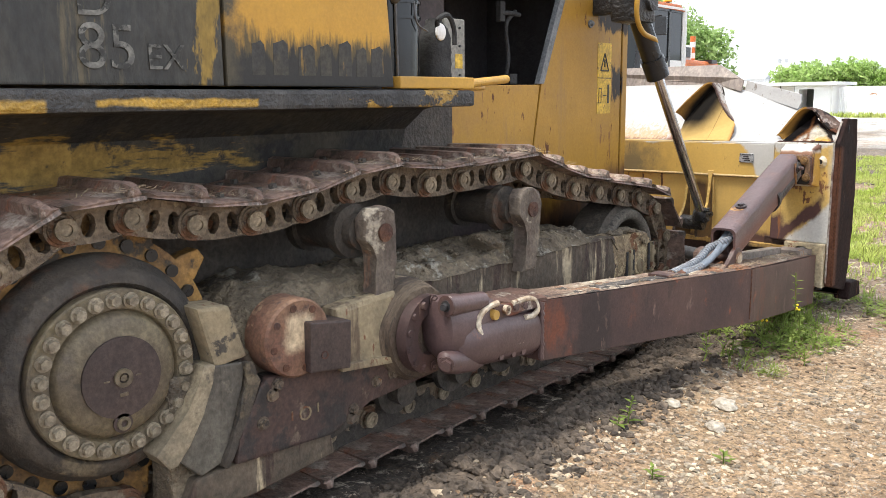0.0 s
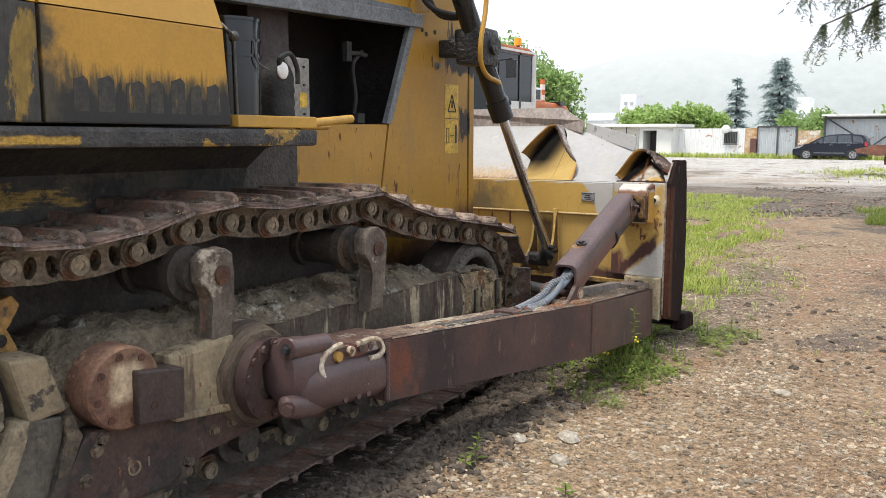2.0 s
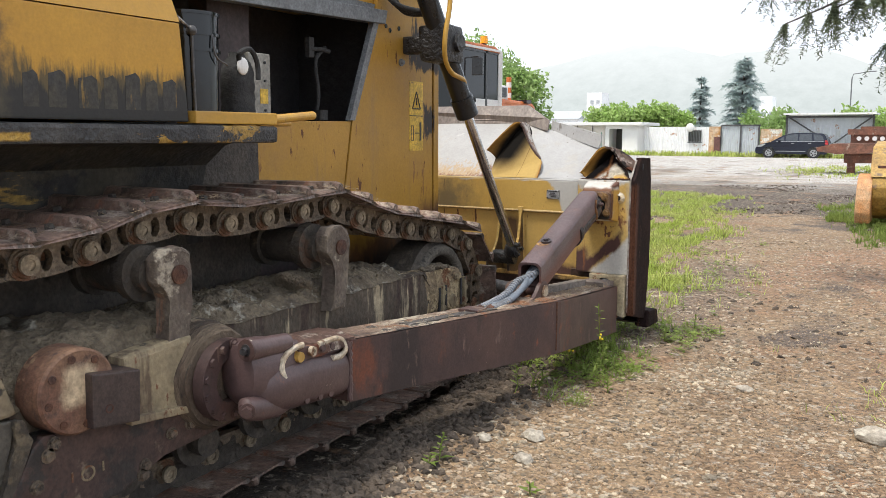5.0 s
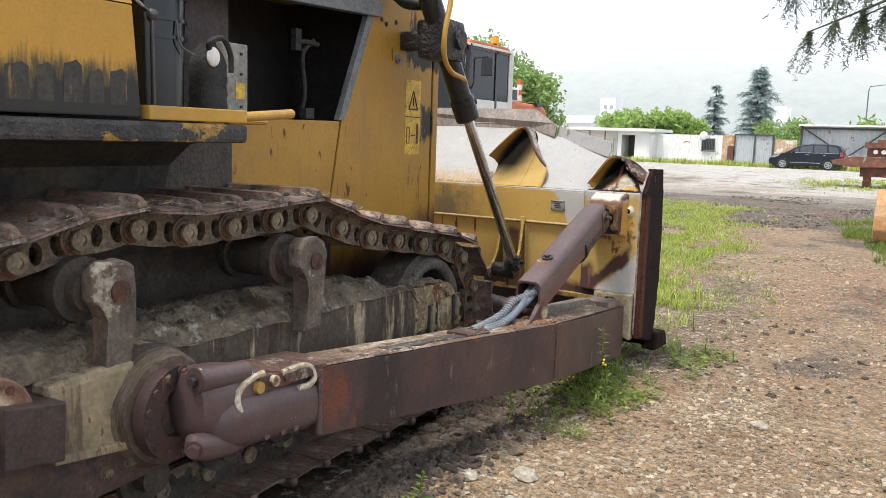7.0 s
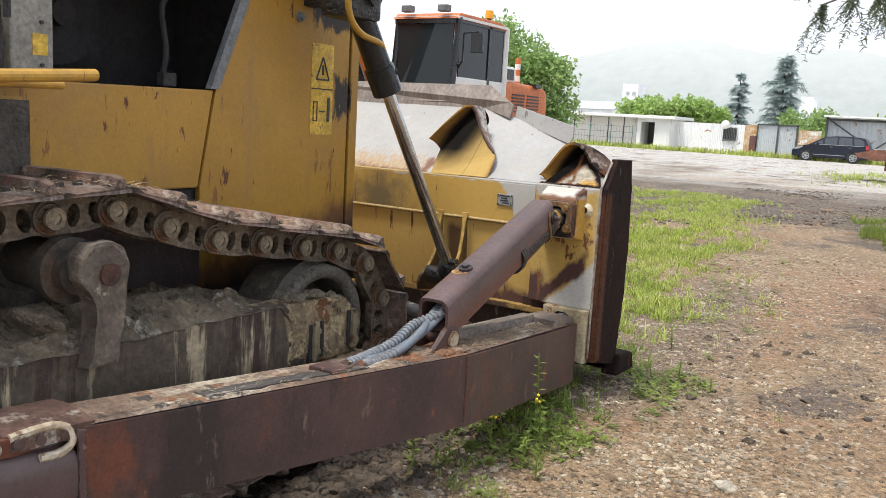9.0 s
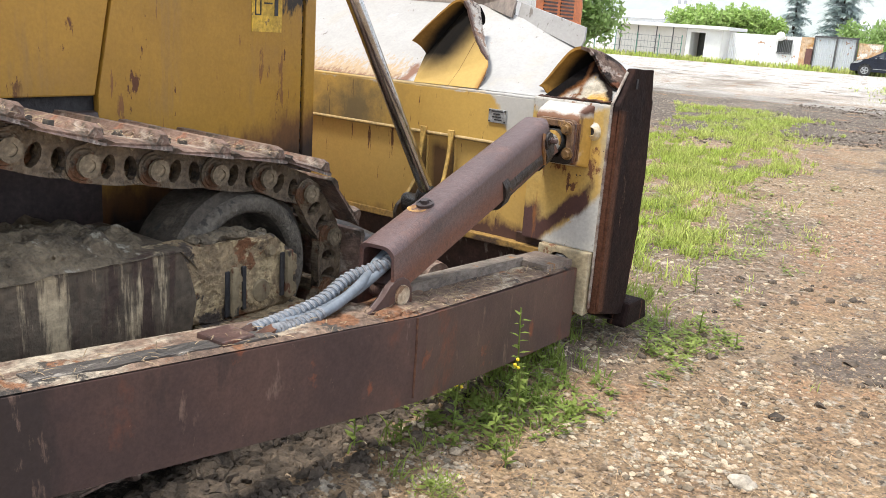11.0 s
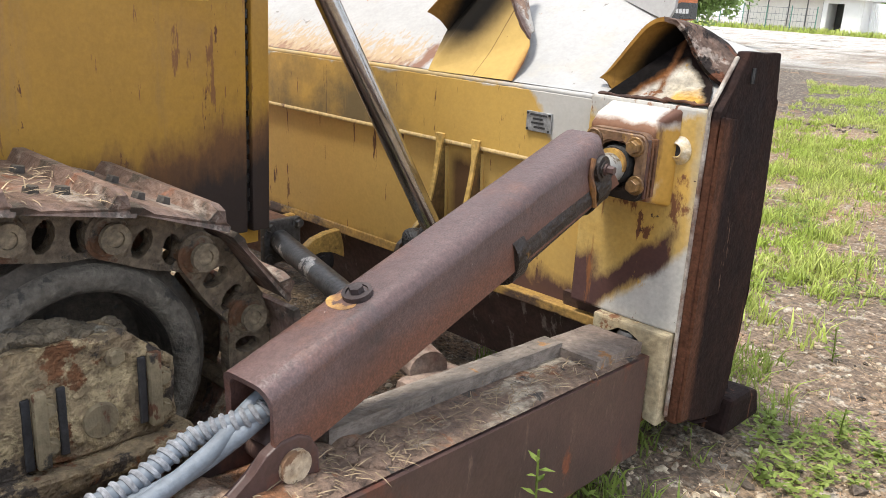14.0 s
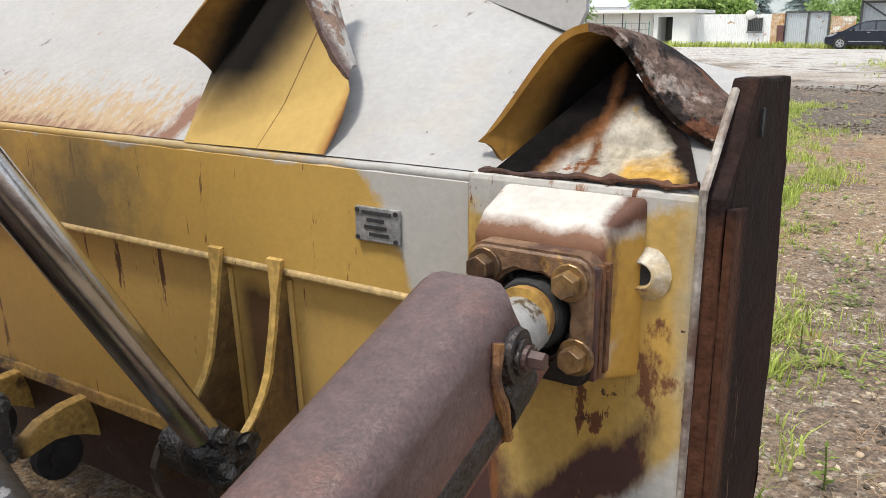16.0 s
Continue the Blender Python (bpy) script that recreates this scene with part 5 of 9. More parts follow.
# end boxes
M_weld = surf("chipped_weld", (0.36, 0.33, 0.29), (0.12, 0.065, 0.045), 12, 0.7, 0, 0.2, 60)
for s in (1, -1):
    def X(v, s=s):
        return v if s > 0 else 2 * XC - v
    bm = B()
    prism(bm, [(min(X(-1.995), X(-1.648)), 1.064), (max(X(-1.995), X(-1.648)), 1.064), (max(X(-1.995), X(-1.648)), 0.462), (min(X(-1.995), X(-1.648)), 0.462)], "y", 5.29, 5.45, 0.008)
    part("end_box", bm, M_bladeend, blade, "end box in peeling yellow and white")
    bm = B()
    prism(bm, [(5.296, 1.06), (5.292, 0.60), (5.300, 0.20), (5.60, 0.13), (5.652, 0.40), (5.655, 0.72), (5.640, 1.072), (5.618, 1.078), (5.602, 1.20), (5.415, 1.205), (5.345, 1.11)], "x", *sorted((X(-1.652), X(-1.618))), 0.005)
    bmesh.ops.subdivide_edges(bm, edges=[e for e in bm.edges if e.calc_length() > 0.12], cuts=5)
    lump(bm, 0.004, 14)
    ep = part("end_plate", bm, M_endplate, blade, "dark rusted end plate")
    bm = B()
    prism(bm, [(5.300, 1.05), (5.298, 0.60), (5.305, 0.21), (5.37, 0.20), (5.36, 0.60), (5.375, 1.04)], "x", *sorted((X(-1.618), X(-1.606))), 0.004)
    part("edge_strip", bm, M_endplate, ep)
    bm = B()
    box(bm, (min(X(-1.6185), X(-1.6155)), 5.435, 1.125), (max(X(-1.6185), X(-1.6155)), 5.455, 1.165), None, 0.004)
    part("slot", bm, M_bay, ep)
    bm = B()
    pts = [(5.40, 1.19)] + [(5.292, 1.07 - 0.05 * k) for k in range(18)]
    tube(bm, [(X(-1.645) + 0.003 * noise.noise(Vector((k, 1, 0))), y + 0.004 * noise.noise(Vector((k * 3, 0, 0))), z) for k, (y, z) in enumerate(pts)], 0.006, 8)
    part("weld_bead", bm, M_weld, ep)
    bm = B()
    prism(bm, [(5.60, 0.185), (5.57, 0.075), (5.82, 0.065), (5.78, 0.165), (5.74, 0.18)], "x", *sorted((X(-1.68), X(-1.585))), 0.015)
    lump(bm, 0.006, 20)
    part("end_bit", bm, M_endplate, blade)
    # lower socket where the push arm is pinned
    bm = B()
    x0, x1 = sorted((X(-1.893), X(-1.655)))
    oa, ob_ = (x0 + 0.030, x0 + 0.170) if s > 0 else (x1 - 0.170, x1 - 0.030)
    prism(bm, [(x0, 0.462), (x0, 0.21), (oa, 0.21), (oa + 0.004, 0.38), (oa + 0.02, 0.425), (oa + 0.05, 0.446), (ob_ - 0.05, 0.446), (ob_ - 0.015, 0.43), (ob_ + 0.004, 0.38), (ob_ + 0.022, 0.20), (x1, 0.19), (x1, 0.462)], "y", 5.262, 5.40, 0.008)
    bx = B()
    box(bx, (oa - 0.01, 5.40, 0.15), (ob_ + 0.02, 5.44, 0.462))
    part("socket_back", bx, M_bay, blade)
    part("arm_socket", bm, M_bladeend if s < 0 else surf("socket_paint", (0.38, 0.325, 0.22), (0.34, 0.27, 0.165), 6, 0.6, 0, 0.15, 60, patches=[((0.36, 0.20, 0.06), 6, 0.64, 0.10), ((0.17, 0.075, 0.035), 7, 0.70, 0.05)], zones=[((0.045, 0.026, 0.022), [(0, 0, -1, 0.33), (1, 0, 0, 1.735), (-1, 0, 0, -1.70)], 9, 0.04, 0.015, Z1, 0.7)]), blade, "pale pin socket with chipped edges")
# front of the blade
bm = B()
prev = None
for x in xs_all:
    ty, tz = top_at(x)
    cur = [bm.verts.new((x, y, z)) for y, z in ((ty, tz), (5.66, 0.9), (5.60, 0.55), (5.64, 0.25), (5.74, 0.085), (5.70, 0.07), (5.48, 0.13))]
    if prev:
        for k in range(6):
            bm.faces.new((prev[k], prev[k + 1], cur[k + 1], cur[k]))
    prev = cur
part("moldboard", bm, M_brown, blade, "", True)
# spill plate on the upper edge
bm = B()
prism(bm, [(-4.18, 1.43), (-2.62, 1.43), (-2.41, 1.375), (-2.41, 1.452), (-2.44, 1.468), (-2.61, 1.562), (-4.20, 1.562)], "y", 5.79, 5.806)
for v in bm.verts:
    v.co.y += (v.co.z - 1.44) * 0.35 - max(0, v.co.x + 2.62) * 0.16
part("spill_plate", bm, M_spill, blade, "brown spill plate along the top edge")
bm = B()
prism(bm, [(-2.40, 1.375), (-2.0, 1.258), (-1.985, 1.298), (-1.992, 1.352), (-2.20, 1.402), (-2.40, 1.448)], "y", 5.785, 5.800)
bmesh.ops.subdivide_edges(bm, edges=bm.edges[:], cuts=3, use_grid_fill=True)
for v in bm.verts:
    v.co.y += (v.co.z - 1.38) * 0.3 - (v.co.x + 2.45) * 0.20
part("spill_plate", bm, M_bladetop, blade, "bleached tapering spill plate at the blade end")


def ear(front, back, split, label, mat_left, mat_right, base_pts, mat_base):
    """A bent guard plate over a pocket: a folded sheet between a front and a back line, in two halves, and the face below it."""
    fa, fb = bend(front, 4), bend(back, 4)
    halves = ((0, split * 4 + 1, mat_left), (split * 4, len(fa), mat_right))
    first = None
    for lo, hi, mat in halves:
        bm = B()
        rows = []
        for i in range(lo, hi):
            p, q = fa[i], fb[i]
            row = []
            for k in range(5):
                c = p.lerp(q, k / 4)
                c = c + Vector((0, 0, 0.012 * math.sin(math.pi * k / 4)))
                if mat is mat_right and k == 0:
                    c = c + Vector((noise.noise(Vector((i * 1.3, 0, 0))), 0, noise.noise(Vector((i * 1.7, 5, 0))))) * 0.006
                row.append(bm.verts.new(c))
            rows.append(row)
        for p, q in zip(rows, rows[1:]):
            for k in range(4):
                bm.faces.new((p[k], q[k], q[k + 1], p[k + 1]))
        bmesh.ops.recalc_face_normals(bm, faces=bm.faces[:])
        bmesh.ops.solidify(bm, geom=bm.faces[:], thickness=0.012)
        g = part("guard_plate", bm, mat, blade if first is None else blade, label, True)
        first = first or g
    bm = B()
    fan = [bm.verts.new(p) for p in base_pts]
    for i in range(1, len(fan) - 1):
        bm.faces.new((fan[0], fan[i], fan[i + 1]))
    bmesh.ops.subdivide_edges(bm, edges=bm.edges[:], cuts=4, use_grid_fill=True)
    part("guard_pocket", bm, mat_base, first, "", True)
    return first


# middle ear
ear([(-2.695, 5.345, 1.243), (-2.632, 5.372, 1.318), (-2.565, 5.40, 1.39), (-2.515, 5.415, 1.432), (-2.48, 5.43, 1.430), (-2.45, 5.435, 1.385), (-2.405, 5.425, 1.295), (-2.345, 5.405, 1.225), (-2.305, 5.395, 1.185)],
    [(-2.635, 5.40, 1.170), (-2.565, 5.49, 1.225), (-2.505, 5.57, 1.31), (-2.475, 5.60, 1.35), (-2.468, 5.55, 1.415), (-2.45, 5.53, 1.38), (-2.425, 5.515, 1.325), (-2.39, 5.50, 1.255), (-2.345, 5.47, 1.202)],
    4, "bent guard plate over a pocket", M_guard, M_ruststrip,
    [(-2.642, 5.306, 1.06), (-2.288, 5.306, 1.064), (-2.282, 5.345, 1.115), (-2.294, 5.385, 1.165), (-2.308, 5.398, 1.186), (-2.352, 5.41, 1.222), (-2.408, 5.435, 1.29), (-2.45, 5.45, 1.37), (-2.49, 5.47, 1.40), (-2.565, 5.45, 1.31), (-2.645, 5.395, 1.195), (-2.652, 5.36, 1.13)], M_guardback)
# end ear
M_flank = surf("burnt_flank", (0.075, 0.048, 0.038), (0.13, 0.088, 0.07), 9, 0.8, 0, 0.5, 60, grain=0.3, spec=0.15, patches=[((0.28, 0.23, 0.20), 8, 0.64, 0.06), ((0.016, 0.012, 0.011), 7, 0.55, 0.08), ((0.10, 0.04, 0.022), 10, 0.62, 0.06)])
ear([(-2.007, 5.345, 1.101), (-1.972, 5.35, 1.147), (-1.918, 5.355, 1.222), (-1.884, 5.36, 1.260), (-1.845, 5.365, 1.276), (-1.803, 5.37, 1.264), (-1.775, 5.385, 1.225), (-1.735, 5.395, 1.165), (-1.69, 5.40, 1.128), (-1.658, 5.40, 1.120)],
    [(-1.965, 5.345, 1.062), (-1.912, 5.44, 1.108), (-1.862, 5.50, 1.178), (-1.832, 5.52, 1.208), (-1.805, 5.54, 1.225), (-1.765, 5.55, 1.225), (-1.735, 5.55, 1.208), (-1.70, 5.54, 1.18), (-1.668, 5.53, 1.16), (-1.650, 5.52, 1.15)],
    4, "torn guard plate at the blade end, blackened inside", M_guardend, M_flank,
    [(-1.955, 5.302, 1.070), (-1.655, 5.302, 1.075), (-1.70, 5.40, 1.115), (-1.755, 5.42, 1.165), (-1.82, 5.45, 1.222), (-1.865, 5.45, 1.17), (-1.925, 5.38, 1.095)], M_pocketend)
bm = B()
tube(bm, bend([(-1.985, 5.306, 1.064), (-1.90, 5.300, 1.068), (-1.80, 5.302, 1.072), (-1.70, 5.300, 1.074), (-1.655, 5.30, 1.076)], 8), [0.0035 + 0.008 * abs(noise.noise(Vector((k * 1.7, 0, 0)))) for k in range(33)], 8)
lump(bm, 0.006, 30)
part("weld_line", bm, M_rust, blade, "rusty dirt-filled weld line", True)
# name plate
bm = B()
box(bm, (-2.215, 5.294, 0.930), (-2.125, 5.301, 0.988), None, 0.002)
plate = part("maker_plate", bm, M_silver, blade, "small riveted metal plate with unreadable print")
bm = B()
for k, (w0, w1) in enumerate(((-2.20, -2.14), (-2.19, -2.155), (-2.195, -2.15), (-2.185, -2.145))):
    box(bm, (w0, 5.2925, 0.976 - k * 0.012), (w1, 5.2945, 0.982 - k * 0.012))
part("plate_print", bm, M_ink, plate)
for x in (-2.209, -2.131):
    for z in (0.936, 0.982):
        bm = B()
        cyl(bm, (x, 5.295, z), (x, 5.291, z), 0.004, n=8)
        part("rivet", bm, M_ink, plate)
# ribs and lug for the lift cylinder
RIB = [(5.288, 0.868), (5.284, 0.80), (5.273, 0.735), (5.256, 0.66), (5.240, 0.625), (5.215, 0.59), (5.187, 0.566), (5.155, 0.545), (5.124, 0.525), (5.108, 0.49), (5.115, 0.455)]
M_ribside = surf("rusty_rib_side", (0.15, 0.085, 0.03), (0.085, 0.048, 0.024), 5, 0.6, 0, 0.06, 70, patches=[((0.05, 0.03, 0.02), 6, 0.60, 0.1, V)], zones=[((0.30, 0.19, 0.06), [(0, 0, 1, -0.74)], 6, 0.05, 0.08, Z1, 0.6)])
for x in (-2.555, -2.40, -4.25, -4.40):
    bm = B()
    prism(bm, [(5.312, 0.868)] + RIB + [(5.20, 0.44), (5.36, 0.44), (5.36, 0.86)], "x", x - 0.006, x + 0.006)
    rib = part("lug_rib", bm, M_ribside, blade, "rust-stained rib of the lift cylinder's lug")
    bm = B()
    for (ya_, za_), (yb_, zb_) in zip(RIB, RIB[1:]):
        wa, wb = (0.0078 + 0.010 * max(0, z - 0.835) / 0.033 for z in (za_, zb_))
        q = [bm.verts.new(c_) for c_ in ((x - wa, ya_ - 0.003, za_), (x + wa, ya_ - 0.003, za_), (x + wb, yb_ - 0.003, zb_), (x - wb, yb_ - 0.003, zb_), (x - wa, ya_ + 0.006, za_ + 0.002), (x + wa, ya_ + 0.006, za_ + 0.002), (x + wb, yb_ + 0.006, zb_ + 0.002), (x - wb, yb_ + 0.006, zb_ + 0.002))]
        for a, b, c_, d in ((0, 1, 2, 3), (7, 6, 5, 4), (0, 4, 5, 1), (2, 6, 7, 3), (1, 5, 6, 2), (0, 3, 7, 4)):
            bm.faces.new((q[a], q[b], q[c_], q[d]))
    part("rib_edge", bm, surf("rib_edge_yellow", (0.52, 0.34, 0.10), (0.46, 0.30, 0.095), 5, 0.5, 0, 0.04, 70, patches=[((0.15, 0.08, 0.03), 12, 0.70, 0.05)], zones=[((0.06, 0.045, 0.035), [(0, 0, -1, 0.575)], 8, 0.03, 0.04, Z1, 0.5)]), rib)
    bm = B()
    tube(bm, [(x + 0.008, 5.334 - 0.06 * (z - 0.5), z) for z in (0.47, 0.55, 0.63, 0.71, 0.78, 0.825)], 0.006, 8)
    part("rib_weld", bm, M_bladeback, rib, "", True)
bm = B()
cyl(bm, (-2.50, 5.13, 0.545), (-2.36, 5.13, 0.545), 0.048, n=18)
bmesh.ops.create_icosphere(bm, subdivisions=3, radius=0.052, matrix=Matrix.Translation((-2.36, 5.075, 0.60)))
for k in range(3):
    hexbolt(bm, (-2.325, 5.08 + 0.036 * math.cos(k * 2.1), 0.605 + 0.036 * math.sin(k * 2.1)), (1, 0, 0.3), 0.015, 0.022)
lump(bm, 0.012, 16)
part("cylinder_joint", bm, M_blackgrease, blade, "greasy ball joint of the lift cylinder", True)
# bolted bearing block of the brace
bm = B()
prism(bm, [(5.294, 1.058), (5.225, 1.028), (5.20, 1.000), (5.20, 0.822), (5.294, 0.800)], "x", -1.93, -1.738)
bmesh.ops.bevel(bm, geom=bm.edges[:], offset=0.014, segments=4, affect="EDGES", profile=0.6)
for v in bm.verts:
    if v.co.x > -1.8 and v.co.y > 5.25:
        v.co.x += 0.6 * (v.co.y - 5.25)
block = part("bearing_block", bm, surf("block_paint", (0.52, 0.50, 0.47), (0.48, 0.45, 0.40), 5, 0.45, 0, 0.08, 70, grain=0.08, patches=[((0.30, 0.13, 0.04), 9, 0.70, 0.05)],
    zones=[((0.44, 0.25, 0.045), [(1, 0, 0, 1.752), (0, 0, -1, 1.012)], 7, 0.03, 0.02, Z1, 0.6), ((0.095, 0.042, 0.026), [(1, 0, 0, 1.757), (0, -1, 0, 5.242)], 8, 0.09, 0.02, (1, 1, 0.35), 0.7),
           ((0.15, 0.065, 0.03), [(0, -1, 0, 5.222)], 11, 0.018, 0.012, Z1, 0.7), ((0.10, 0.042, 0.025), [(1, 0, 0, 1.765), (0, 0, 1, -1.005)], 9, 0.03, 0.02, Z1, 0.7)]), blade, "bolted bearing block with worn white paint", True)
bm = B()
loop_o, loop_i = [], []
for cx_, cz_, a0 in ((-1.760, 0.972, 0), (-1.892, 0.972, 90), (-1.892, 0.850, 180), (-1.760, 0.850, 270)):
    for k in range(6):
        a = radians(a0 + 18 * k)
        loop_o.append((cx_ + 0.026 * math.cos(a), cz_ + 0.026 * math.sin(a)))
        b_ = radians(a0 + 18 * k)
        loop_i.append((-1.824 + 0.061 * math.cos(b_), 0.909 + 0.061 * math.sin(b_)))
ya, yb = 5.164, 5.199
vo = [[bm.verts.new((x, y, z)) for x, z in loop_o] for y in (ya, yb)]
vi = [[bm.verts.new((x, y, z)) for x, z in loop_i] for y in (ya, yb)]
m_ = len(loop_o)
for k in range(m_):
    j = (k + 1) % m_
    bm.faces.new((vo[0][k], vo[0][j], vi[0][j], vi[0][k]))
    bm.faces.new((vo[0][k], vo[1][k], vo[1][j], vo[0][j]))
    bm.faces.new((vi[0][k], vi[0][j], vi[1][j], vi[1][k]))
bmesh.ops.recalc_face_normals(bm, faces=bm.faces[:])
bmesh.ops.bevel(bm, geom=[e for e in bm.edges if e.verts[0].co.y < 5.165 and e.verts[1].co.y < 5.165 and len(e.link_faces) == 2 and e.calc_face_angle(0) > 0.6], offset=0.006, segments=3, affect="EDGES")
part("bearing_cap", bm, surf("rusty_cap_paint", (0.15, 0.085, 0.05), (0.25, 0.15, 0.075), 7, 0.55, 0, 0.2, 60, patches=[((0.42, 0.24, 0.05), 6, 0.60, 0.06), ((0.085, 0.04, 0.026), 5, 0.54, 0.08), ((0.40, 0.37, 0.32), 8, 0.70, 0.04)],
    zones=[((0.016, 0.013, 0.012), [(0, 0, -1, 0.878)], 8, 0.03, 0.03, Z1, 0.6)]), block, "rusty bearing cap with chipped paint", True)
# Black disc puts the hollow's shade behind the cap opening.
bm = B()
cyl(bm, (-1.824, 5.196, 0.909), (-1.824, 5.205, 0.909), 0.064, n=24)
part("bearing_cavity", bm, M_blackgrease, block, "black disc standing for the bearing's dark hollow")
for y0, y1 in ((5.170, 5.180), (5.184, 5.195), (5.203, 5.216)):
    bm = B()
    box(bm, (-1.742, y0, 0.835), (-1.729, y1, 0.985), None, 0.003)
    lump(bm, 0.002, 30)
    part("shim", bm, M_orange_rust if y0 > 5.18 else M_brown, block)
for x, z in ((-1.887, 0.968), (-1.764, 0.964), (-1.752, 0.868), (-1.89, 0.855)):
    bm = B()
    hexbolt(bm, (x, 5.164, z), (0, -1, 0), 0.0185, 0.020)
    bmesh.ops.bevel(bm, geom=bm.edges[:], offset=0.0012, segments=1, affect="EDGES")
    part("cap_bolt", bm, surf("olive_bolt", (0.22, 0.13, 0.05), (0.10, 0.06, 0.038), 20, 0.4, 0.4, 0.1, 80, vary=0.2) if x == -1.887 else bpy.data.materials["olive_bolt"], block)
# flared drain hole
bm = B()
prev = None
for r, y in ((0.040, 5.2915), (0.033, 5.288), (0.026, 5.282), (0.021, 5.276), (0.018, 5.275), (0.0155, 5.278), (0.0150, 5.289)):
    cur = [bm.verts.new((-1.717 + r * math.cos(2 * math.pi * k / 22), y - 0.08 * r * math.cos(2 * math.pi * k / 22), 0.952 + r * math.sin(2 * math.pi * k / 22))) for k in range(22)]
    if prev:
        for k in range(22):
            bm.faces.new((prev[k], prev[(k + 1) % 22], cur[(k + 1) % 22], cur[k]))
    prev = cur
boss_ = part("drain_boss", bm, surf("boss_paint", (0.50, 0.47, 0.41), (0.47, 0.31, 0.08), 14, 0.5, 0, 0.1, 70, patches=[((0.20, 0.08, 0.03), 14, 0.62, 0.06)]), blade, "flared drain hole edged with rust", True)
bm = B()
cyl(bm, (-1.717, 5.289, 0.952), (-1.717, 5.283, 0.952), 0.0148, n=14)
part("boss_hole", bm, M_bay, boss_)

# push arm
A0, A1 = (2.62, 0.455), (5.25, 0.285)
bm = B()
secs = []
for y, xo, z0, z1 in ((2.66, -1.865, 0.325, 0.565), (3.35, -1.730, 0.285, 0.538), (4.00, -1.600, 0.245, 0.513), (4.03, -1.594, 0.243, 0.511), (4.08, -1.592, 0.238, 0.506), (4.65, -1.644, 0.165, 0.449), (5.25, -1.695, 0.098, 0.395)):
    xi = xo - 0.196
    secs.append([bm.verts.new(p) for p in ((xi, y, z0), (xo, y, z0), (xo, y, z1), (xi, y, z1))])
for a, b in zip(secs, secs[1:]):
    for k in range(4):
        bm.faces.new((a[k], a[(k + 1) % 4], b[(k + 1) % 4], b[k]))
bm.faces.new(secs[0][::-1])
bm.faces.new(secs[-1])
bmesh.ops.bevel(bm, geom=[e for e in bm.edges if e.calc_face_angle(0) > 0.5], offset=0.008, segments=2, affect="EDGES")
arm = part("push_arm", bm, M_brown, dozer, "long rusty box-section push arm")


def on_arm(y, side=0.0, up=0.0):
    """A place on the arm's top face; side 0 is the outer edge, 1 the inner."""
    if y < 4.03:
        k = (y - 2.66) / 1.37
        x, z = -1.865 + 0.271 * k, 0.565 - 0.054 * k
    else:
        k = (y - 4.03) / 1.22
        x, z = -1.594 - 0.101 * k, 0.511 - 0.116 * k
    return Vector((x - 0.196 * side, y, z + up))


bm = B()
prev = None
for i in range(70):
    y = 2.68 + (5.20 - 2.68) * i / 69
    cur = []
    for j in range(9):
        s = 0.03 + 0.94 * j / 8
        p = on_arm(y, s, 0.004 + (0.006 + 0.006 * noise.noise(Vector((y * 9, s * 6, 0))) + 0.004 * noise.noise(Vector((y * 40, s * 12, 0)))) * (0 < j < 8))
        cur.append(bm.verts.new(p))
    if prev:
        for j in range(8):
            bm.faces.new((prev[j], prev[j + 1], cur[j + 1], cur[j]))
    prev = cur
part("dust_layer", bm, M_brown_top, arm, "pale dust and rust flakes on top of the arm", True)


def bar_on_arm(name, y0, y1, s0, s1, up, material, label="", rag=0.004):
    """A flat bar laid along the arm's top, with ragged edges."""
    bm = B()
    prev = None
    n_ = 30
    for i in range(n_ + 1):
        y = y0 + (y1 - y0) * i / n_
        e0, e1 = s0 + rag * 6 * noise.noise(Vector((y * 14, 1, 0))), s1 + rag * 6 * noise.noise(Vector((y * 14, 5, 0)))
        z = up + rag * 0.5 * noise.noise(Vector((y * 12, 9, 0)))
        cur = [bm.verts.new(p) for p in (on_arm(y, e0, 0.0), on_arm(y, e0, z), on_arm(y, e1, z), on_arm(y, e1, 0.0))]
        if prev:
            for k in range(4):
                bm.faces.new((prev[k], prev[(k + 1) % 4], cur[(k + 1) % 4], cur[k]))
        else:
            bm.faces.new(cur)
        prev = cur
    bm.faces.new(prev[::-1])
    return part(name, bm, material, arm, label)


bar_on_arm("welded_strip", 3.02, 3.60, 0.16, 0.44, 0.014, surf("dark_flaked_strip", (0.05, 0.044, 0.040), (0.11, 0.095, 0.085), 12, 0.8, 0, 0.7, 60, stretch=(2, 0.3, 1), patches=[((0.30, 0.27, 0.235), 14, 0.66, 0.06, (2, 0.3, 1))]), "dark flaking strip on the arm")
bar_on_arm("inner_flange", 4.18, 5.00, 0.70, 0.99, 0.045, surf("flaked_flange", (0.15, 0.125, 0.105), (0.23, 0.195, 0.165), 9, 0.8, 0, 0.6, 60, stretch=(1, 0.4, 1), patches=[((0.045, 0.035, 0.032), 7, 0.58, 0.1), ((0.28, 0.15, 0.06), 8, 0.68, 0.06)]), "raised flange along the front half of the arm", 0.003)
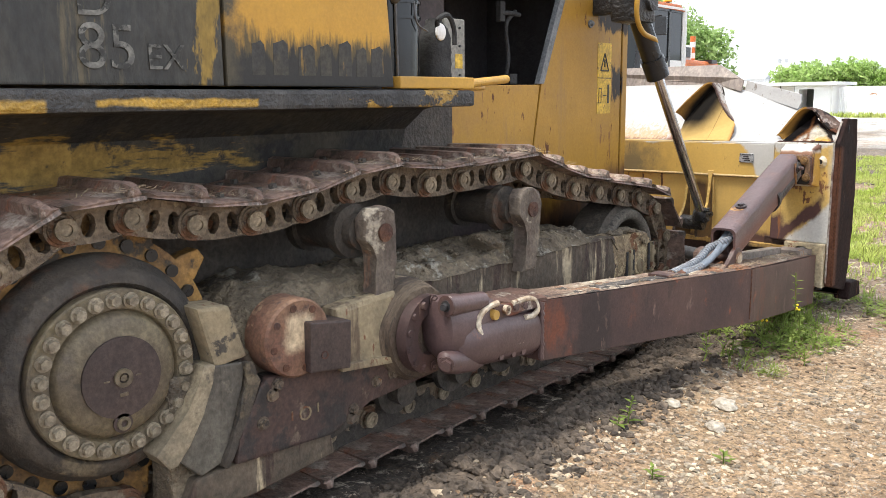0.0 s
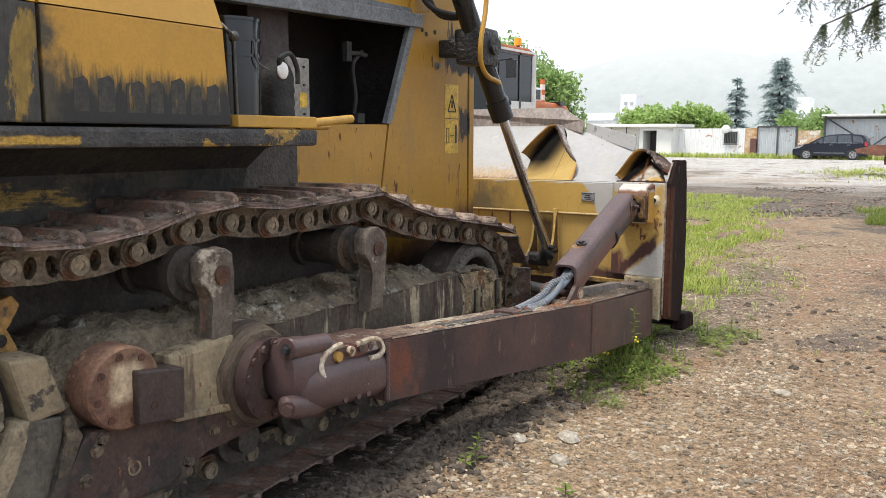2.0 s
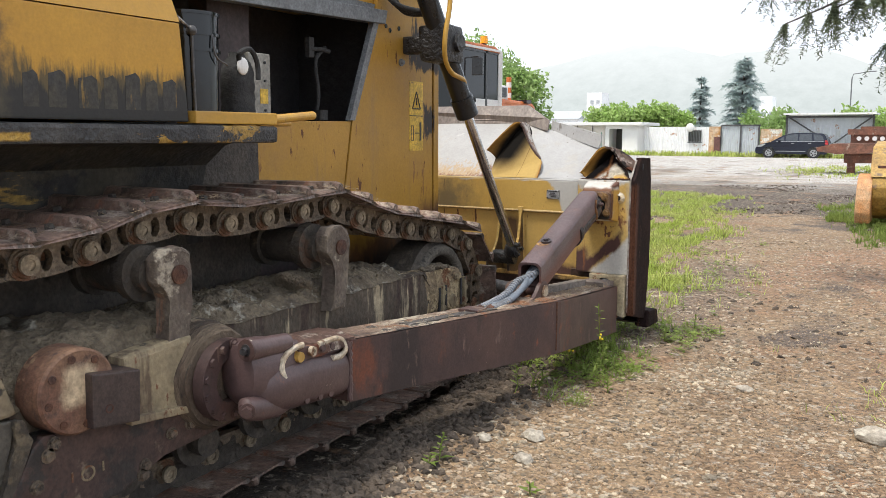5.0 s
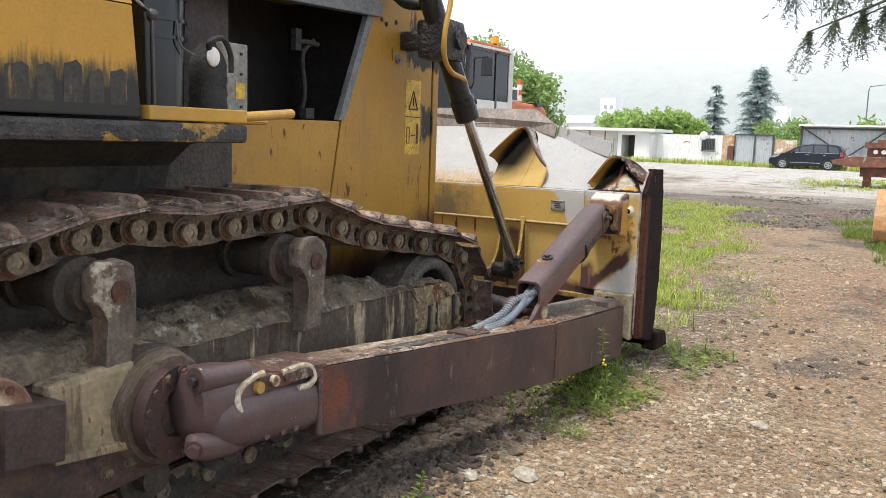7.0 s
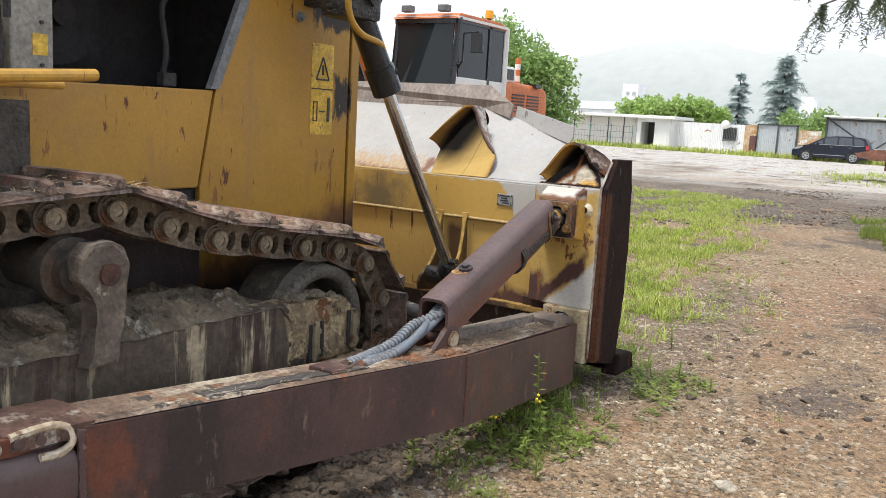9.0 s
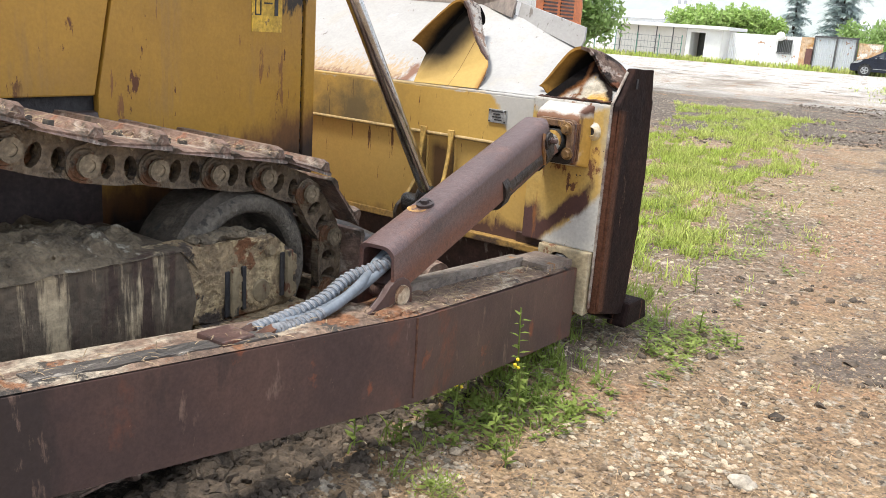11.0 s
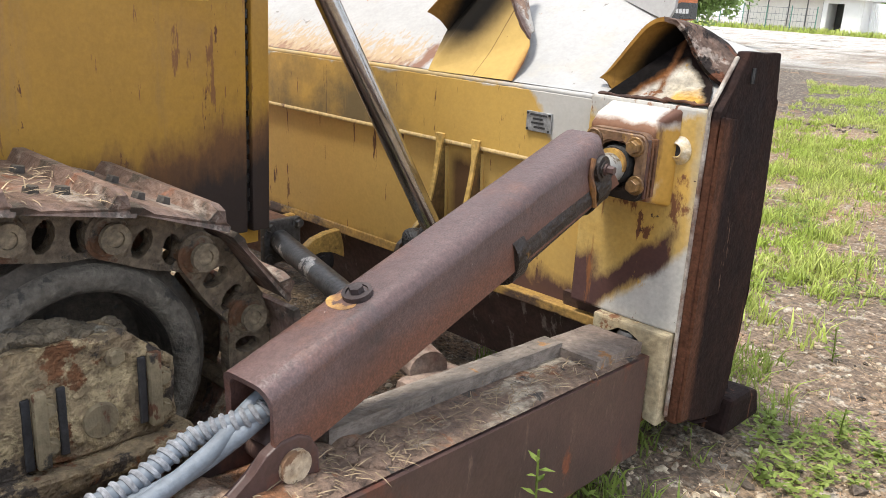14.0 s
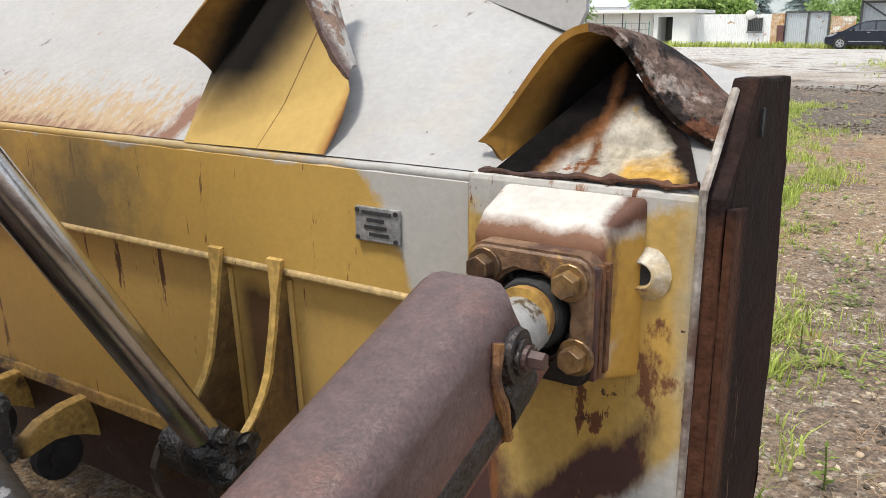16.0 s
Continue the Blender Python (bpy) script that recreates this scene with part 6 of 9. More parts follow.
bar_on_arm("end_cover", 4.99, 5.24, 0.12, 0.985, 0.034, surf("pale_cover", (0.20, 0.165, 0.14), (0.14, 0.105, 0.088), 6, 0.75, 0, 0.3, 60, patches=[((0.25, 0.12, 0.04), 7, 0.68, 0.06)]), "pale flat plate at the arm's end", 0.002)
bm = B()
box(bm, (-1.835, 3.445, -0.006), (-1.735, 3.545, 0.016), None, 0.004)
for v in bm.verts:
    v.co.z += on_arm(v.co.y).z + 0.006
part("cover_plate", bm, M_brown, arm)
bm = B()
tube(bm, [on_arm(4.03, -0.004, 0.0), on_arm(4.032, -0.006, -0.12), on_arm(4.03, -0.004, -0.25)], 0.004, 6)
part("weld_seam", bm, M_rust, arm)
# root casting with socket
M_cast = surf("purple_brown_casting", (0.098, 0.062, 0.060), (0.072, 0.045, 0.044), 5, 0.4, 0, 0.08, 90, grain=0.1, spec=0.5, patches=[((0.045, 0.03, 0.028), 4, 0.62, 0.14), ((0.17, 0.075, 0.045), 5, 0.68, 0.1), ((0.50, 0.45, 0.38), 8, 0.745, 0.02)])
M_cream = surf("cream_scraped_paint", (0.46, 0.40, 0.31), (0.34, 0.25, 0.16), 14, 0.6, 0, 0.15, 60, patches=[((0.16, 0.09, 0.05), 12, 0.66, 0.06)])


def hull(bm, secs, cx, squash=0.82, n=24):
    """A casting lofted through rounded sections (y, half size, middle height, squareness)."""
    loops = []
    for y, r, zc, sq in secs:
        loop = []
        for k in range(n):
            a = 2 * math.pi * k / n
            c, s = math.cos(a), math.sin(a)
            loop.append(bm.verts.new((cx + r * squash * math.copysign(abs(c) ** sq, c), y, zc + r * math.copysign(abs(s) ** sq, s))))
        loops.append(loop)
    for a, b in zip(loops, loops[1:]):
        for k in range(n):
            bm.faces.new((a[k], a[(k + 1) % n], b[(k + 1) % n], b[k]))
    bm.faces.new(loops[0][::-1])
    bm.faces.new(loops[-1])
    return bm


bm = B()
hull(bm, [(2.160, 0.06, 0.540, 0.9), (2.172, 0.098, 0.540, 0.85), (2.21, 0.122, 0.532, 0.8), (2.31, 0.130, 0.51, 0.7), (2.46, 0.122, 0.485, 0.6), (2.58, 0.114, 0.462, 0.5), (2.655, 0.110, 0.448, 0.42)], -1.972, 0.80)
root = part("arm_socket_casting", bm, M_cast, arm, "smooth brown socket casting at the arm's root", True)
bm = B()
hull(bm, [(2.19, 0.025, 0.478, 1.0), (2.20, 0.055, 0.478, 0.95), (2.225, 0.078, 0.476, 0.88), (2.28, 0.094, 0.474, 0.82), (2.36, 0.097, 0.470, 0.78), (2.50, 0.095, 0.458, 0.72), (2.60, 0.092, 0.448, 0.66), (2.645, 0.086, 0.444, 0.6)], -1.938, 0.95, 32)
part("socket_bulge", bm, M_cast, root, "", True)
bm = B()
cyl(bm, (-1.90, 2.148, 0.637), (-1.905, 2.345, 0.620), 0.037, 0.034, n=24)
lug = part("clamp_barrel", bm, M_cast, root, "", True)
bm = B()
ring(bm, (-1.90, 2.147, 0.637), (0, 1, -0.08), 0.021, 0.037, 0.004, 20)
part("barrel_rim", bm, M_brown, lug)
bm = B()
cyl(bm, (-1.90, 2.142, 0.637), (-1.90, 2.149, 0.637), 0.021, n=16)
hexbolt(bm, (-1.90, 2.142, 0.637), (0.3, -1, 0), 0.014, 0.016, False)
part("barrel_bolt", bm, M_bay, lug)
bm = B()
hull(bm, [(2.125, 0.022, 0.435, 1), (2.14, 0.040, 0.435, 0.9), (2.19, 0.044, 0.425, 0.85), (2.28, 0.040, 0.41, 0.8), (2.36, 0.02, 0.40, 0.9)], -1.905, 0.9, 16)
low_lug = part("clamp_lug", bm, M_cast, root, "", True)
bm = B()
hexbolt(bm, (-1.885, 2.130, 0.437), (0.6, -1, 0), 0.02, 0.02)
part("clamp_bolt", bm, M_brown, low_lug)
# pocket with a row of bolts, edged by scraped paint
for pts_, rad_ in (([(2.300, 0.498), (2.282, 0.530), (2.292, 0.570), (2.335, 0.598), (2.40, 0.606)], 0.011), ([(2.485, 0.588), (2.54, 0.590), (2.595, 0.588), (2.630, 0.570), (2.634, 0.538), (2.600, 0.520), (2.55, 0.522)], 0.011)):
    bm = B()
    tube(bm, bend([(-1.874 + 0.010 * (z < 0.56), y, z) for y, z in pts_], 6), rad_, 8)
    lump(bm, 0.002, 40)
    part("scraped_edge", bm, M_cream, root, "cream scraped edge", True)
bm = B()
prism(bm, [(2.36, 0.555), (2.38, 0.598), (2.61, 0.576), (2.615, 0.550), (2.50, 0.540)], "x", -1.91, -1.872, 0.004)
part("bolt_pocket", bm, M_brown, root, "dark pocket")
for y, z, r, mt in ((2.375, 0.566, 0.022, M_bladeyellow), (2.44, 0.574, 0.020, M_cream), (2.50, 0.572, 0.015, M_cast), (2.555, 0.566, 0.015, M_cast)):
    bm = B()
    cyl(bm, (-1.89, y, z), (-1.860, y, z), r, r * 0.82, n=18)
    if mt is M_cream:
        ring(bm, (-1.860, y, z), (1, 0, 0), 0.008, 0.018, 0.004, 16)
    part("clamp_bolt", bm, mt, root, "bolt with yellow paint" if mt is M_bladeyellow else "", True)
for y, z in ((2.40, 0.405), (2.475, 0.398), (2.535, 0.394)):
    bm = B()
    cyl(bm, (-1.90, y, z), (-1.856, y, z), 0.016, 0.013, n=16)
    part("clamp_bolt", bm, M_cast, root, "", True)
bm = B()
pts = [(-1.862, 2.657, 0.335 + 0.012 * k) for k in range(20)]
tube(bm, [(x + 0.003 * noise.noise(Vector((k * 2.3, 0, 0))), y + 0.004 * noise.noise(Vector((k * 1.7, 4, 0))), z) for k, (x, y, z) in enumerate(pts)], [0.010 + 0.002 * (k % 2) for k in range(20)], 8)
part("weld_seam", bm, M_cast, arm, "thick weld bead", True)
bm = B()
ring(bm, (-2.02, 2.17, 0.515), (1, 0.1, 0), 0.075, 0.142, 0.022, 40)
flg = part("socket_flange", bm, M_brown, dozer, "bolted socket flange", True)
bolts("flange_bolt", [(-1.997, 2.17 + 0.122 * math.cos(k * 0.483), 0.515 + 0.122 * math.sin(k * 0.483)) for k in range(13)], (1, 0.1, 0), 0.015, 0.014, M_brown, flg)
# folded plate over the joint
bm = B()
rows_ = []
for y in (2.40, 2.44, 2.50, 2.58, 2.66, 2.70):
    lift_ = 0.012 if y < 2.45 else 0.0
    rows_.append([bm.verts.new(p) for p in ((-1.862 - (0.03 if y < 2.45 else 0), y, 0.560 - 0.06 * (y - 2.4)), (-1.868 - (0.03 if y < 2.45 else 0), y, 0.592 + lift_ - 0.06 * (y - 2.4)), (-1.96, y, 0.610 + lift_ - 0.06 * (y - 2.4)), (-2.05, y, 0.605 - 0.06 * (y - 2.4)))])
for a, b in zip(rows_, rows_[1:]):
    for k in range(3):
        bm.faces.new((a[k], a[k + 1], b[k + 1], b[k]))
bmesh.ops.solidify(bm, geom=bm.faces[:], thickness=0.008)
part("root_plate", bm, surf("salmon_plate", (0.22, 0.13, 0.10), (0.15, 0.09, 0.072), 6, 0.65, 0, 0.2, 60, patches=[((0.48, 0.42, 0.35), 7, 0.62, 0.08)]), arm, "folded rusty plate dusted with pale dirt", True)
# arm front pin
bm = B()
cyl(bm, (-1.785, 5.285, 0.30), (-1.785, 5.285, 0.424), 0.032, n=24)
cyl(bm, (-1.785, 5.285, 0.424), (-1.785, 5.285, 0.432), 0.032, 0.026, n=24)
part("arm_pin", bm, M_greypipe, arm, "grey pivot pin", True)
bm = B()
box(bm, (-1.84, 5.20, 0.17), (-1.71, 5.34, 0.36), None, 0.02)
part("arm_tongue", bm, M_orange_rust, arm)

# brace above the arm: bent cover channel with the tilt ram inside
D0, D1 = Vector((-1.735, 3.995, 0.705)), Vector((-1.805, 4.985, 1.012))
dirv = (D1 - D0).normalized()
side = Vector((0, 0, 1)).cross(dirv).normalized() * -1
upv = side.cross(dirv).normalized()
if upv.z < 0:
    upv = -upv


def chan(s, w, u):
    return D0 + dirv * s + side * w + upv * u


LB = (D1 - D0).length
bm = B()
HW, DEP, TH = 0.062, 0.150, 0.012
RC = 0.032
outer = [(-HW, -DEP)] + [(-HW + RC - RC * math.cos(radians(a)), -RC + RC * math.sin(radians(a))) for a in (0, 22, 45, 68, 90)]
outer += [(-w, u) for w, u in outer[::-1]]
inner = [(w * (HW - TH) / HW, u - TH if u > -DEP else u) for w, u in outer]
prof = outer + inner[::-1]
n_o = len(outer)
rows_ = []
for s in (0.0, LB * 0.25, LB * 0.5, LB * 0.75, LB * 0.96, LB):
    rows_.append([bm.verts.new(chan(s + (-0.03 if s == 0 and abs(u) > 0.1 else 0) + (0.05 * (-u / DEP) - (0.030 * (abs(w) / HW) ** 5 if u > -0.05 else 0) if s == LB else 0), w, u)) for w, u in prof])
for a, b in zip(rows_, rows_[1:]):
    for k in range(len(prof)):
        bm.faces.new((a[k], a[(k + 1) % len(prof)], b[(k + 1) % len(prof)], b[k]))
for r in (rows_[0], rows_[-1]):
    for k in range(n_o - 1):
        bm.faces.new((r[k], r[k + 1], r[2 * n_o - 2 - k], r[2 * n_o - 1 - k]))
brace = part("tilt_brace", bm, M_brace, dozer, "purple-brown channel cover of the tilt brace", True)
bm = B()
cyl(bm, chan(0.10, 0, -0.095), chan(LB * 0.97, 0, -0.105), 0.052, n=24)
part("tilt_ram", bm, M_brown, brace, "", True)
bm = B()
cyl(bm, chan(LB * 0.62, 0, -0.125), chan(LB * 0.66, 0, -0.125), 0.075, n=24)
cyl(bm, chan(LB * 0.66, 0, -0.125), chan(LB * 0.98, 0, -0.122), 0.066, n=24)
cyl(bm, chan(LB * 0.94, 0, -0.122), chan(LB * 1.0, 0, -0.120), 0.072, n=24)
lump(bm, 0.005, 22)
part("ram_head", bm, surf("dark_ram_head", (0.018, 0.014, 0.013), (0.032, 0.022, 0.018), 6, 0.5, 0.1, 0.6, 50, patches=[((0.22, 0.11, 0.025), 7, 0.70, 0.05)]), brace, "", True)
bm = B()
cyl(bm, chan(LB * 0.95, 0, -0.105), (-1.825, 5.21, 0.908), 0.039, n=24)
rod_ = part("ram_rod", bm, surf("pale_rod", (0.42, 0.42, 0.41), (0.33, 0.33, 0.32), 9, 0.35, 0.3, 0.05, 90, grain=0.1, patches=[((0.10, 0.07, 0.04), 8, 0.68, 0.05)]), brace, "worn pale grey ram rod", True)
bm = B()
ra, rb = chan(LB * 1.02, 0, -0.10), Vector((-1.825, 5.21, 0.908))
cyl(bm, ra.lerp(rb, 0.56), ra.lerp(rb, 0.66), 0.0410, n=24)
part("rod_band", bm, surf("stained_band", (0.44, 0.27, 0.06), (0.22, 0.11, 0.04), 14, 0.6, 0, 0.1, 80), rod_, "rust-stained yellow band", True)
bm = B()
cyl(bm, ra.lerp(rb, 0.66), ra.lerp(rb, 0.78), 0.044, 0.049, n=24)
cyl(bm, ra.lerp(rb, 0.78), rb, 0.049, 0.052, n=24)
lump(bm, 0.004, 30)
part("rod_boot", bm, M_rubber, rod_, "dusty dark boot round the rod", True)
bm = B()
cyl(bm, (-1.823, 5.185, 0.906), (-1.825, 5.26, 0.91), 0.056, n=20)
part("ram_seal", bm, M_blackgrease, brace, "", True)
for sgn in (1, -1):
    bm = B()
    e = chan(LB - 0.035, HW * sgn, -0.070)
    cyl(bm, e - side * 0.01 * sgn, e + side * 0.010 * sgn, 0.034, 0.030, n=24)
    cyl(bm, e + side * 0.008 * sgn, e + side * 0.015 * sgn, 0.020, n=20)
    lump(bm, 0.002, 40)
    b2 = part("brace_boss", bm, bpy.data.materials["dark_ram_head"], brace, "", True)
    bm = B()
    hexbolt(bm, e + side * 0.014 * sgn, side * sgn, 0.0105, 0.018)
    part("boss_bolt", bm, M_brown, b2)
    bm = B()
    pts_ = [chan(LB - 0.066, (HW + 0.003) * sgn, -0.030), chan(LB - 0.082, (HW + 0.003) * sgn, -0.062), chan(LB - 0.080, (HW + 0.003) * sgn, -0.10), chan(LB - 0.074, (HW + 0.003) * sgn, -0.150)]
    tube(bm, bend(pts_, 5), 0.0075, 8)
    lump(bm, 0.003, 35)
    part("end_collar", bm, surf("peeling_collar", (0.26, 0.12, 0.03), (0.09, 0.04, 0.022), 16, 0.65, 0, 0.3, 70) if sgn == 1 else bpy.data.materials["peeling_collar"], brace, "rusty orange collar at the end of the channel", True)
for k in range(6):
    bm = B()
    q_ = chan(LB * 1.0, 0.058 * math.cos(k * 1.047 + 0.3), -0.120 + 0.058 * math.sin(k * 1.047 + 0.3))
    hexbolt(bm, q_, dirv, 0.011, 0.016)
    part("head_bolt", bm, M_blackgrease, brace)
bm = B()
p = chan(0.265, 0.0, 0.0)
ring(bm, p + upv * 0.004, upv, 0.021, 0.028, 0.006, 24)
cyl(bm, p, p + upv * 0.005, 0.022, n=20)
hexbolt(bm, p + upv * 0.004, upv, 0.0145, 0.012)
part("grease_bolt", bm, surf("dark_bolt", (0.035, 0.028, 0.03), (0.06, 0.045, 0.045), 12, 0.45, 0.3, 0.1), brace)
bm = B()
bmesh.ops.create_circle(bm, cap_ends=True, segments=18, radius=0.033, matrix=Matrix.Translation(chan(0.235, -0.012, 0.0008)) @ upv.to_track_quat("Z", "Y").to_matrix().to_4x4() @ Matrix.Diagonal((1, 0.7, 1, 1)))
part("worn_patch", bm, surf("bared_yellow_paint", (0.38, 0.22, 0.06), (0.19, 0.09, 0.04), 26, 0.6, 0, 0.05, patches=[((0.085, 0.045, 0.038), 22, 0.52, 0.06)]), brace)
# bracket that carries the brace on the arm
for sgn in (-1, 1):
    bm = B()
    x = -1.735 + 0.052 * sgn
    prism(bm, [(3.86, 0.505), (3.885, 0.522), (3.935, 0.538), (3.97, 0.562), (3.995, 0.592), (4.025, 0.608), (4.06, 0.608), (4.085, 0.594), (4.10, 0.567), (4.105, 0.495)], "x", x - 0.011, x + 0.011, 0.004)
    br = part("brace_bracket", bm, M_brown, arm, "gusseted bracket of the brace")
    if sgn > 0:
        bm = B()
        cyl(bm, (x, 4.048, 0.557), (x + 0.02, 4.048, 0.557), 0.03, n=20)
        part("bracket_pin", bm, M_cream, br, "cream round pin")
bm = B()
cyl(bm, (-1.80, 4.048, 0.557), (-1.67, 4.048, 0.557), 0.027, n=20)
cyl(bm, (-1.735, 4.048, 0.557), chan(0.12, 0, -0.095), 0.042, n=18)
part("brace_eye", bm, M_brown, brace, "", True)
bm = B()
for k in range(26):
    m = Matrix.Translation(on_arm(4.12 + random.Random(k).uniform(-0.3, 0.12), random.Random(k + 50).uniform(0.2, 0.75), 0.008)) @ Matrix.Diagonal((0.03, 0.035, 0.014, 1))
    bmesh.ops.create_icosphere(bm, subdivisions=2, radius=1, matrix=m)
lump(bm, 0.012, 22)
tagged(part("dirt_crust", bm, M_brown_top, arm, "", True), kind="stuff")
# hoses from the arm into the brace
M_hoseblue = surf("blue_grey_hose", (0.15, 0.175, 0.21), (0.11, 0.13, 0.155), 12, 0.6, 0, 0.1, 90, grain=0.1)
for k, (xo, dz, wrap) in enumerate(((-1.775, 0.012, 1.0), (-1.735, 0.0, 0.35), (-1.80, 0.03, 0.0))):
    path = bend([(-1.775, 3.66, 0.535), (-1.765, 3.76, 0.537), (-1.745, 3.88, 0.565), (-1.725, 3.97, 0.61), (-1.714, 4.05, 0.655), (-1.714, 4.14, 0.69)], 22) if k == 2 else bend([(xo - 0.02, 3.58 + 0.03 * k, 0.535), (xo - 0.015, 3.70, 0.532 + dz), (xo, 3.82, 0.555 + dz), (xo + 0.005, 3.93, 0.60 + dz), (-1.742 + (k - 1) * -0.028, 4.02, 0.650), (-1.742 + (k - 1) * -0.028, 4.14, 0.70)], 22)
    bm = B()
    tube(bm, path, 0.0150, 12)
    hose = part("brace_hose", bm, M_hoseblue, arm, "blue-grey hydraulic hose", True)
    if wrap:
        m = int(len(path) * wrap)
        bm = B()
        coil = []
        for i in range(m * 6):
            u = i / 6
            p = path[int(u)].lerp(path[min(int(u) + 1, len(path) - 1)], u % 1)
            d = (path[min(int(u) + 1, len(path) - 1)] - path[max(int(u) - 1, 0)]).normalized()
            e1 = d.cross(Vector((1, 0, 0.2))).normalized()
            e2 = d.cross(e1)
            ang = u * 2 * math.pi / 3.2
            coil.append(p + 0.0150 * (math.cos(ang) * e1 + math.sin(ang) * e2))
        tube(bm, coil, 0.0050, 6)
        part("spiral_wrap", bm, M_hose, hose, "dusty grey spiral wrap", True)
    if k == 2:
        continue
    bm = B()
    cyl(bm, path[0] + Vector((0, -0.045, -0.012)), path[0] + Vector((0, 0.012, 0)), 0.021, n=6)
    part("hose_fitting", bm, M_rust, hose)
# cross brace between blade and arm
M_bladebracket = surf("stained_lug_yellow", (0.50, 0.32, 0.09), (0.44, 0.28, 0.085), 5, 0.55, 0, 0.06, 70, patches=[((0.15, 0.08, 0.03), 7, 0.66, 0.08)], zones=[((0.07, 0.04, 0.02), [(0, -1, 0, 5.185)], 8, 0.02, 0.02, Z1, 0.7)])
bm = B()
cyl(bm, (-3.12, 5.05, 0.42), (-2.10, 4.755, 0.40), 0.04, n=22)
xb = part("cross_brace", bm, M_greypipe, dozer, "grey worn cross brace", True)
bm = B()
box(bm, (-3.36, 5.01, 0.355), (-3.115, 5.15, 0.475), None, 0.018)
xblock = part("brace_block", bm, surf("orange_rust_block", (0.20, 0.10, 0.06), (0.15, 0.075, 0.048), 6, 0.7, 0, 0.15, 60, patches=[((0.28, 0.15, 0.07), 6, 0.62, 0.08), ((0.09, 0.05, 0.04), 7, 0.64, 0.06)]), xb, "rusty bolted end block")
bm = B()
box(bm, (-3.113, 4.975, 0.335), (-3.085, 5.135, 0.495), None, 0.008)
flange = part("flange", bm, M_greypipe, xblock, "grey bolted flange")
for dy in (-0.06, 0.06):
    for dz in (-0.06, 0.06):
        bm = B()
        hexbolt(bm, (-3.084, 5.055 + dy, 0.415 + dz), (1, 0, 0), 0.016, 0.018)
        part("flange_bolt", bm, M_greypipe, xblock)
bm = B()
cyl(bm, (-2.22, 4.79, 0.40), (-2.02, 4.73, 0.39), 0.055, n=18)
box(bm, (-2.06, 4.64, 0.31), (-1.94, 4.84, 0.385), None, 0.03)
lump(bm, 0.008, 14)
part("brace_foot", bm, surf("peeling_foot", (0.30, 0.235, 0.19), (0.13, 0.07, 0.05), 7, 0.7, 0, 0.2, 60), xb)
for x in (-3.42, -3.135):
    bm = B()
    prism(bm, [(5.345, 0.408), (5.27, 0.402), (5.21, 0.388), (5.17, 0.362), (5.150, 0.335), (5.155, 0.318), (5.175, 0.315), (5.20, 0.330), (5.24, 0.338), (5.29, 0.33), (5.36, 0.29)], "x", x, x + 0.035, 0.005)
    lug_ = part("brace_lug", bm, M_bladebracket, blade, "curved yellow lug of the cross brace")
    bm = B()
    cyl(bm, (x + 0.002, 5.25, 0.285), (x + 0.030, 5.25, 0.285), 0.060, n=20)
    cyl(bm, (x + 0.030, 5.25, 0.285), (x + 0.042, 5.25, 0.285), 0.032, n=16)
    part("lug_pin", bm, M_bay, lug_)

# ---- loose items in the engine bay ----
M_pail = surf("gloss_black_paint", (0.006, 0.008, 0.009), (0.01, 0.012, 0.013), 5, 0.16, 0, 0.02, 80, spec=0.5)
pail = thing("pail", (-2.52, 2.53, 1.42), "black steel pail standing on the step plate", "pail")
bm = B()
cyl(bm, (-2.52, 2.505, 1.42), (-2.52, 2.505, 1.80), 0.118, 0.126, n=36)
body_ = part("body", bm, M_pail, pail, "", True)
for z in (1.66, 1.72, 1.797):
    bm = B()
    ring(bm, (-2.52, 2.505, z), (0, 0, 1), 0.120, 0.131, 0.006, 36)
    part("rim", bm, M_pail, pail, "", True)
bm = B()
tube(bm, bend([(-2.392, 2.52, 1.72), (-2.386, 2.53, 1.64), (-2.395, 2.60, 1.61)]), 0.004, 6)
part("wire_handle", bm, M_greypipe, pail)
jug = thing("plastic_jug", (-2.52, 2.78, 1.42), "dark plastic jug with a ribbed body beside a pail", "jug")
bm = B()
secs = []
for z, w, d in ((1.42, 0.065, 0.055), (1.44, 0.068, 0.058), (1.47, 0.064, 0.054), (1.49, 0.068, 0.058), (1.52, 0.064, 0.054), (1.54, 0.068, 0.058), (1.57, 0.064, 0.054), (1.60, 0.064, 0.056), (1.64, 0.05, 0.045), (1.665, 0.028, 0.028), (1.68, 0.026, 0.026)):
    secs.append([bm.verts.new((-2.52 + d * math.copysign(abs(math.cos(a)) ** 0.6, math.cos(a)), 2.78 + w * math.copysign(abs(math.sin(a)) ** 0.6, math.sin(a)), z)) for a in [2 * math.pi * k / 20 for k in range(20)]])
for a, b in zip(secs, secs[1:]):
    for k in range(20):
        bm.faces.new((a[k], a[(k + 1) % 20], b[(k + 1) % 20], b[k]))
bm.faces.new(secs[0][::-1])
bm.faces.new(secs[-1])
part("body", bm, M_rubber, jug, "", True)
bm = B()
tube(bm, bend([(-2.47, 2.74, 1.645), (-2.455, 2.73, 1.67), (-2.455, 2.79, 1.69), (-2.465, 2.84, 1.64), (-2.465, 2.845, 1.57)]), 0.011, 8)
part("handle", bm, M_rubber, jug, "", True)
bm = B()
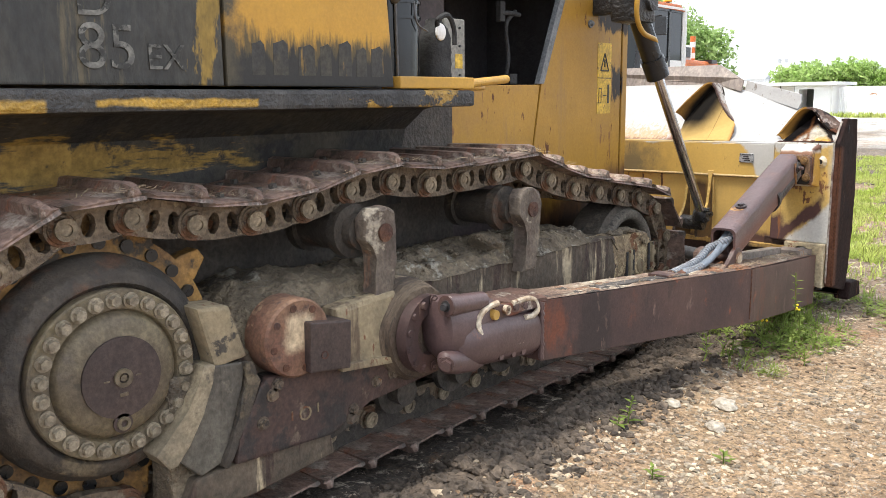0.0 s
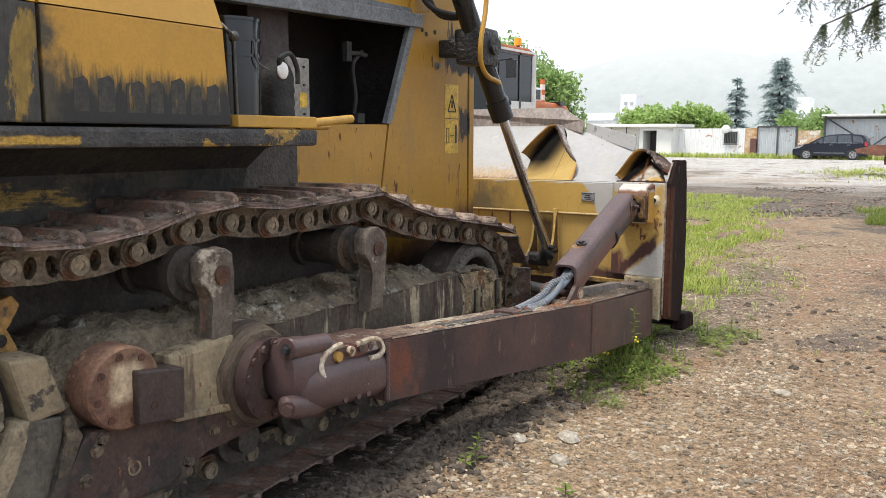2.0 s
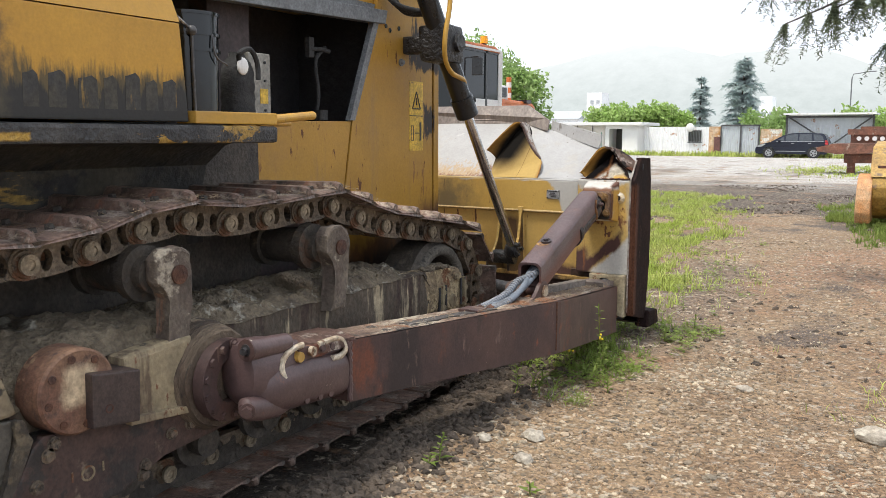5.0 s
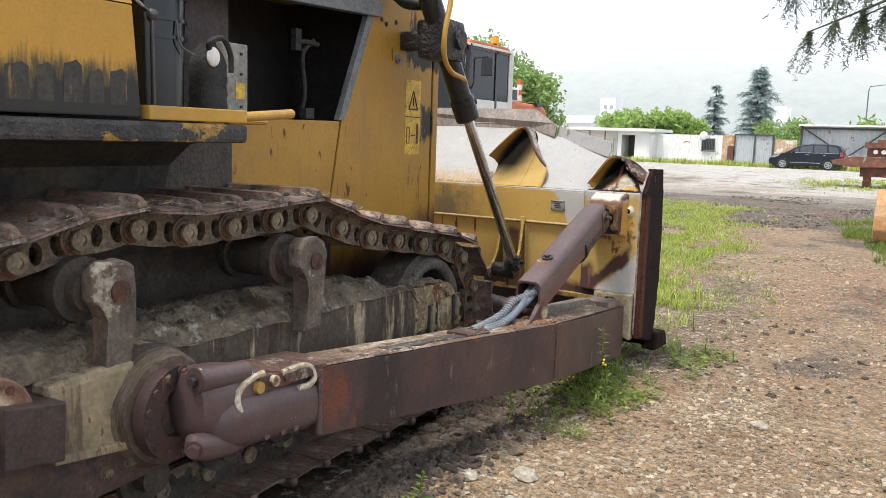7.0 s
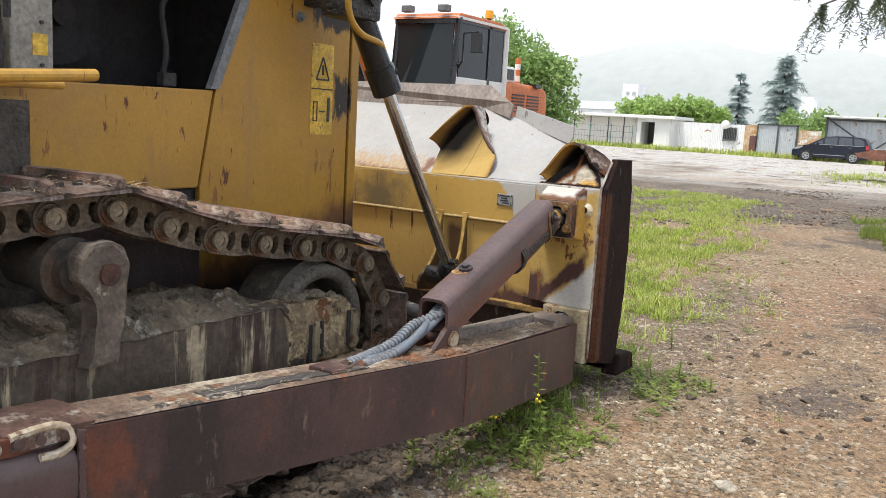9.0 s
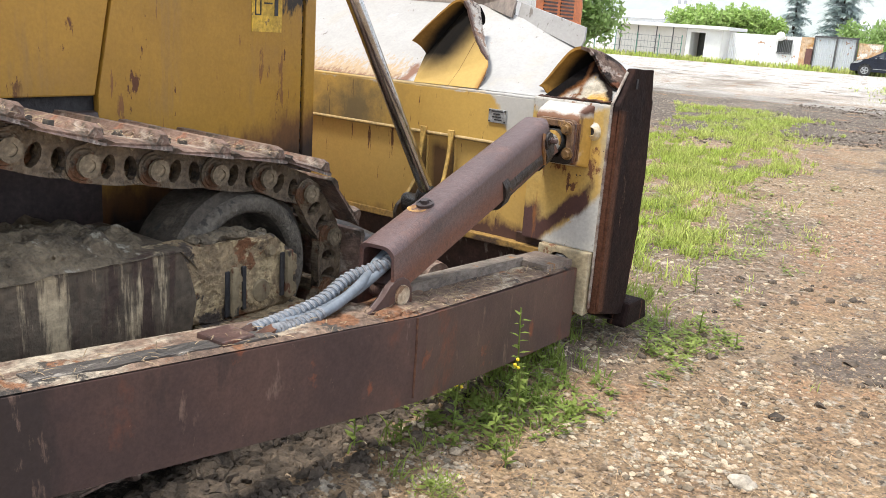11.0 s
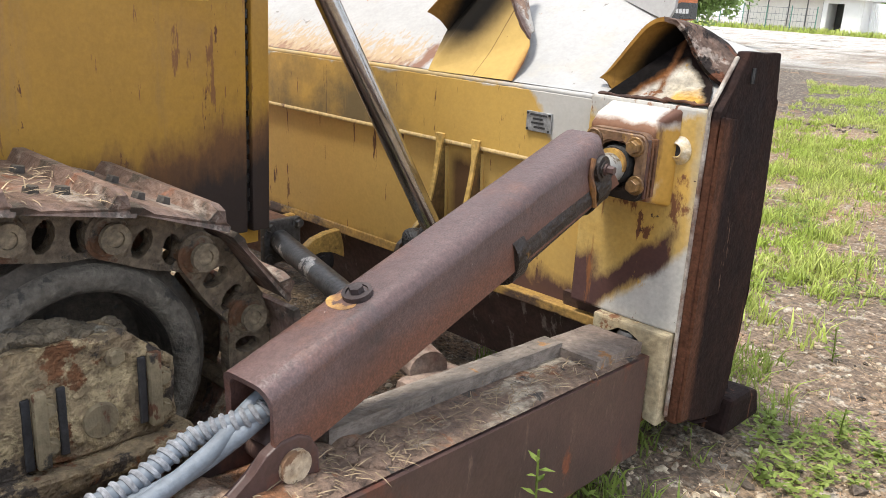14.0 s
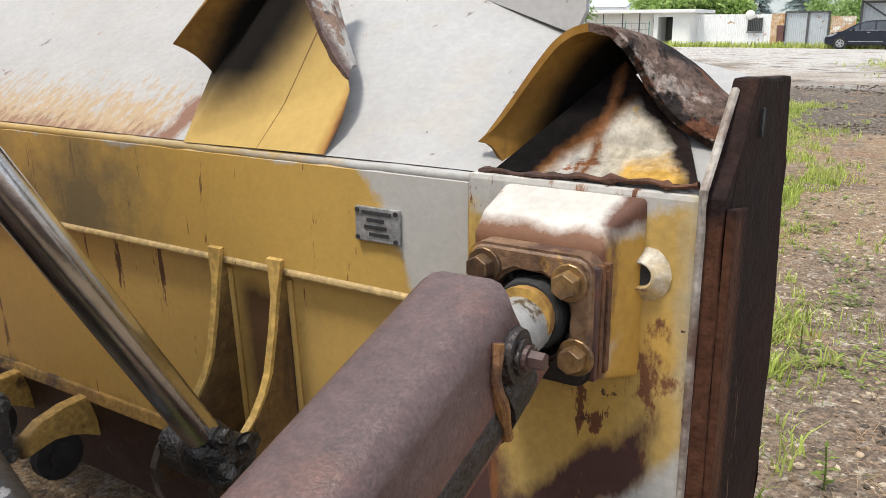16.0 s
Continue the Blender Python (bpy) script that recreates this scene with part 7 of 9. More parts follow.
bmesh.ops.create_uvsphere(bm, u_segments=12, v_segments=8, radius=0.03, matrix=Matrix.Translation((-2.465, 2.755, 1.62)) @ Matrix.Diagonal((0.5, 1, 1.2, 1)))
part("wrapper", bm, M_offwhite, jug, "crumpled pale film")
ctl = thing("control_box", (-2.62, 3.00, 1.42), "grey metal box with a yellow sticker in the engine bay", "box")
bm = B()
box(bm, (-2.72, 2.93, 1.42), (-2.60, 3.07, 1.70), None, 0.006)
part("case", bm, M_box, ctl)
bm = B()
box(bm, (-2.60, 3.00, 1.48), (-2.598, 3.05, 1.545))
part("sticker", bm, M_decal, ctl)
for z in (1.66, 1.58, 1.45):
    bm = B()
    cyl(bm, (-2.60, 3.03, z), (-2.593, 3.03, z), 0.006, n=8)
    part("screw", bm, M_black, ctl)

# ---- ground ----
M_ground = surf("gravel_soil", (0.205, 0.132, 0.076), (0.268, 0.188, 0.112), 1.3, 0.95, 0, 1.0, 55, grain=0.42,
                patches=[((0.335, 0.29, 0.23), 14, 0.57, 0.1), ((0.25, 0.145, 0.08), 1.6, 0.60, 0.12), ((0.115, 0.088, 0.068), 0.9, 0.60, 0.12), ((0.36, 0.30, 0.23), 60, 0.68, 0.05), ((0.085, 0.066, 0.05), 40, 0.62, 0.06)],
                zones_first=True,
                # Darker band beside the track; then the blade end's shade painted on.
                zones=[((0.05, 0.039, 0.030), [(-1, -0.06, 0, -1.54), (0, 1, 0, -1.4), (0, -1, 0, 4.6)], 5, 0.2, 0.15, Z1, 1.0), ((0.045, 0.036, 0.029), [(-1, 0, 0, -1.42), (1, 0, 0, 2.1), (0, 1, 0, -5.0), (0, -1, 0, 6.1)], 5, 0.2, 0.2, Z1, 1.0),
                       ((0.17, 0.122, 0.086), [(0, 1, 0, -4.9), (0, -1, 0, 9.5), (1, 0, 0, 2.6), (-1, 0, 0, -1.0)], 1.4, 1.2, 0.5, (1, 0.8, 1), 1.0), ((0.26, 0.155, 0.092), [(0, 1, 0, -7.6), (0, -1, 0, 11.5), (1, 0, 0, 1.5)], 0.8, 2.6, 0.6, (1, 0.7, 1), 1.0),
                       ((0.085, 0.064, 0.048), [(0, 1, 0, -14.5), (0, -1, 0, 27)], 0.55, 4.5, 1.0, (1, 0.5, 1), 1.0),
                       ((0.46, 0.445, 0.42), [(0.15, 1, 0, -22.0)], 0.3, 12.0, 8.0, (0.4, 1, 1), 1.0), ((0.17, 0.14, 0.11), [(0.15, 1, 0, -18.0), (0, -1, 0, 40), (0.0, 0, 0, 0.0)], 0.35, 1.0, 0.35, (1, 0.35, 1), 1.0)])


def spread(lo, hi, d, far):
    """Even steps from lo to hi and ever wider ones out to far."""
    mid = list(np.arange(lo, hi, d))
    out, s, v = [], d, hi
    while v < far:
        out.append(v)
        s *= 1.16
        v += s
    left, s, v = [], d, lo
    while v > -far:
        s *= 1.16
        v -= s
        left.append(v)
    return left[::-1] + mid + out + [far]


def ground_at(x, y):
    h = 0.018 * noise.noise(Vector((x * 0.9, y * 0.9, 0))) + 0.008 * noise.noise(Vector((x * 5, y * 5, 1)))
    h += 0.004 * noise.noise(Vector((x * 16, y * 16, 2)))
    if 1.2 < y < 6.0 and -2.9 < x < -1.0:
        k = min(1, (y - 1.2) / 0.6) * min(1, (6.0 - y) / 0.8)
        w = 0.05 * noise.noise(Vector((y * 2.5, 0, 5)))
        e = x + 1.96 + 0.12 * max(0, y - 2.9) + w * 0.5 + 0.02 * noise.noise(Vector((y * 9, 3, 5)))
        h -= 0.060 * k * max(0, min(1, 0.5 - e / 0.05)) * max(0, min(1, (x + 2.5) / 0.15)) * (1 + 0.5 * noise.noise(Vector((y * 3, 1, 2))))
        h += 0.030 * k * math.exp(-(((e - 0.06) / 0.09) ** 2)) * (1 + noise.noise(Vector((x * 8, y * 8, 4)))) * (y > 2.2)
        h += 0.02 * k * noise.noise(Vector((x * 14, y * 14, 8))) * math.exp(-(((x + 1.95) / 0.2) ** 2))
        h += 0.022 * k * math.exp(-(((x + 1.74 + w) / 0.14) ** 2)) * (1 + noise.noise(Vector((x * 9, y * 9, 7))))
        if x < -2.05:
            h += 0.012 * k
    if 8 < y < 24 and -7 < x < 3:
        h += 0.02 * noise.noise(Vector((x * 3, y * 2.2, 9))) * min(1, (y - 8) / 2)
    return h


gx, gy = spread(-2.9, 1.4, 0.032, 2500), spread(0.6, 9.0, 0.038, 2500)
verts = [(x, y, ground_at(x, y) if abs(x) < 40 and abs(y) < 80 else 0.0) for y in gy for x in gx]
nx_ = len(gx)
faces = [(j * nx_ + i, j * nx_ + i + 1, (j + 1) * nx_ + i + 1, (j + 1) * nx_ + i) for j in range(len(gy) - 1) for i in range(nx_ - 1)]
me = bpy.data.meshes.new("ground")
me.from_pydata(verts, [], faces)
for p in me.polygons:
    p.use_smooth = True
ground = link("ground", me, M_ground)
tagged(ground, "gravel yard of reddish soil with loose stones and dark ruts", "ground", kind="structure")

# ---- loose stones ----
rs = np.random.RandomState(3)
ICO = []
phi = (1 + 5 ** 0.5) / 2
for a in (-1, 1):
    for b in (-phi, phi):
        ICO += [(a, b, 0), (0, a, b), (b, 0, a)]
ICO = np.array(ICO) / np.linalg.norm((1, phi))
bm = B()
iv = [bm.verts.new(v) for v in ICO]
bmesh.ops.convex_hull(bm, input=iv)
ICO = np.array([v.co for v in bm.verts])
bm.verts.index_update()
ICOF = np.array([[v.index for v in f.verts] for f in bm.faces])
bm.free()


def scatter(name, xs, ys, sizes, material, label, category, flat=0.6, sink=0.25, jag=0.3):
    n = len(xs)
    zs = np.array([ground_at(x, y) for x, y in zip(xs, ys)])
    shape = ICO[None] * (1 + jag * (rs.rand(n, 12, 1) - 0.5) * 2) * (sizes[:, None, None] * np.stack([0.7 + 0.6 * rs.rand(n), 0.7 + 0.6 * rs.rand(n), flat * (0.7 + 0.6 * rs.rand(n))], -1)[:, None])
    ang = rs.rand(n) * 6.283
    c, s = np.cos(ang)[:, None], np.sin(ang)[:, None]
    px = shape[..., 0] * c - shape[..., 1] * s + xs[:, None]
    py = shape[..., 0] * s + shape[..., 1] * c + ys[:, None]
    pz = shape[..., 2] + (zs + sizes * flat * (0.5 - sink))[:, None]
    v = np.stack([px, py, pz], -1).reshape(-1, 3)
    f = (ICOF[None] + 12 * np.arange(n)[:, None, None]).reshape(-1, 3)
    me = bpy.data.meshes.new(name)
    me.from_pydata(v.tolist(), [], f.tolist())
    ob = link(name, me, material)
    return tagged(ob, label, category, kind="stuff")


def free(x, y):
    return ~((x < -2.1) & (y < 4.4))


n = 125000
ys = 0.7 + 11.5 * rs.rand(n) ** 1.25
xs = -2.1 + 4.6 * rs.rand(n) - 0.12 * ys * rs.rand(n)
clus = np.array([noise.noise(Vector((x * 1.6, y * 1.2, 3))) for x, y in zip(xs, ys)])
keep = free(xs, ys) & (clus > rs.rand(n) * 0.9 - 0.62) & ((xs + 0.12 * clus > -1.74) | (rs.rand(n) < 0.12) | (ys > 6)) & ((ys < 5.2 + 2 * clus) | (rs.rand(n) < 0.36))
xs, ys = np.concatenate([xs[keep], -3.3 + 1.3 * rs.rand(2600)]), np.concatenate([ys[keep], 4.15 + 1.0 * rs.rand(2600)])
sizes = 0.003 + 0.0125 * rs.rand(len(xs)) ** 2.6
M_stone = surf("grey_gravel_stone", (0.36, 0.305, 0.225), (0.20, 0.140, 0.090), 5, 0.9, 0, 0.3, 120, islands=True, vary=0.6, grain=0.2)
scatter("gravel", xs, ys, sizes, M_stone, "loose grey and brown gravel stones on soil", "gravel")
n = 220
ys = 1.0 + 9 * rs.rand(n)
xs = -1.9 + 3.4 * rs.rand(n)
k = free(xs, ys)
xs, ys = xs[k], ys[k]
scatter("pebbles", xs, ys, 0.014 + 0.02 * rs.rand(len(xs)) ** 2, M_stone, "larger pale stones lying on gravel", "stones", 0.55)
n = 7800
ys = 1.5 + 3.3 * rs.rand(n)
xs = -1.87 + 0.12 * rs.randn(n) - 0.08 * np.clip(ys - 2.9, 0, 9)
k = (free(xs, ys) | (ys > 3.2)) & (xs < -1.5)
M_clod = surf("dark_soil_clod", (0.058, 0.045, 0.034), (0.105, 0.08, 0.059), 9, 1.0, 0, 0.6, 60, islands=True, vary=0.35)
scatter("soil_clods", xs[k], ys[k], 0.006 + 0.022 * rs.rand(k.sum()) ** 2.5, M_clod, "dark crumbled soil along the furrow beside the track", "soil", 0.7, 0.3, 0.4)
n = 9000
ys = 5.2 + 20 * rs.rand(n) ** 0.9
xs = -5.2 + 5.4 * rs.rand(n)
dk = np.array([noise.noise(Vector((x * 0.7, y * 0.4, 21))) for x, y in zip(xs, ys)])
k = (dk > 0.05) & ((ys > 13.5) | (xs > -1.6) & (ys < 7.5))
scatter("rut_clods", xs[k], ys[k], 0.008 + 0.022 * rs.rand(k.sum()) ** 3, M_clod, "dark clods in the churned ruts", "soil", 0.6, 0.3, 0.4)
# single stones that stand out
for x, y, r in ((-1.45, 3.45, 0.045), (-0.14, 4.23, 0.07), (-1.38, 3.2, 0.035), (-1.62, 3.3, 0.03), (-0.79, 4.70, 0.035)):
    bm = B()
    bmesh.ops.create_icosphere(bm, subdivisions=3, radius=1.0)
    for v in bm.verts:
        v.co *= 1 + 0.35 * noise.noise(v.co * 1.6 + Vector((x, y, 0)))
        v.co = Vector((v.co.x * r * 1.2, v.co.y * r, v.co.z * r * 0.62)) + Vector((x, y, ground_at(x, y) + r * 0.3))
    st = part("stone", bm, surf("pale_stone", (0.42, 0.38, 0.31), (0.33, 0.29, 0.235), 12, 0.85, 0, 0.4, 60) if x == -1.45 else bpy.data.materials["pale_stone"], None, "", True)
    tagged(st, "pale rounded stone lying on gravel", "stone", "stones on the yard")

# dry straw lying on the track shoes and on the arm
v, f = [], []
sr = random.Random(31)
for i in range(1900):
    if i < 1450:
        q = sr.randrange(0, len(top) - 1)
        k = sr.random()
        p = Vector((-2.14 - 0.3 * sr.random() ** 1.5, top[q][0] + (top[q + 1][0] - top[q][0]) * k, top[q][1] + (top[q + 1][1] - top[q][1]) * k + 0.084 + 0.012 * sr.random()))
    else:
        p = on_arm(sr.uniform(3.85, 5.15) if sr.random() < 0.8 else sr.uniform(2.7, 3.8), sr.uniform(0.05, 0.55), 0.014 + 0.008 * sr.random())
    a = sr.uniform(0, 6.283)
    ln = sr.uniform(0.015, 0.05)
    d = Vector((math.cos(a), math.sin(a), sr.uniform(-0.15, 0.2))) * ln
    w = Vector((-math.sin(a), math.cos(a), 0.3)) * 0.0011
    j = len(v)
    v += [tuple(p - w), tuple(p + d * 0.6 - w + Vector((0, 0, 0.003))), tuple(p + d), tuple(p + d * 0.6 + w + Vector((0, 0, 0.003))), tuple(p + w)]
    f.append((j, j + 1, j + 2, j + 3, j + 4))
me = bpy.data.meshes.new("dry_straw")
me.from_pydata(v, [], f)
tagged(link("dry_straw", me, surf("straw", (0.30, 0.23, 0.145), (0.20, 0.145, 0.09), 3, 0.9, 0, 0, islands=True, vary=0.35)), "dry straw caught on track shoes and arm", "straw", kind="stuff")

# pine needles and twigs
n = 16000
ys = 1.2 + 7.5 * rs.rand(n)
xs = -1.6 + 3.2 * rs.rand(n)
ang = rs.rand(n) * 3.1416
ln = 0.015 + 0.03 * rs.rand(n)
zs = np.array([ground_at(x, y) for x, y in zip(xs, ys)]) + 0.006
dx, dy = np.cos(ang) * ln, np.sin(ang) * ln
wx, wy = -np.sin(ang) * 0.0007, np.cos(ang) * 0.0007
z2 = zs + 0.006 * rs.rand(n)
v = np.stack([np.stack([xs - dx - wx, ys - dy - wy, zs], -1), np.stack([xs - dx + wx, ys - dy + wy, zs], -1), np.stack([xs + dx + wx, ys + dy + wy, z2], -1), np.stack([xs + dx - wx, ys + dy - wy, z2], -1)], 1).reshape(-1, 3)
me = bpy.data.meshes.new("pine_litter")
me.from_pydata(v.tolist(), [], np.arange(4 * n).reshape(-1, 4).tolist())
tagged(link("pine_litter", me, surf("dry_needle", (0.30, 0.17, 0.085), (0.38, 0.27, 0.16), 3, 0.9, 0, 0, islands=True, vary=0.35)), "dry brown pine needles on gravel", "litter", kind="stuff")

# ---- grass ----


def foliage(name, base, second, vary=0.35, thin=0.35):
    m = surf(name, base, second, 1.2, 0.6, 0, 0, islands=True, vary=vary, grain=0.08, spec=0.25)
    t = m.node_tree
    p = t.nodes["Principled BSDF"]
    tr = t.nodes.new("ShaderNodeBsdfTranslucent")
    mx = t.nodes.new("ShaderNodeMixShader")
    mx.inputs[0].default_value = thin
    src = p.inputs["Base Color"].links[0].from_socket
    t.links.new(src, tr.inputs[0])
    t.links.new(p.outputs[0], mx.inputs[1])
    t.links.new(tr.outputs[0], mx.inputs[2])
    t.links.new(mx.outputs[0], t.nodes["Material Output"].inputs[0])
    return m


M_grass = foliage("meadow_grass", (0.38, 0.47, 0.10), (0.50, 0.53, 0.18), 0.5, 0.5)
M_weed = foliage("weed_leaf", (0.165, 0.235, 0.05), (0.27, 0.33, 0.085), 0.3, 0.45)
M_leaf = foliage("tree_leaf", (0.25, 0.37, 0.12), (0.34, 0.46, 0.18), 0.35, 0.45)
# Hedge and conifer tones are lightened: distance haze is put into the colour.
M_hedge = foliage("hedge_leaf", (0.30, 0.44, 0.12), (0.40, 0.52, 0.19), 0.35, 0.45)
M_needle = foliage("hazed_needle", (0.42, 0.50, 0.49), (0.50, 0.57, 0.56), 0.2, 0.55)
M_bark = surf("grey_bark", (0.11, 0.085, 0.065), (0.07, 0.055, 0.045), 8, 0.95, 0, 0.8, 40, stretch=(1, 1, 0.3))


def blades(name, xs, ys, heights, material, label, lean=0.5, width=0.004, zs=None):
    n = len(xs)
    if zs is None:
        zs = np.array([ground_at(x, y) for x, y in zip(xs, ys)]) - 0.005
    a = rs.rand(n) * 6.283
    b = rs.rand(n) * 6.283
    l = lean * heights * rs.rand(n)
    w = width * (0.6 + 0.8 * rs.rand(n))
    ox, oy = np.cos(b) * w, np.sin(b) * w
    tx, ty = np.cos(a) * l, np.sin(a) * l
    def row(k, kw, kz):
        return (np.stack([xs + tx * k - ox * kw, ys + ty * k - oy * kw, zs + heights * kz], -1), np.stack([xs + tx * k + ox * kw, ys + ty * k + oy * kw, zs + heights * kz], -1))
    p = [*row(0, 1, 0), *row(0.35, 0.9, 0.6), *row(1, 0.12, 0.95)]
    v = np.stack(p, 1).reshape(-1, 3)
    i = 6 * np.arange(n)[:, None]
    f = np.concatenate([i + np.array([[0, 1, 3, 2]]), i + np.array([[2, 3, 5, 4]])]).tolist()
    me = bpy.data.meshes.new(name)
    me.from_pydata(v.tolist(), [], f)
    ob = link(name, me, material)
    return tagged(ob, label, "grass", kind="stuff")


# verge beyond the blade


def tufts(name, n, fx, fy, bias, heights, material, label, lean, width, seed, fine_=2.4):
    """Blades gathered in clumps of several sizes: dense in the middle of a clump, single blades at its edge."""
    ys = fy(rs.rand(n))
    xs = fx(ys, rs.rand(n))
    q = np.array([noise.noise(Vector((x * 0.8, y * 0.55, seed))) + 0.7 * noise.noise(Vector((x * fine_, y * fine_ * 0.8, seed + 3))) + 0.55 * noise.noise(Vector((x * fine_ * 4, y * fine_ * 3.4, seed + 9))) for x, y in zip(xs, ys)])
    k = (q - bias(xs, ys)) * 2.2 > rs.rand(n)
    h = heights(rs.rand(k.sum())) * np.clip(0.75 + 0.7 * q[k], 0.4, 1.6)
    return blades(name, xs[k], ys[k], h, material, label, lean, width)


def meadow(name, n, y0, y1, x0, x1, inside, heights, material, label, lean, width, seed):
    """A closed stand of grass, dense well inside its outline and ragged towards it; inside(x, y) is the depth in metres."""
    ys = y0 + (y1 - y0) * rs.rand(n)
    xs = x0(ys) + (x1(ys) - x0(ys)) * rs.rand(n)
    q = np.array([0.75 * noise.noise(Vector((x * 1.3, y * 0.7, seed))) + 0.62 * noise.noise(Vector((x * 3.6, y * 2.6, seed + 3))) + 0.80 * noise.noise(Vector((x * 10, y * 7, seed + 9))) for x, y in zip(xs, ys)])
    k = np.clip(inside(xs, ys), -1, 0.22) + q > 0.55 * rs.rand(n)
    h = heights(rs.rand(k.sum())) * np.clip(0.55 + 0.9 * q[k], 0.25, 1.9)
    return blades(name, xs[k], ys[k], h, material, label, lean, width)


def edge_of(table):
    return lambda y: np.interp(y, [p[0] for p in table], [p[1] for p in table])


VERGE = edge_of([(5.8, -1.75), (6.8, -1.95), (8.1, -1.85), (9.0, -2.15), (10, -2.2), (11.8, -2.45), (15.4, -2.9), (18, -3.3), (20.5, -4.0)])
MARGIN = edge_of([(6.5, 0.0), (7.2, -0.12), (9.7, -0.35), (12, -0.95), (14, -1.4), (17.5, -2.1), (19, -2.0)])
meadow("grass_verge", 190000, 5.9, 20.5, lambda y: VERGE(y) - 1.2 - 0.13 * (y - 6), lambda y: VERGE(y) + 0.35, lambda x, y: (VERGE(y) - x) * 0.9 - 0.24 - 0.35 * np.clip(7.6 - y, 0, 1.5) - 0.5 * np.clip(y - 19, 0, 2) - 1.1 * np.exp(-((x + 5.1) / 0.7) ** 2 - ((y - 15.2) / 1.5) ** 2),
       lambda u: 0.018 + 0.085 * u ** 2.0, M_grass, "bright green grass growing thickly beyond the blade", 0.9, 0.0040, 2.0)
meadow("grass_margin", 130000, 6.5, 19.0, MARGIN, lambda y: MARGIN(y) + 2.4, lambda x, y: (x - MARGIN(y)) * 0.9 - 0.25 - 0.5 * np.clip(y - 17.5, 0, 2),
       lambda u: 0.03 + 0.14 * u ** 1.7, M_weed, "tall green grass along the edge of the yard", 0.9, 0.0045, 12.0)
meadow("grass_by_chassis", 26000, 28, 44, lambda y: -6.5 + 0 * y, lambda y: -0.5 + 0 * y, lambda x, y: 0.30 - 0.22 * abs(x + 3.2) - 0.10 * abs(y - 37) + 0.15,
       lambda u: 0.04 + 0.10 * u ** 2, M_grass, "low grass round the rusty chassis", 0.9, 0.012, 21.0)
tufts("grass_by_arm", 46000, lambda y, u: -2.75 + 1.5 * u + 0.10 * (y - 4.5), lambda u: 3.9 + 3.0 * u, lambda x, y: 0.57 - 0.36 * (y > 5.9) - 0.28 * np.exp(-((y - 4.65) / 0.45) ** 2 - ((x + 1.75) / 0.35) ** 2) - 0.35 * np.exp(-((y - 5.2) / 0.6) ** 2 - ((x + 2.4) / 0.25) ** 2),
      lambda u: 0.015 + 0.10 * u ** 2.6, M_weed, "thin weeds and grass under the push arm", 1.1, 0.0028, 31.0, 3.5)
tufts("grass_tufts", 30000, lambda y, u: -1.75 + 2.8 * u - 0.08 * y, lambda u: 2.2 + 8 * u, lambda x, y: 0.62 - 0.25 * (y > 6) * (x < -1.2),
      lambda u: 0.012 + 0.05 * u ** 2, M_grass, "small green tufts between stones", 1.1, 0.0024, 47.0, 3.0)
# low leafy plants
n = 3200
ys = np.concatenate([4.0 + 2.6 * rs.rand(n // 2), 6.4 + 5 * rs.rand(n - n // 2)])
xs = np.where(ys < 6.6, -2.35 + 1.0 * rs.rand(n) + 0.12 * (ys - 4.5), -2.7 + 1.6 * rs.rand(n) - 0.15 * (ys - 6.6))
q = np.array([noise.noise(Vector((x * 2.0, y * 1.8, 61))) + 0.5 * noise.noise(Vector((x * 7, y * 7, 5))) for x, y in zip(xs, ys)])
k = (q > 0.22 - 0.66 * np.exp(-((ys - 4.65) / 0.5) ** 2 - ((xs + 1.65) / 0.35) ** 2)) & free(xs, ys)
xs, ys = xs[k], ys[k]
v, f = [], []
lr = random.Random(77)
for x, y in zip(xs, ys):
    z = ground_at(x, y)
    top_ = lr.uniform(0.01, 0.075)
    for j in range(lr.randint(4, 8)):
        a = lr.uniform(0, 6.283)
        s_ = lr.uniform(0.009, 0.021)
        d = Vector((math.cos(a), math.sin(a), lr.uniform(-0.2, 0.5)))
        w = Vector((-math.sin(a), math.cos(a), lr.uniform(-0.3, 0.3))) * s_ * 0.42
        p = Vector((x + lr.uniform(-0.015, 0.015), y + lr.uniform(-0.015, 0.015), z + top_ * lr.random()))
        j0 = len(v)
        v += [tuple(p), tuple(p + d * s_ * 0.8 + w), tuple(p + d * s_ * 2), tuple(p + d * s_ * 0.8 - w)]
        f.append((j0, j0 + 1, j0 + 2, j0 + 3))
me = bpy.data.meshes.new("low_weeds")
me.from_pydata(v, [], f)
tagged(link("low_weeds", me, M_weed), "low leafy weeds spreading over soil and gravel", "weeds", kind="stuff")
n = 6000
ys = 57.6 + 2.0 * rs.rand(n)
xs = -30 + 27 * rs.rand(n)
blades("grass_by_wall", xs, ys, 0.1 + 0.35 * rs.rand(n) ** 2, M_grass, "tall grass along the foot of the wall", 0.5, 0.03, np.zeros(n))


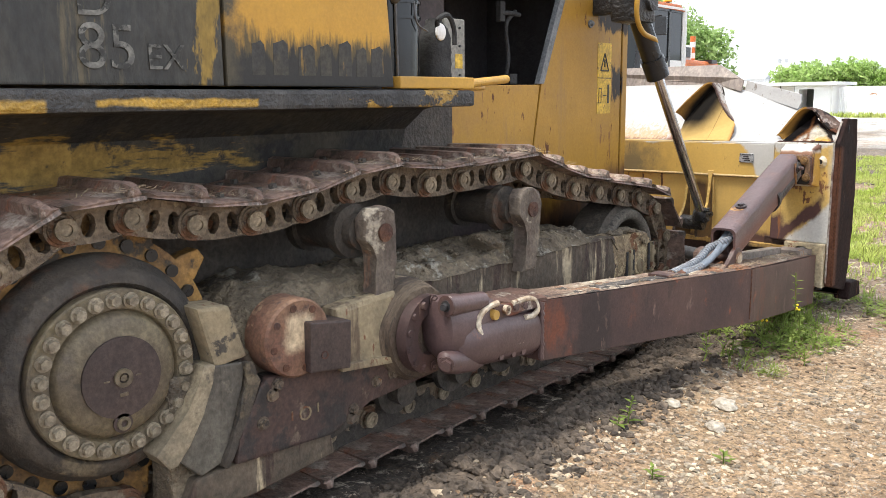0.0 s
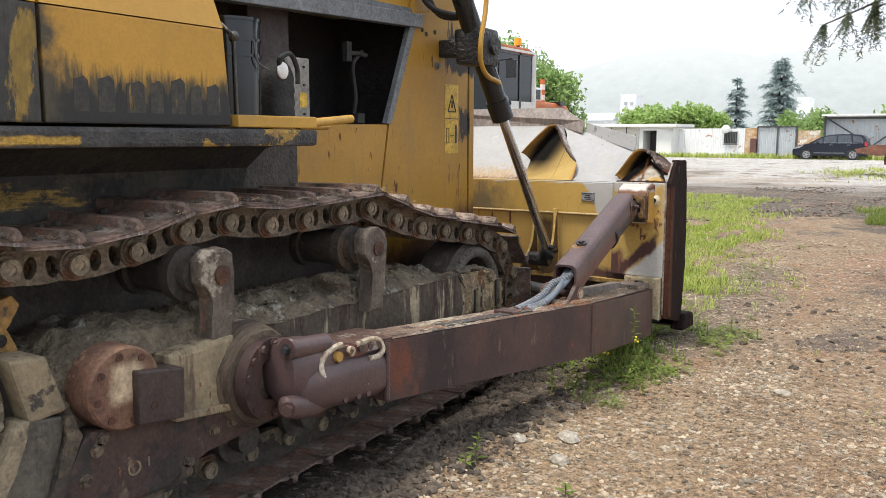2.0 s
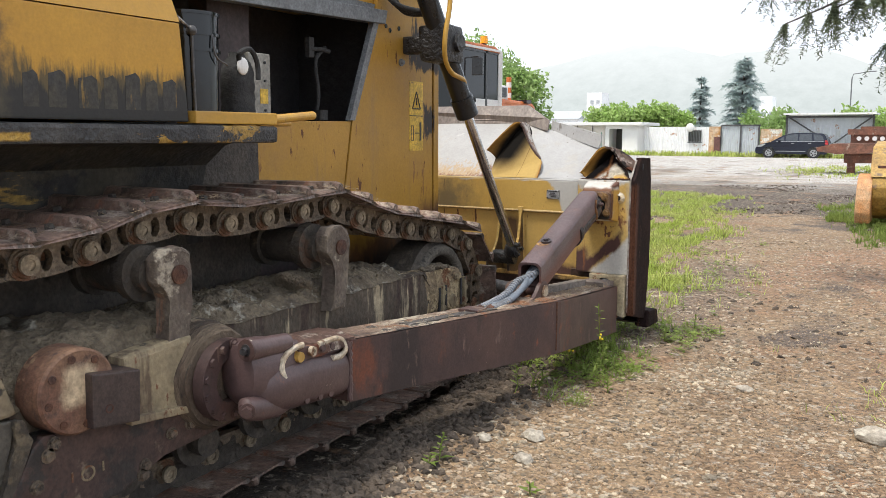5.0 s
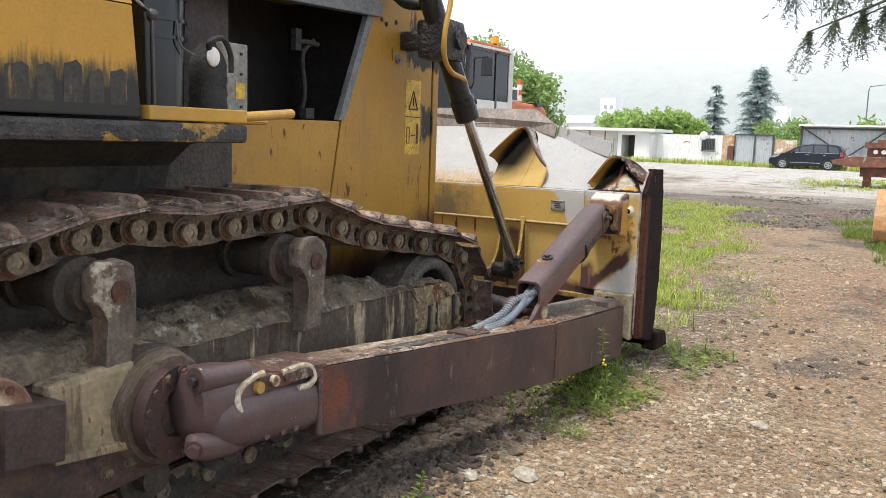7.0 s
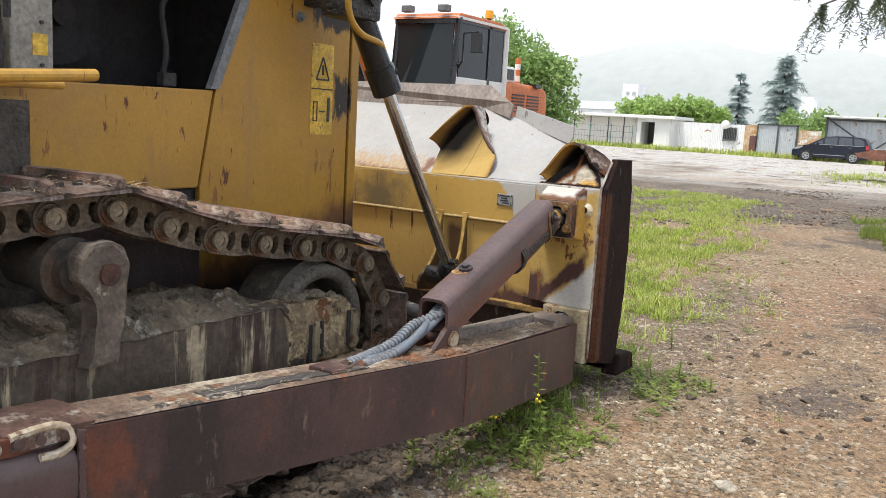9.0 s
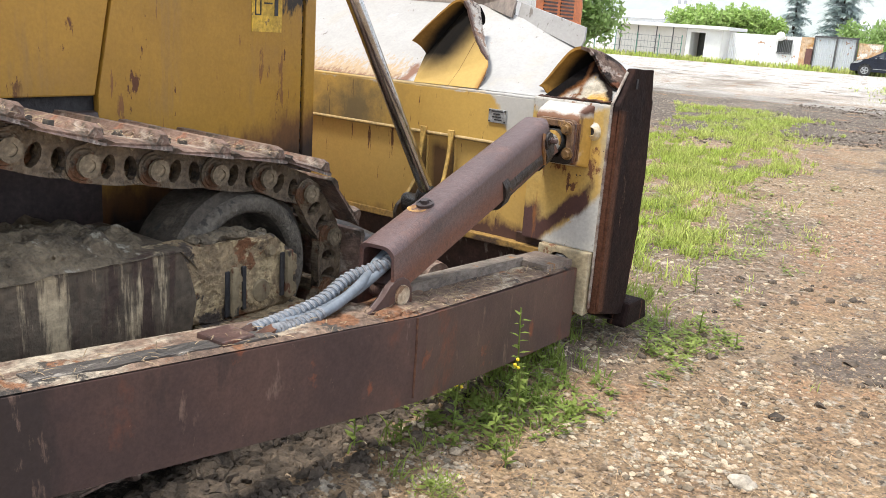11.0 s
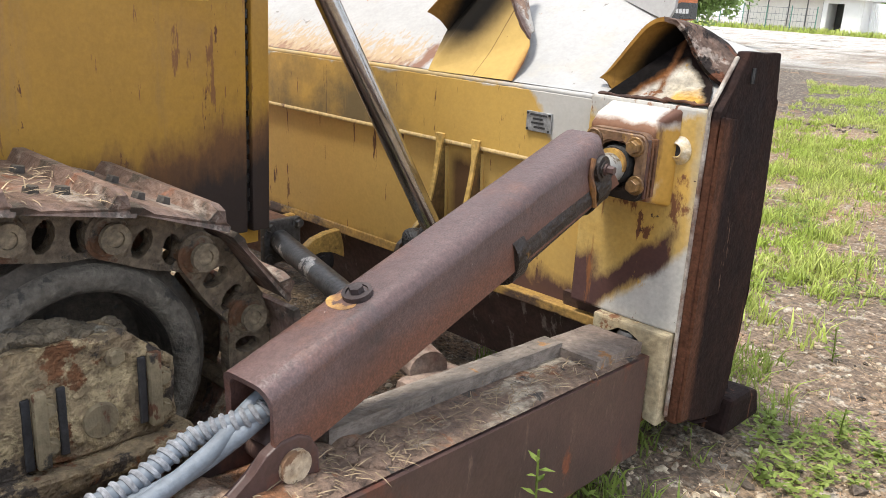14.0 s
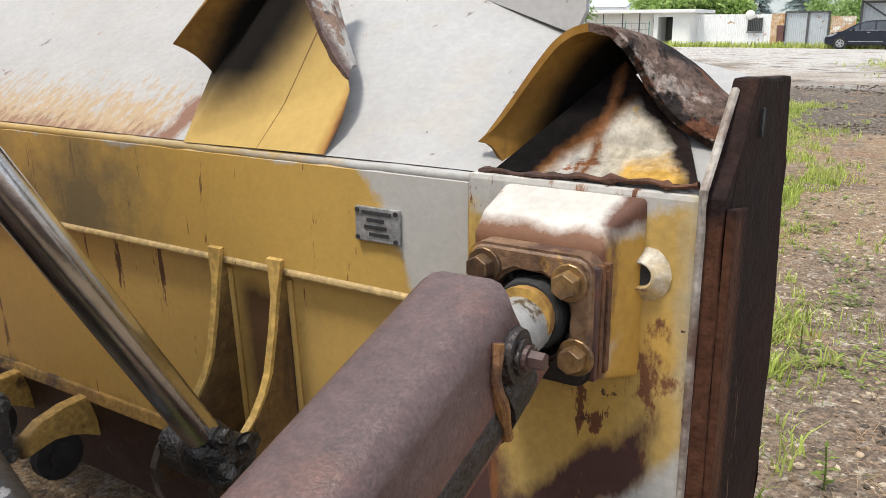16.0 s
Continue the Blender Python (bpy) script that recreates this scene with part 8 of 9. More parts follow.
def weed(x, y, h, leaves, label, flower=False):
    z = ground_at(x, y)
    w = thing("weed", (x, y, z), label, "plant", "weeds beside the track")
    rr = random.Random(int(x * 1000) + int(y * 77))
    lx, ly = rr.uniform(-0.12, 0.12) * h, rr.uniform(-0.12, 0.12) * h
    bm = B()
    tube(bm, bend([(x, y, z - 0.01), (x + lx * 0.3, y + ly * 0.3, z + h * 0.5), (x + lx, y + ly, z + h)], 5), 0.0028, 6)
    part("stem", bm, M_weed, w)
    bm = B()
    for i in range(leaves):
        k = 0.12 + 0.88 * i / leaves
        p = Vector((x + lx * k * k, y + ly * k * k, z + h * k))
        a = i * 2.4 + rr.random()
        ll = (0.055 if h > 0.15 else 0.05) * (1.15 - 0.6 * k) * rr.uniform(0.8, 1.3) * (1 if h < 0.6 else 1.2)
        d = Vector((math.cos(a), math.sin(a), rr.uniform(0.2, 0.8))).normalized()
        s = d.cross(Vector((0, 0, 1))).normalized() * ll * 0.2
        pts = [p, p + d * ll * 0.4 + s, p + d * ll + Vector((0, 0, -ll * 0.2)), p + d * ll * 0.4 - s]
        bm.faces.new([bm.verts.new(q) for q in pts])
    part("leaves", bm, M_weed, w)
    if flower:
        bm = B()
        for i in range(5):
            bmesh.ops.create_icosphere(bm, subdivisions=1, radius=0.007, matrix=Matrix.Translation((x + lx + rr.uniform(-0.02, 0.02), y + ly + rr.uniform(-0.02, 0.02), z + h + rr.uniform(-0.02, 0.01))))
        part("flower", bm, surf("yellow_flower", (0.7, 0.55, 0.03), None, 5, 0.6, 0, 0) if "yellow_flower" not in bpy.data.materials else bpy.data.materials["yellow_flower"], w, "tiny yellow flowers")
    return w


for x, y, h, lv, fl in ((-1.565, 4.60, 0.40, 24, 0), (-1.53, 4.56, 0.24, 14, 1), (-1.64, 4.33, 0.18, 14, 1), (-1.80, 4.02, 0.13, 10, 0), (-1.72, 4.15, 0.08, 10, 0), (-1.585, 4.46, 0.10, 12, 0), (-1.50, 4.36, 0.16, 12, 0), (-1.40, 4.28, 0.10, 12, 0),
                        (-1.655, 2.98, 0.12, 12, 0), (-1.66, 2.91, 0.05, 6, 0), (-1.215, 2.91, 0.05, 8, 0), (-1.35, 2.62, 0.05, 8, 0), (-1.78, 4.80, 0.20, 14, 0), (-1.95, 5.05, 0.18, 12, 0), (-2.25, 4.95, 0.14, 10, 0),
                        (-1.46, 5.53, 0.10, 12, 0), (-1.37, 5.95, 0.12, 14, 0), (-1.18, 5.9, 0.08, 10, 0), (-1.62, 6.6, 0.14, 12, 0), (-1.9, 7.7, 0.12, 12, 0)):
    weed(x, y, h, lv, "leafy green weed growing out of gravel" + (" with yellow flowers" if fl else ""), fl)
# clover and feathery clumps on the gravel
for x, y, spread_, tall, count_, label in ((-1.45, 4.73, 0.09, 0.05, 130, "clump of clover-like leaves on gravel"), (-1.47, 3.98, 0.06, 0.09, 150, "feathery bright green weed clump on gravel"), (-1.44, 4.02, 0.05, 0.07, 90, "feathery bright green weed clump on gravel")):
    cr = random.Random(int(y * 100))
    z = ground_at(x, y)
    bm = B()
    for _ in range(count_):
        a, r = cr.uniform(0, 6.283), spread_ * cr.random() ** 0.6
        p = Vector((x + r * math.cos(a), y + r * math.sin(a), z + tall * cr.random() * (1.1 - r / spread_ * 0.6)))
        d = Vector((math.cos(a) * 0.6 + cr.uniform(-0.6, 0.6), math.sin(a) * 0.6 + cr.uniform(-0.6, 0.6), cr.uniform(0.0, 0.9))).normalized() * cr.uniform(0.012, 0.024)
        w = d.cross(Vector((0, 0, 1))).normalized() * d.length * (0.4 if "clover" in label else 0.16)
        bm.faces.new([bm.verts.new(q) for q in (p, p + d * 0.55 + w, p + d, p + d * 0.55 - w)])
    ob = part("weed_clump", bm, M_weed)
    tagged(ob, label, "plant", "weeds beside the track")

# ---- trees ----


def crown(name, centres, count, size, material, parent, seed):
    """Many small leaf quads gathered in uneven clumps."""
    r = np.random.RandomState(seed)
    pts = []
    tot = sum(c[3] ** 2 for c in centres)
    for x, y, z, rad in centres:
        m = max(20, int(count * rad ** 2 / tot))
        d = r.randn(m, 3)
        d /= np.linalg.norm(d, axis=1)[:, None]
        rr = rad * (0.45 + 0.6 * r.rand(m)) * (1 + 0.25 * np.sin(d[:, 0] * 7 + d[:, 2] * 5 + x))
        pts.append(np.array([x, y, z]) + d * rr[:, None] * np.array([1, 1, 0.8]))
    p = np.concatenate(pts)
    n = len(p)
    u = r.randn(n, 3)
    u /= np.linalg.norm(u, axis=1)[:, None]
    w = np.cross(u, r.randn(n, 3))
    w /= np.linalg.norm(w, axis=1)[:, None]
    s = size * (0.6 + 0.8 * r.rand(n))[:, None]
    v = np.stack([p - u * s, p - w * s * 0.5, p + u * s, p + w * s * 0.5], 1).reshape(-1, 3)
    me = bpy.data.meshes.new(name)
    me.from_pydata(v.tolist(), [], np.arange(4 * n).reshape(-1, 4).tolist())
    return link(name, me, material, parent)


def broadleaf(name, x, y, h, rad, count, size, material, label, seed, squash=1.0, low=0.35):
    t = thing(name, (x, y, 0), label, "tree")
    r = random.Random(seed)
    bm = B()
    tube(bm, bend([(x, y, -0.05), (x + 0.05 * h * r.uniform(-1, 1), y, h * 0.3), (x, y, h * 0.7)], 5), [0.05 * h * (1 - k / 14) for k in range(11)], 10)
    part("trunk", bm, M_bark, t, "", True)
    cs = []
    for i in range(16):
        a, k = i * 2.4, r.random()
        c = (x + rad * 0.7 * math.cos(a) * math.sqrt(k) * squash, y + rad * 0.7 * math.sin(a) * math.sqrt(k), h * (low + (0.93 - low) * r.random() * (1 - 0.35 * k)), rad * r.uniform(0.28, 0.48))
        cs.append(c)
        bm = B()
        tube(bm, [(x, y, h * 0.35), (x + (c[0] - x) * 0.5, y + (c[1] - y) * 0.5, (h * 0.4 + c[2]) / 2), c[:3]], [0.02 * h, 0.012 * h, 0.004 * h], 6)
        part("limb", bm, M_bark, t)
    crown("crown", cs, count, size, material, t, seed)
    return t


def conifer(name, x, y, h, rad, label, seed, levels=22, per=9, needle=0.16, step=None):
    t = thing(name, (x, y, 0), label, "tree")
    r = random.Random(seed)
    bm = B()
    tube(bm, [(x, y, -0.05), (x, y, h * 0.5), (x, y, h)], [0.03 * h, 0.018 * h, 0.002 * h], 10)
    part("trunk", bm, M_bark, t, "", True)
    q = []
    limbs = B()
    for i in range(levels):
        k = (i + r.random() * 0.5) / levels
        z0 = h * (0.10 + 0.88 * k)
        ln = rad * (1 - k) ** 0.75 * r.uniform(0.75, 1.15) + 0.15
        for j in range(per):
            a = 6.283 * (j + r.random() * 0.8) / per
            l = ln * r.uniform(0.35, 1.2)
            pts = []
            zb = z0 + h / levels * r.uniform(-0.7, 0.7)
            sag = r.uniform(0.2, 0.5)
            for s in range(7):
                u = s / 6
                pts.append(Vector((x + math.cos(a) * l * u, y + math.sin(a) * l * u, zb + l * (0.25 * u - sag * u * u))))
            tube(limbs, [pts[0], pts[3], pts[6]], [0.018, 0.012, 0.004], 4)
            for s in range(1, 7):
                for _ in range(9):
                    p = pts[s - 1].lerp(pts[s], r.random())
                    q.append((p, a + r.choice((-1, 1)) * r.uniform(0.4, 1.3), l))
    part("limbs", limbs, M_bark, t)
    v, f = [], []
    for p, a, l in q:
        d = Vector((math.cos(a), math.sin(a), r.uniform(-0.9, 0.3))) * needle * h / 8 * r.uniform(0.7, 1.5)
        s = Vector((-math.sin(a), math.cos(a), r.uniform(-0.4, 0.4))).normalized() * 0.065 * h / 8
        i = len(v)
        v += [p - s, p + d - s * 0.3, p + d + s * 0.3 - Vector((0, 0, 0.03)), p + s]
        f.append((i, i + 1, i + 2, i + 3))
    me = bpy.data.meshes.new("needles")
    me.from_pydata([tuple(c) for c in v], [], f)
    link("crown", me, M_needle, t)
    return t


conifer("conifer", -15.5, 77.8, 8.3, 2.7, "tall conifer behind the wall, its needles paled for haze", 5, 15, 9, 0.42)
conifer("conifer", -19.3, 78.5, 6.7, 1.7, "slender conifer behind the wall, its needles paled for haze", 6, 13, 8, 0.36)
broadleaf("broadleaf_tree", -22.9, 68, 4.0, 2.6, 9000, 0.15, M_hedge, "rounded bright green tree behind the hut", 11, 1.25, 0.45)
broadleaf("broadleaf_tree", -19.6, 68.5, 4.0, 2.2, 8000, 0.15, M_hedge, "rounded bright green tree behind the wall", 12, 1.2, 0.45)
broadleaf("broadleaf_tree", -16.0, 31, 5.4, 2.5, 16000, 0.10, M_leaf, "green leafy tree behind the orange excavator", 13, 1.0, 0.22)
broadleaf("broadleaf_tree", -18.6, 33, 6.0, 3.0, 12000, 0.11, M_leaf, "green leafy tree behind the orange excavator", 17, 1.0, 0.2)
broadleaf("broadleaf_tree", -4.6, 67, 3.5, 2.6, 6000, 0.16, M_hedge, "pale green tree behind the shed", 14, 1.5, 0.3)
broadleaf("broadleaf_tree", -2.6, 62, 3.2, 1.5, 5000, 0.13, M_hedge, "pale green bush beside the shed", 15, 1.0, 0.15)
broadleaf("broadleaf_tree", -12.5, 74, 3.6, 2.4, 5000, 0.16, M_leaf, "green bush between the conifers and the shed", 16, 1.4, 0.3)

# limb of a conifer hanging in from beside the yard
overhang = thing("overhanging_conifer", (2.6, 9.6, 0), "conifer with drooping limbs reaching over the yard", "tree")
bm = B()
tube(bm, bend([(2.6, 9.6, -0.05), (2.62, 9.6, 2.2), (2.55, 9.6, 5.0), (2.6, 9.6, 8.0)], 5), [0.17 - 0.009 * k for k in range(16)], 12)
part("trunk", bm, M_bark, overhang, "", True)
v, f = [], []
rr = random.Random(21)
for tip, root in (((-1.25, 8.2, 2.32), (2.5, 9.6, 3.5)), ((-0.85, 8.15, 2.42), (2.5, 9.6, 3.7)), ((-0.45, 8.3, 2.12), (2.55, 9.6, 3.0)), ((-1.45, 8.5, 2.75), (2.5, 9.6, 4.1)), ((-0.7, 8.0, 2.75), (2.5, 9.5, 4.0)), ((-0.2, 8.2, 2.5), (2.5, 9.5, 3.4)), ((-1.0, 8.0, 2.62), (2.5, 9.5, 3.9)), ((0.0, 8.0, 2.3), (2.5, 9.5, 3.2)), ((-0.5, 7.9, 2.5), (2.5, 9.5, 3.5)), ((-1.15, 8.3, 2.9), (2.5, 9.5, 4.3))):
    tip, root = Vector(tip), Vector(root)
    path = bend([root, root.lerp(tip, 0.5) + Vector((0, 0, 0.25)), tip], 10)
    bm = B()
    tube(bm, path, [0.04 * (1 - k / (len(path) + 1)) + 0.003 for k in range(len(path))], 6)
    part("limb", bm, M_bark, overhang)
    for i, p in enumerate(path):
        if i < 8:
            continue
        for _ in range(20):
            ln = rr.uniform(0.12, 0.40)
            d = Vector((rr.uniform(-0.5, 0.3), rr.uniform(-0.5, 0.5), rr.uniform(-1.1, -0.35))).normalized()
            steps = int(ln / 0.016)
            for s in range(steps):
                c = p + d * (s * 0.016) + Vector((0, 0, -0.3 * (s * 0.016) ** 2))
                for _ in range(2):
                    e = Vector((rr.uniform(-1, 1), rr.uniform(-1, 1), rr.uniform(-0.9, 0.2))).normalized() * rr.uniform(0.02, 0.045)
                    w = e.cross(Vector((rr.uniform(-1, 1), rr.uniform(-1, 1), 1))).normalized() * 0.005
                    j = len(v)
                    v += [c - w, c + e - w * 0.4, c + e + w * 0.4, c + w]
                    f.append((j, j + 1, j + 2, j + 3))
me = bpy.data.meshes.new("needles")
me.from_pydata([tuple(c) for c in v], [], f)
link("needles", me, foliage("hanging_needle", (0.09, 0.12, 0.07), (0.14, 0.17, 0.10), 0.3, 0.3), overhang)

# ---- buildings at the back ----
M_sheet = surf("grey_corrugated_sheet", (0.52, 0.55, 0.57), (0.48, 0.51, 0.53), 0.8, 0.5, 0.1, 0.02, 20, grain=0.06, patches=[((0.40, 0.40, 0.39), 1.2, 0.62, 0.25, (2, 2, 0.4)), ((0.30, 0.16, 0.08), 2.0, 0.68, 0.05)])
M_sheetwhite = surf("white_corrugated_sheet", (0.82, 0.825, 0.82), (0.77, 0.775, 0.77), 0.8, 0.5, 0.0, 0.02, 20, grain=0.06, patches=[((0.62, 0.59, 0.55), 1.2, 0.64, 0.2, (2, 2, 0.4)), ((0.40, 0.20, 0.08), 2.0, 0.70, 0.04)])
M_sheetrust = surf("rusted_sheet", (0.46, 0.24, 0.08), (0.60, 0.46, 0.32), 1.5, 0.7, 0, 0.05, 20, patches=[((0.72, 0.70, 0.64), 1.2, 0.56, 0.1)])
M_hutwall = surf("hut_wall", (0.72, 0.68, 0.64), (0.69, 0.65, 0.61), 1, 0.7, 0, 0.01, 20, grain=0.05)
M_frame_dark = surf("dark_steel_frame", (0.06, 0.06, 0.065), (0.09, 0.088, 0.085), 3, 0.6, 0, 0.1)
# Indoor shade behind doorway and window is put into this dark colour.
M_dark = surf("shadowed_room", (0.05, 0.055, 0.05), (0.09, 0.09, 0.08), 2, 0.8, 0, 0)


def corrugated(name, x0, x1, y, h, material, parent, wave=0.12, z0=0.0):
    bm = B()
    prev = None
    n = max(4, int((x1 - x0) / wave * 4))
    for i in range(n + 1):
        x = x0 + (x1 - x0) * i / n
        d = 0.02 * math.sin(2 * math.pi * (x - x0) / wave)
        cur = [bm.verts.new((x, y + d, z0)), bm.verts.new((x, y + d, h)), bm.verts.new((x, y + d + 0.03, h)), bm.verts.new((x, y + d + 0.03, z0))]
        if prev:
            for k in range(4):
                bm.faces.new((prev[k], cur[k], cur[(k + 1) % 4], prev[(k + 1) % 4]))
        prev = cur
    return part(name, bm, material, parent)


hut = thing("hut", (-22, 61, 0), "low white hut with an open doorway and flat roof", "hut")
bm = B()
box(bm, (-26.2, 60.4, 0), (-20.85, 60.5, 2.1))
part("wall", bm, M_hutwall, hut)
bm = B()
box(bm, (-20.85, 60.0, 0.0), (-20.55, 63, 2.1))
box(bm, (-19.55, 60.0, 0.0), (-18.45, 60.1, 2.1))
box(bm, (-20.55, 60.0, 1.85), (-19.55, 60.1, 2.1))
box(bm, (-18.5, 60.1, 0.0), (-18.4, 63, 2.1))
part("wall", bm, M_offwhite, hut)
bm = B()
box(bm, (-20.55, 61.6, 0.0), (-19.5, 61.7, 2.1))
part("back_wall", bm, M_dark, hut)
bm = B()
box(bm, (-19.3, 59.97, 0.1), (-18.6, 60.0, 1.9))
part("door", bm, M_offwhite, hut)
bm = B()
box(bm, (-26.6, 59.6, 2.1), (-18.0, 64, 2.32), None, 0.03)
part("roof", bm, M_offwhite, hut)
for x in (-25.9, -24.6, -23.2, -22.0, -21.0):
    bm = B()
    box(bm, (x, 60.36, 0), (x + 0.06, 60.4, 2.1))
    part("batten", bm, M_frame_dark, hut)
bm = B()
box(bm, (-20.9, 59.4, 0.0), (-18.2, 60.0, 0.12))
part("threshold", bm, M_offwhite, hut)
hut.location.x -= 0.7

wall = thing("sheet_wall", (-14.5, 61.2, 0), "patched wall of white, grey and rusty corrugated sheets", "wall", kind="structure")
for x0, x1, h, m in ((-19.0, -15.9, 2.0, M_sheetwhite), (-14.95, -14.35, 2.0, M_sheetwhite), (-15.9, -14.95, 1.98, M_sheetwhite), (-14.35, -13.55, 2.02, M_sheetrust), (-13.45, -12.2, 2.05, M_sheet), (-12.15, -11.0, 2.05, M_sheet), (-10.9, -9.5, 1.85, M_sheetrust)):
    corrugated("sheet", x0, x1, 61.2, h, m, wall)
for x in (-13.5, -12.18, -10.98):
    bm = B()
    box(bm, (x - 0.05, 61.1, 0), (x + 0.05, 61.16, 2.1))
    part("post", bm, M_frame_dark, wall)
bm = B()
box(bm, (-13.5, 61.1, 2.05), (-10.9, 61.2, 2.15))
part("rail", bm, M_frame_dark, wall)
bm = B()
box(bm, (-15.75, 61.12, 0.95), (-14.85, 61.15, 1.75))
win = part("window", bm, M_dark, wall, "small barred window")
for k in range(9):
    bm = B()
    box(bm, (-15.75 + k * 0.11, 61.06, 0.9), (-15.72 + k * 0.11, 61.1, 1.8))
    part("window_bar", bm, M_metalgrey, win)
bm = B()
box(bm, (-15.8, 61.05, 0.86), (-14.8, 61.1, 0.92))
part("window_sill", bm, M_metalgrey, win)
bm = B()
box(bm, (-13.95, 61.1, 0.2), (-13.5, 61.14, 1.3))
part("door", bm, surf("maroon_door", (0.16, 0.07, 0.06), None, 3, 0.6, 0, 0), wall)
bm = B()
bmesh.ops.create_uvsphere(bm, u_segments=12, v_segments=8, radius=0.3, matrix=Matrix.Translation((-15.6, 60.9, 1.95)) @ Matrix.Diagonal((1, 0.3, 1, 1)))
part("dish", bm, M_offwhite, wall)

shed = thing("shed", (-6.7, 62, 0), "open grey sheet-metal shed with dark braces", "shed")
corrugated("wall", -9.4, -4.05, 62.6, 2.75, M_sheet, shed, 0.25)
for x in (-9.42, -4.1):
    bm = B()
    box(bm, (x - 0.06, 62.3, 0), (x + 0.06, 62.5, 2.85))
    part("post", bm, M_frame_dark, shed)
for x0, x1 in ((-9.3, -6.4), (-4.2, -6.6)):
    bm = B()
    cyl(bm, (x0, 62.4, 2.65), (x1, 62.4, 0.75), 0.05, n=6)
    part("brace", bm, M_frame_dark, shed)
for z0, z1 in ((0.55, 0.75), (2.60, 2.72)):
    bm = B()
    box(bm, (-9.36, 62.35, z0), (-4.16, 62.5, z1))
    part("rail", bm, M_frame_dark, shed)
bm = B()
box(bm, (-9.6, 61.9, 2.80), (-3.9, 65, 2.92))
part("roof", bm, M_sheetwhite, shed)
bm = B()
box(bm, (-6.4, 61.9, 0), (-4.9, 61.95, 0.9))
part("panel", bm, M_sheetwhite, shed)

# wire fence by the hut
fence = thing("fence", (-27, 58.5, 0), "green-framed wire fence beside the hut", "fence")
for k in range(7):
    bm = B()
    cyl(bm, (-31 + k * 1.6, 58.8, 0), (-31 + k * 1.6, 58.8, 1.6), 0.035, n=8)
    part("post", bm, surf("green_post", (0.10, 0.25, 0.19), None, 4, 0.6, 0, 0) if k == 0 else bpy.data.materials["green_post"], fence)
bm = B()
for z in (0.25, 0.65, 1.05, 1.45):
    cyl(bm, (-31, 58.8, z), (-21.4, 58.8, z), 0.012, n=4)
for k in range(40):
    cyl(bm, (-31 + k * 0.24, 58.8, 0.1), (-31 + k * 0.24, 58.8, 1.5), 0.008, n=4)
part("wire", bm, M_metalgrey, fence)

# tower and far buildings
tower = thing("tower", (-44.6, 120, 0), "white tower block in the mist", "building")
# Mist over the far buildings is put into these pale colours.
M_mist = surf("misty_white_wall", (0.80, 0.82, 0.83), (0.76, 0.78, 0.79), 0.2, 0.8, 0, 0)
bm = B()
box(bm, (-45.8, 119, 0), (-43.5, 122, 7.6))
box(bm, (-46.1, 118.6, 0), (-42.6, 119, 4.6))
part("wall", bm, M_mist, tower)
for x in (-45.2, -44.3):
    bm = B()
    box(bm, (x, 118.9, 6.0), (x + 0.45, 119, 6.5))
    part("window", bm, surf("misty_window", (0.45, 0.48, 0.5), None, 1, 0.5, 0, 0) if x == -45.2 else bpy.data.materials["misty_window"], tower)
hall = thing("far_hall", (-52, 118, 0), "long low hall with a grey roof", "building")
bm = B()
box(bm, (-62, 117, 0), (-46.2, 122, 3.8))
part("wall", bm, M_mist, hall)
bm = B()
prism(bm, [(116.6, 3.8), (119.5, 5.0), (122.4, 3.8)], "x", -62.3, -46)
part("roof", bm, surf("misty_grey_roof", (0.45, 0.48, 0.5), (0.4, 0.43, 0.45), 0.5, 0.8, 0, 0), hall)
far_house = thing("far_house", (-20.7, 120, 0), "pale house in the mist behind conifers", "building")
bm = B()
box(bm, (-23.4, 119, 0), (-18.2, 123, 5.2))
box(bm, (-21.6, 119, 5.2), (-20, 122, 6.6))
part("wall", bm, M_mist, far_house)
for x in (-23.0, -22.1, -21.2, -20.3, -19.4):
    bm = B()
    box(bm, (x, 118.95, 4.0), (x + 0.5, 119, 4.6))
    part("window", bm, bpy.data.materials["misty_window"], far_house)
lamp = thing("street_lamp", (-10.7, 120, 0), "tall grey street lamp with a long arm", "lamp")
bm = B()
tube(bm, [(-10.7, 120, 0), (-10.75, 120, 8.6), (-10.6, 120, 9.2), (-8.4, 120, 9.5)], [0.10, 0.08, 0.07, 0.05], 8)
part("pole", bm, M_metalgrey, lamp)
bm = B()
box(bm, (-8.9, 119.9, 9.42), (-8.0, 120.1, 9.54), None, 0.03)
part("head", bm, M_metalgrey, lamp)

# hill backdrop: it glows, with mist painted in paler upwards
hill_m = bpy.data.materials.new("hazed_glow_hill")
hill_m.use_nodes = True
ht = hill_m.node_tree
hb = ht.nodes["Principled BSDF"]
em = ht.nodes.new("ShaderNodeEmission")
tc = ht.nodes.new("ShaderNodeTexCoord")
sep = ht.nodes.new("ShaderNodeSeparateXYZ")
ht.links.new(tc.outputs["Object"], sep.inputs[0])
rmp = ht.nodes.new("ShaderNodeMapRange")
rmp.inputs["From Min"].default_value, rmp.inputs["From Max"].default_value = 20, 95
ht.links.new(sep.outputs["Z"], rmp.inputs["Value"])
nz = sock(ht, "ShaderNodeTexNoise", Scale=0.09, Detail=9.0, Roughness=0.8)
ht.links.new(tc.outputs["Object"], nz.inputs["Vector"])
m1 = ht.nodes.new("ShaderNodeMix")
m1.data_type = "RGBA"
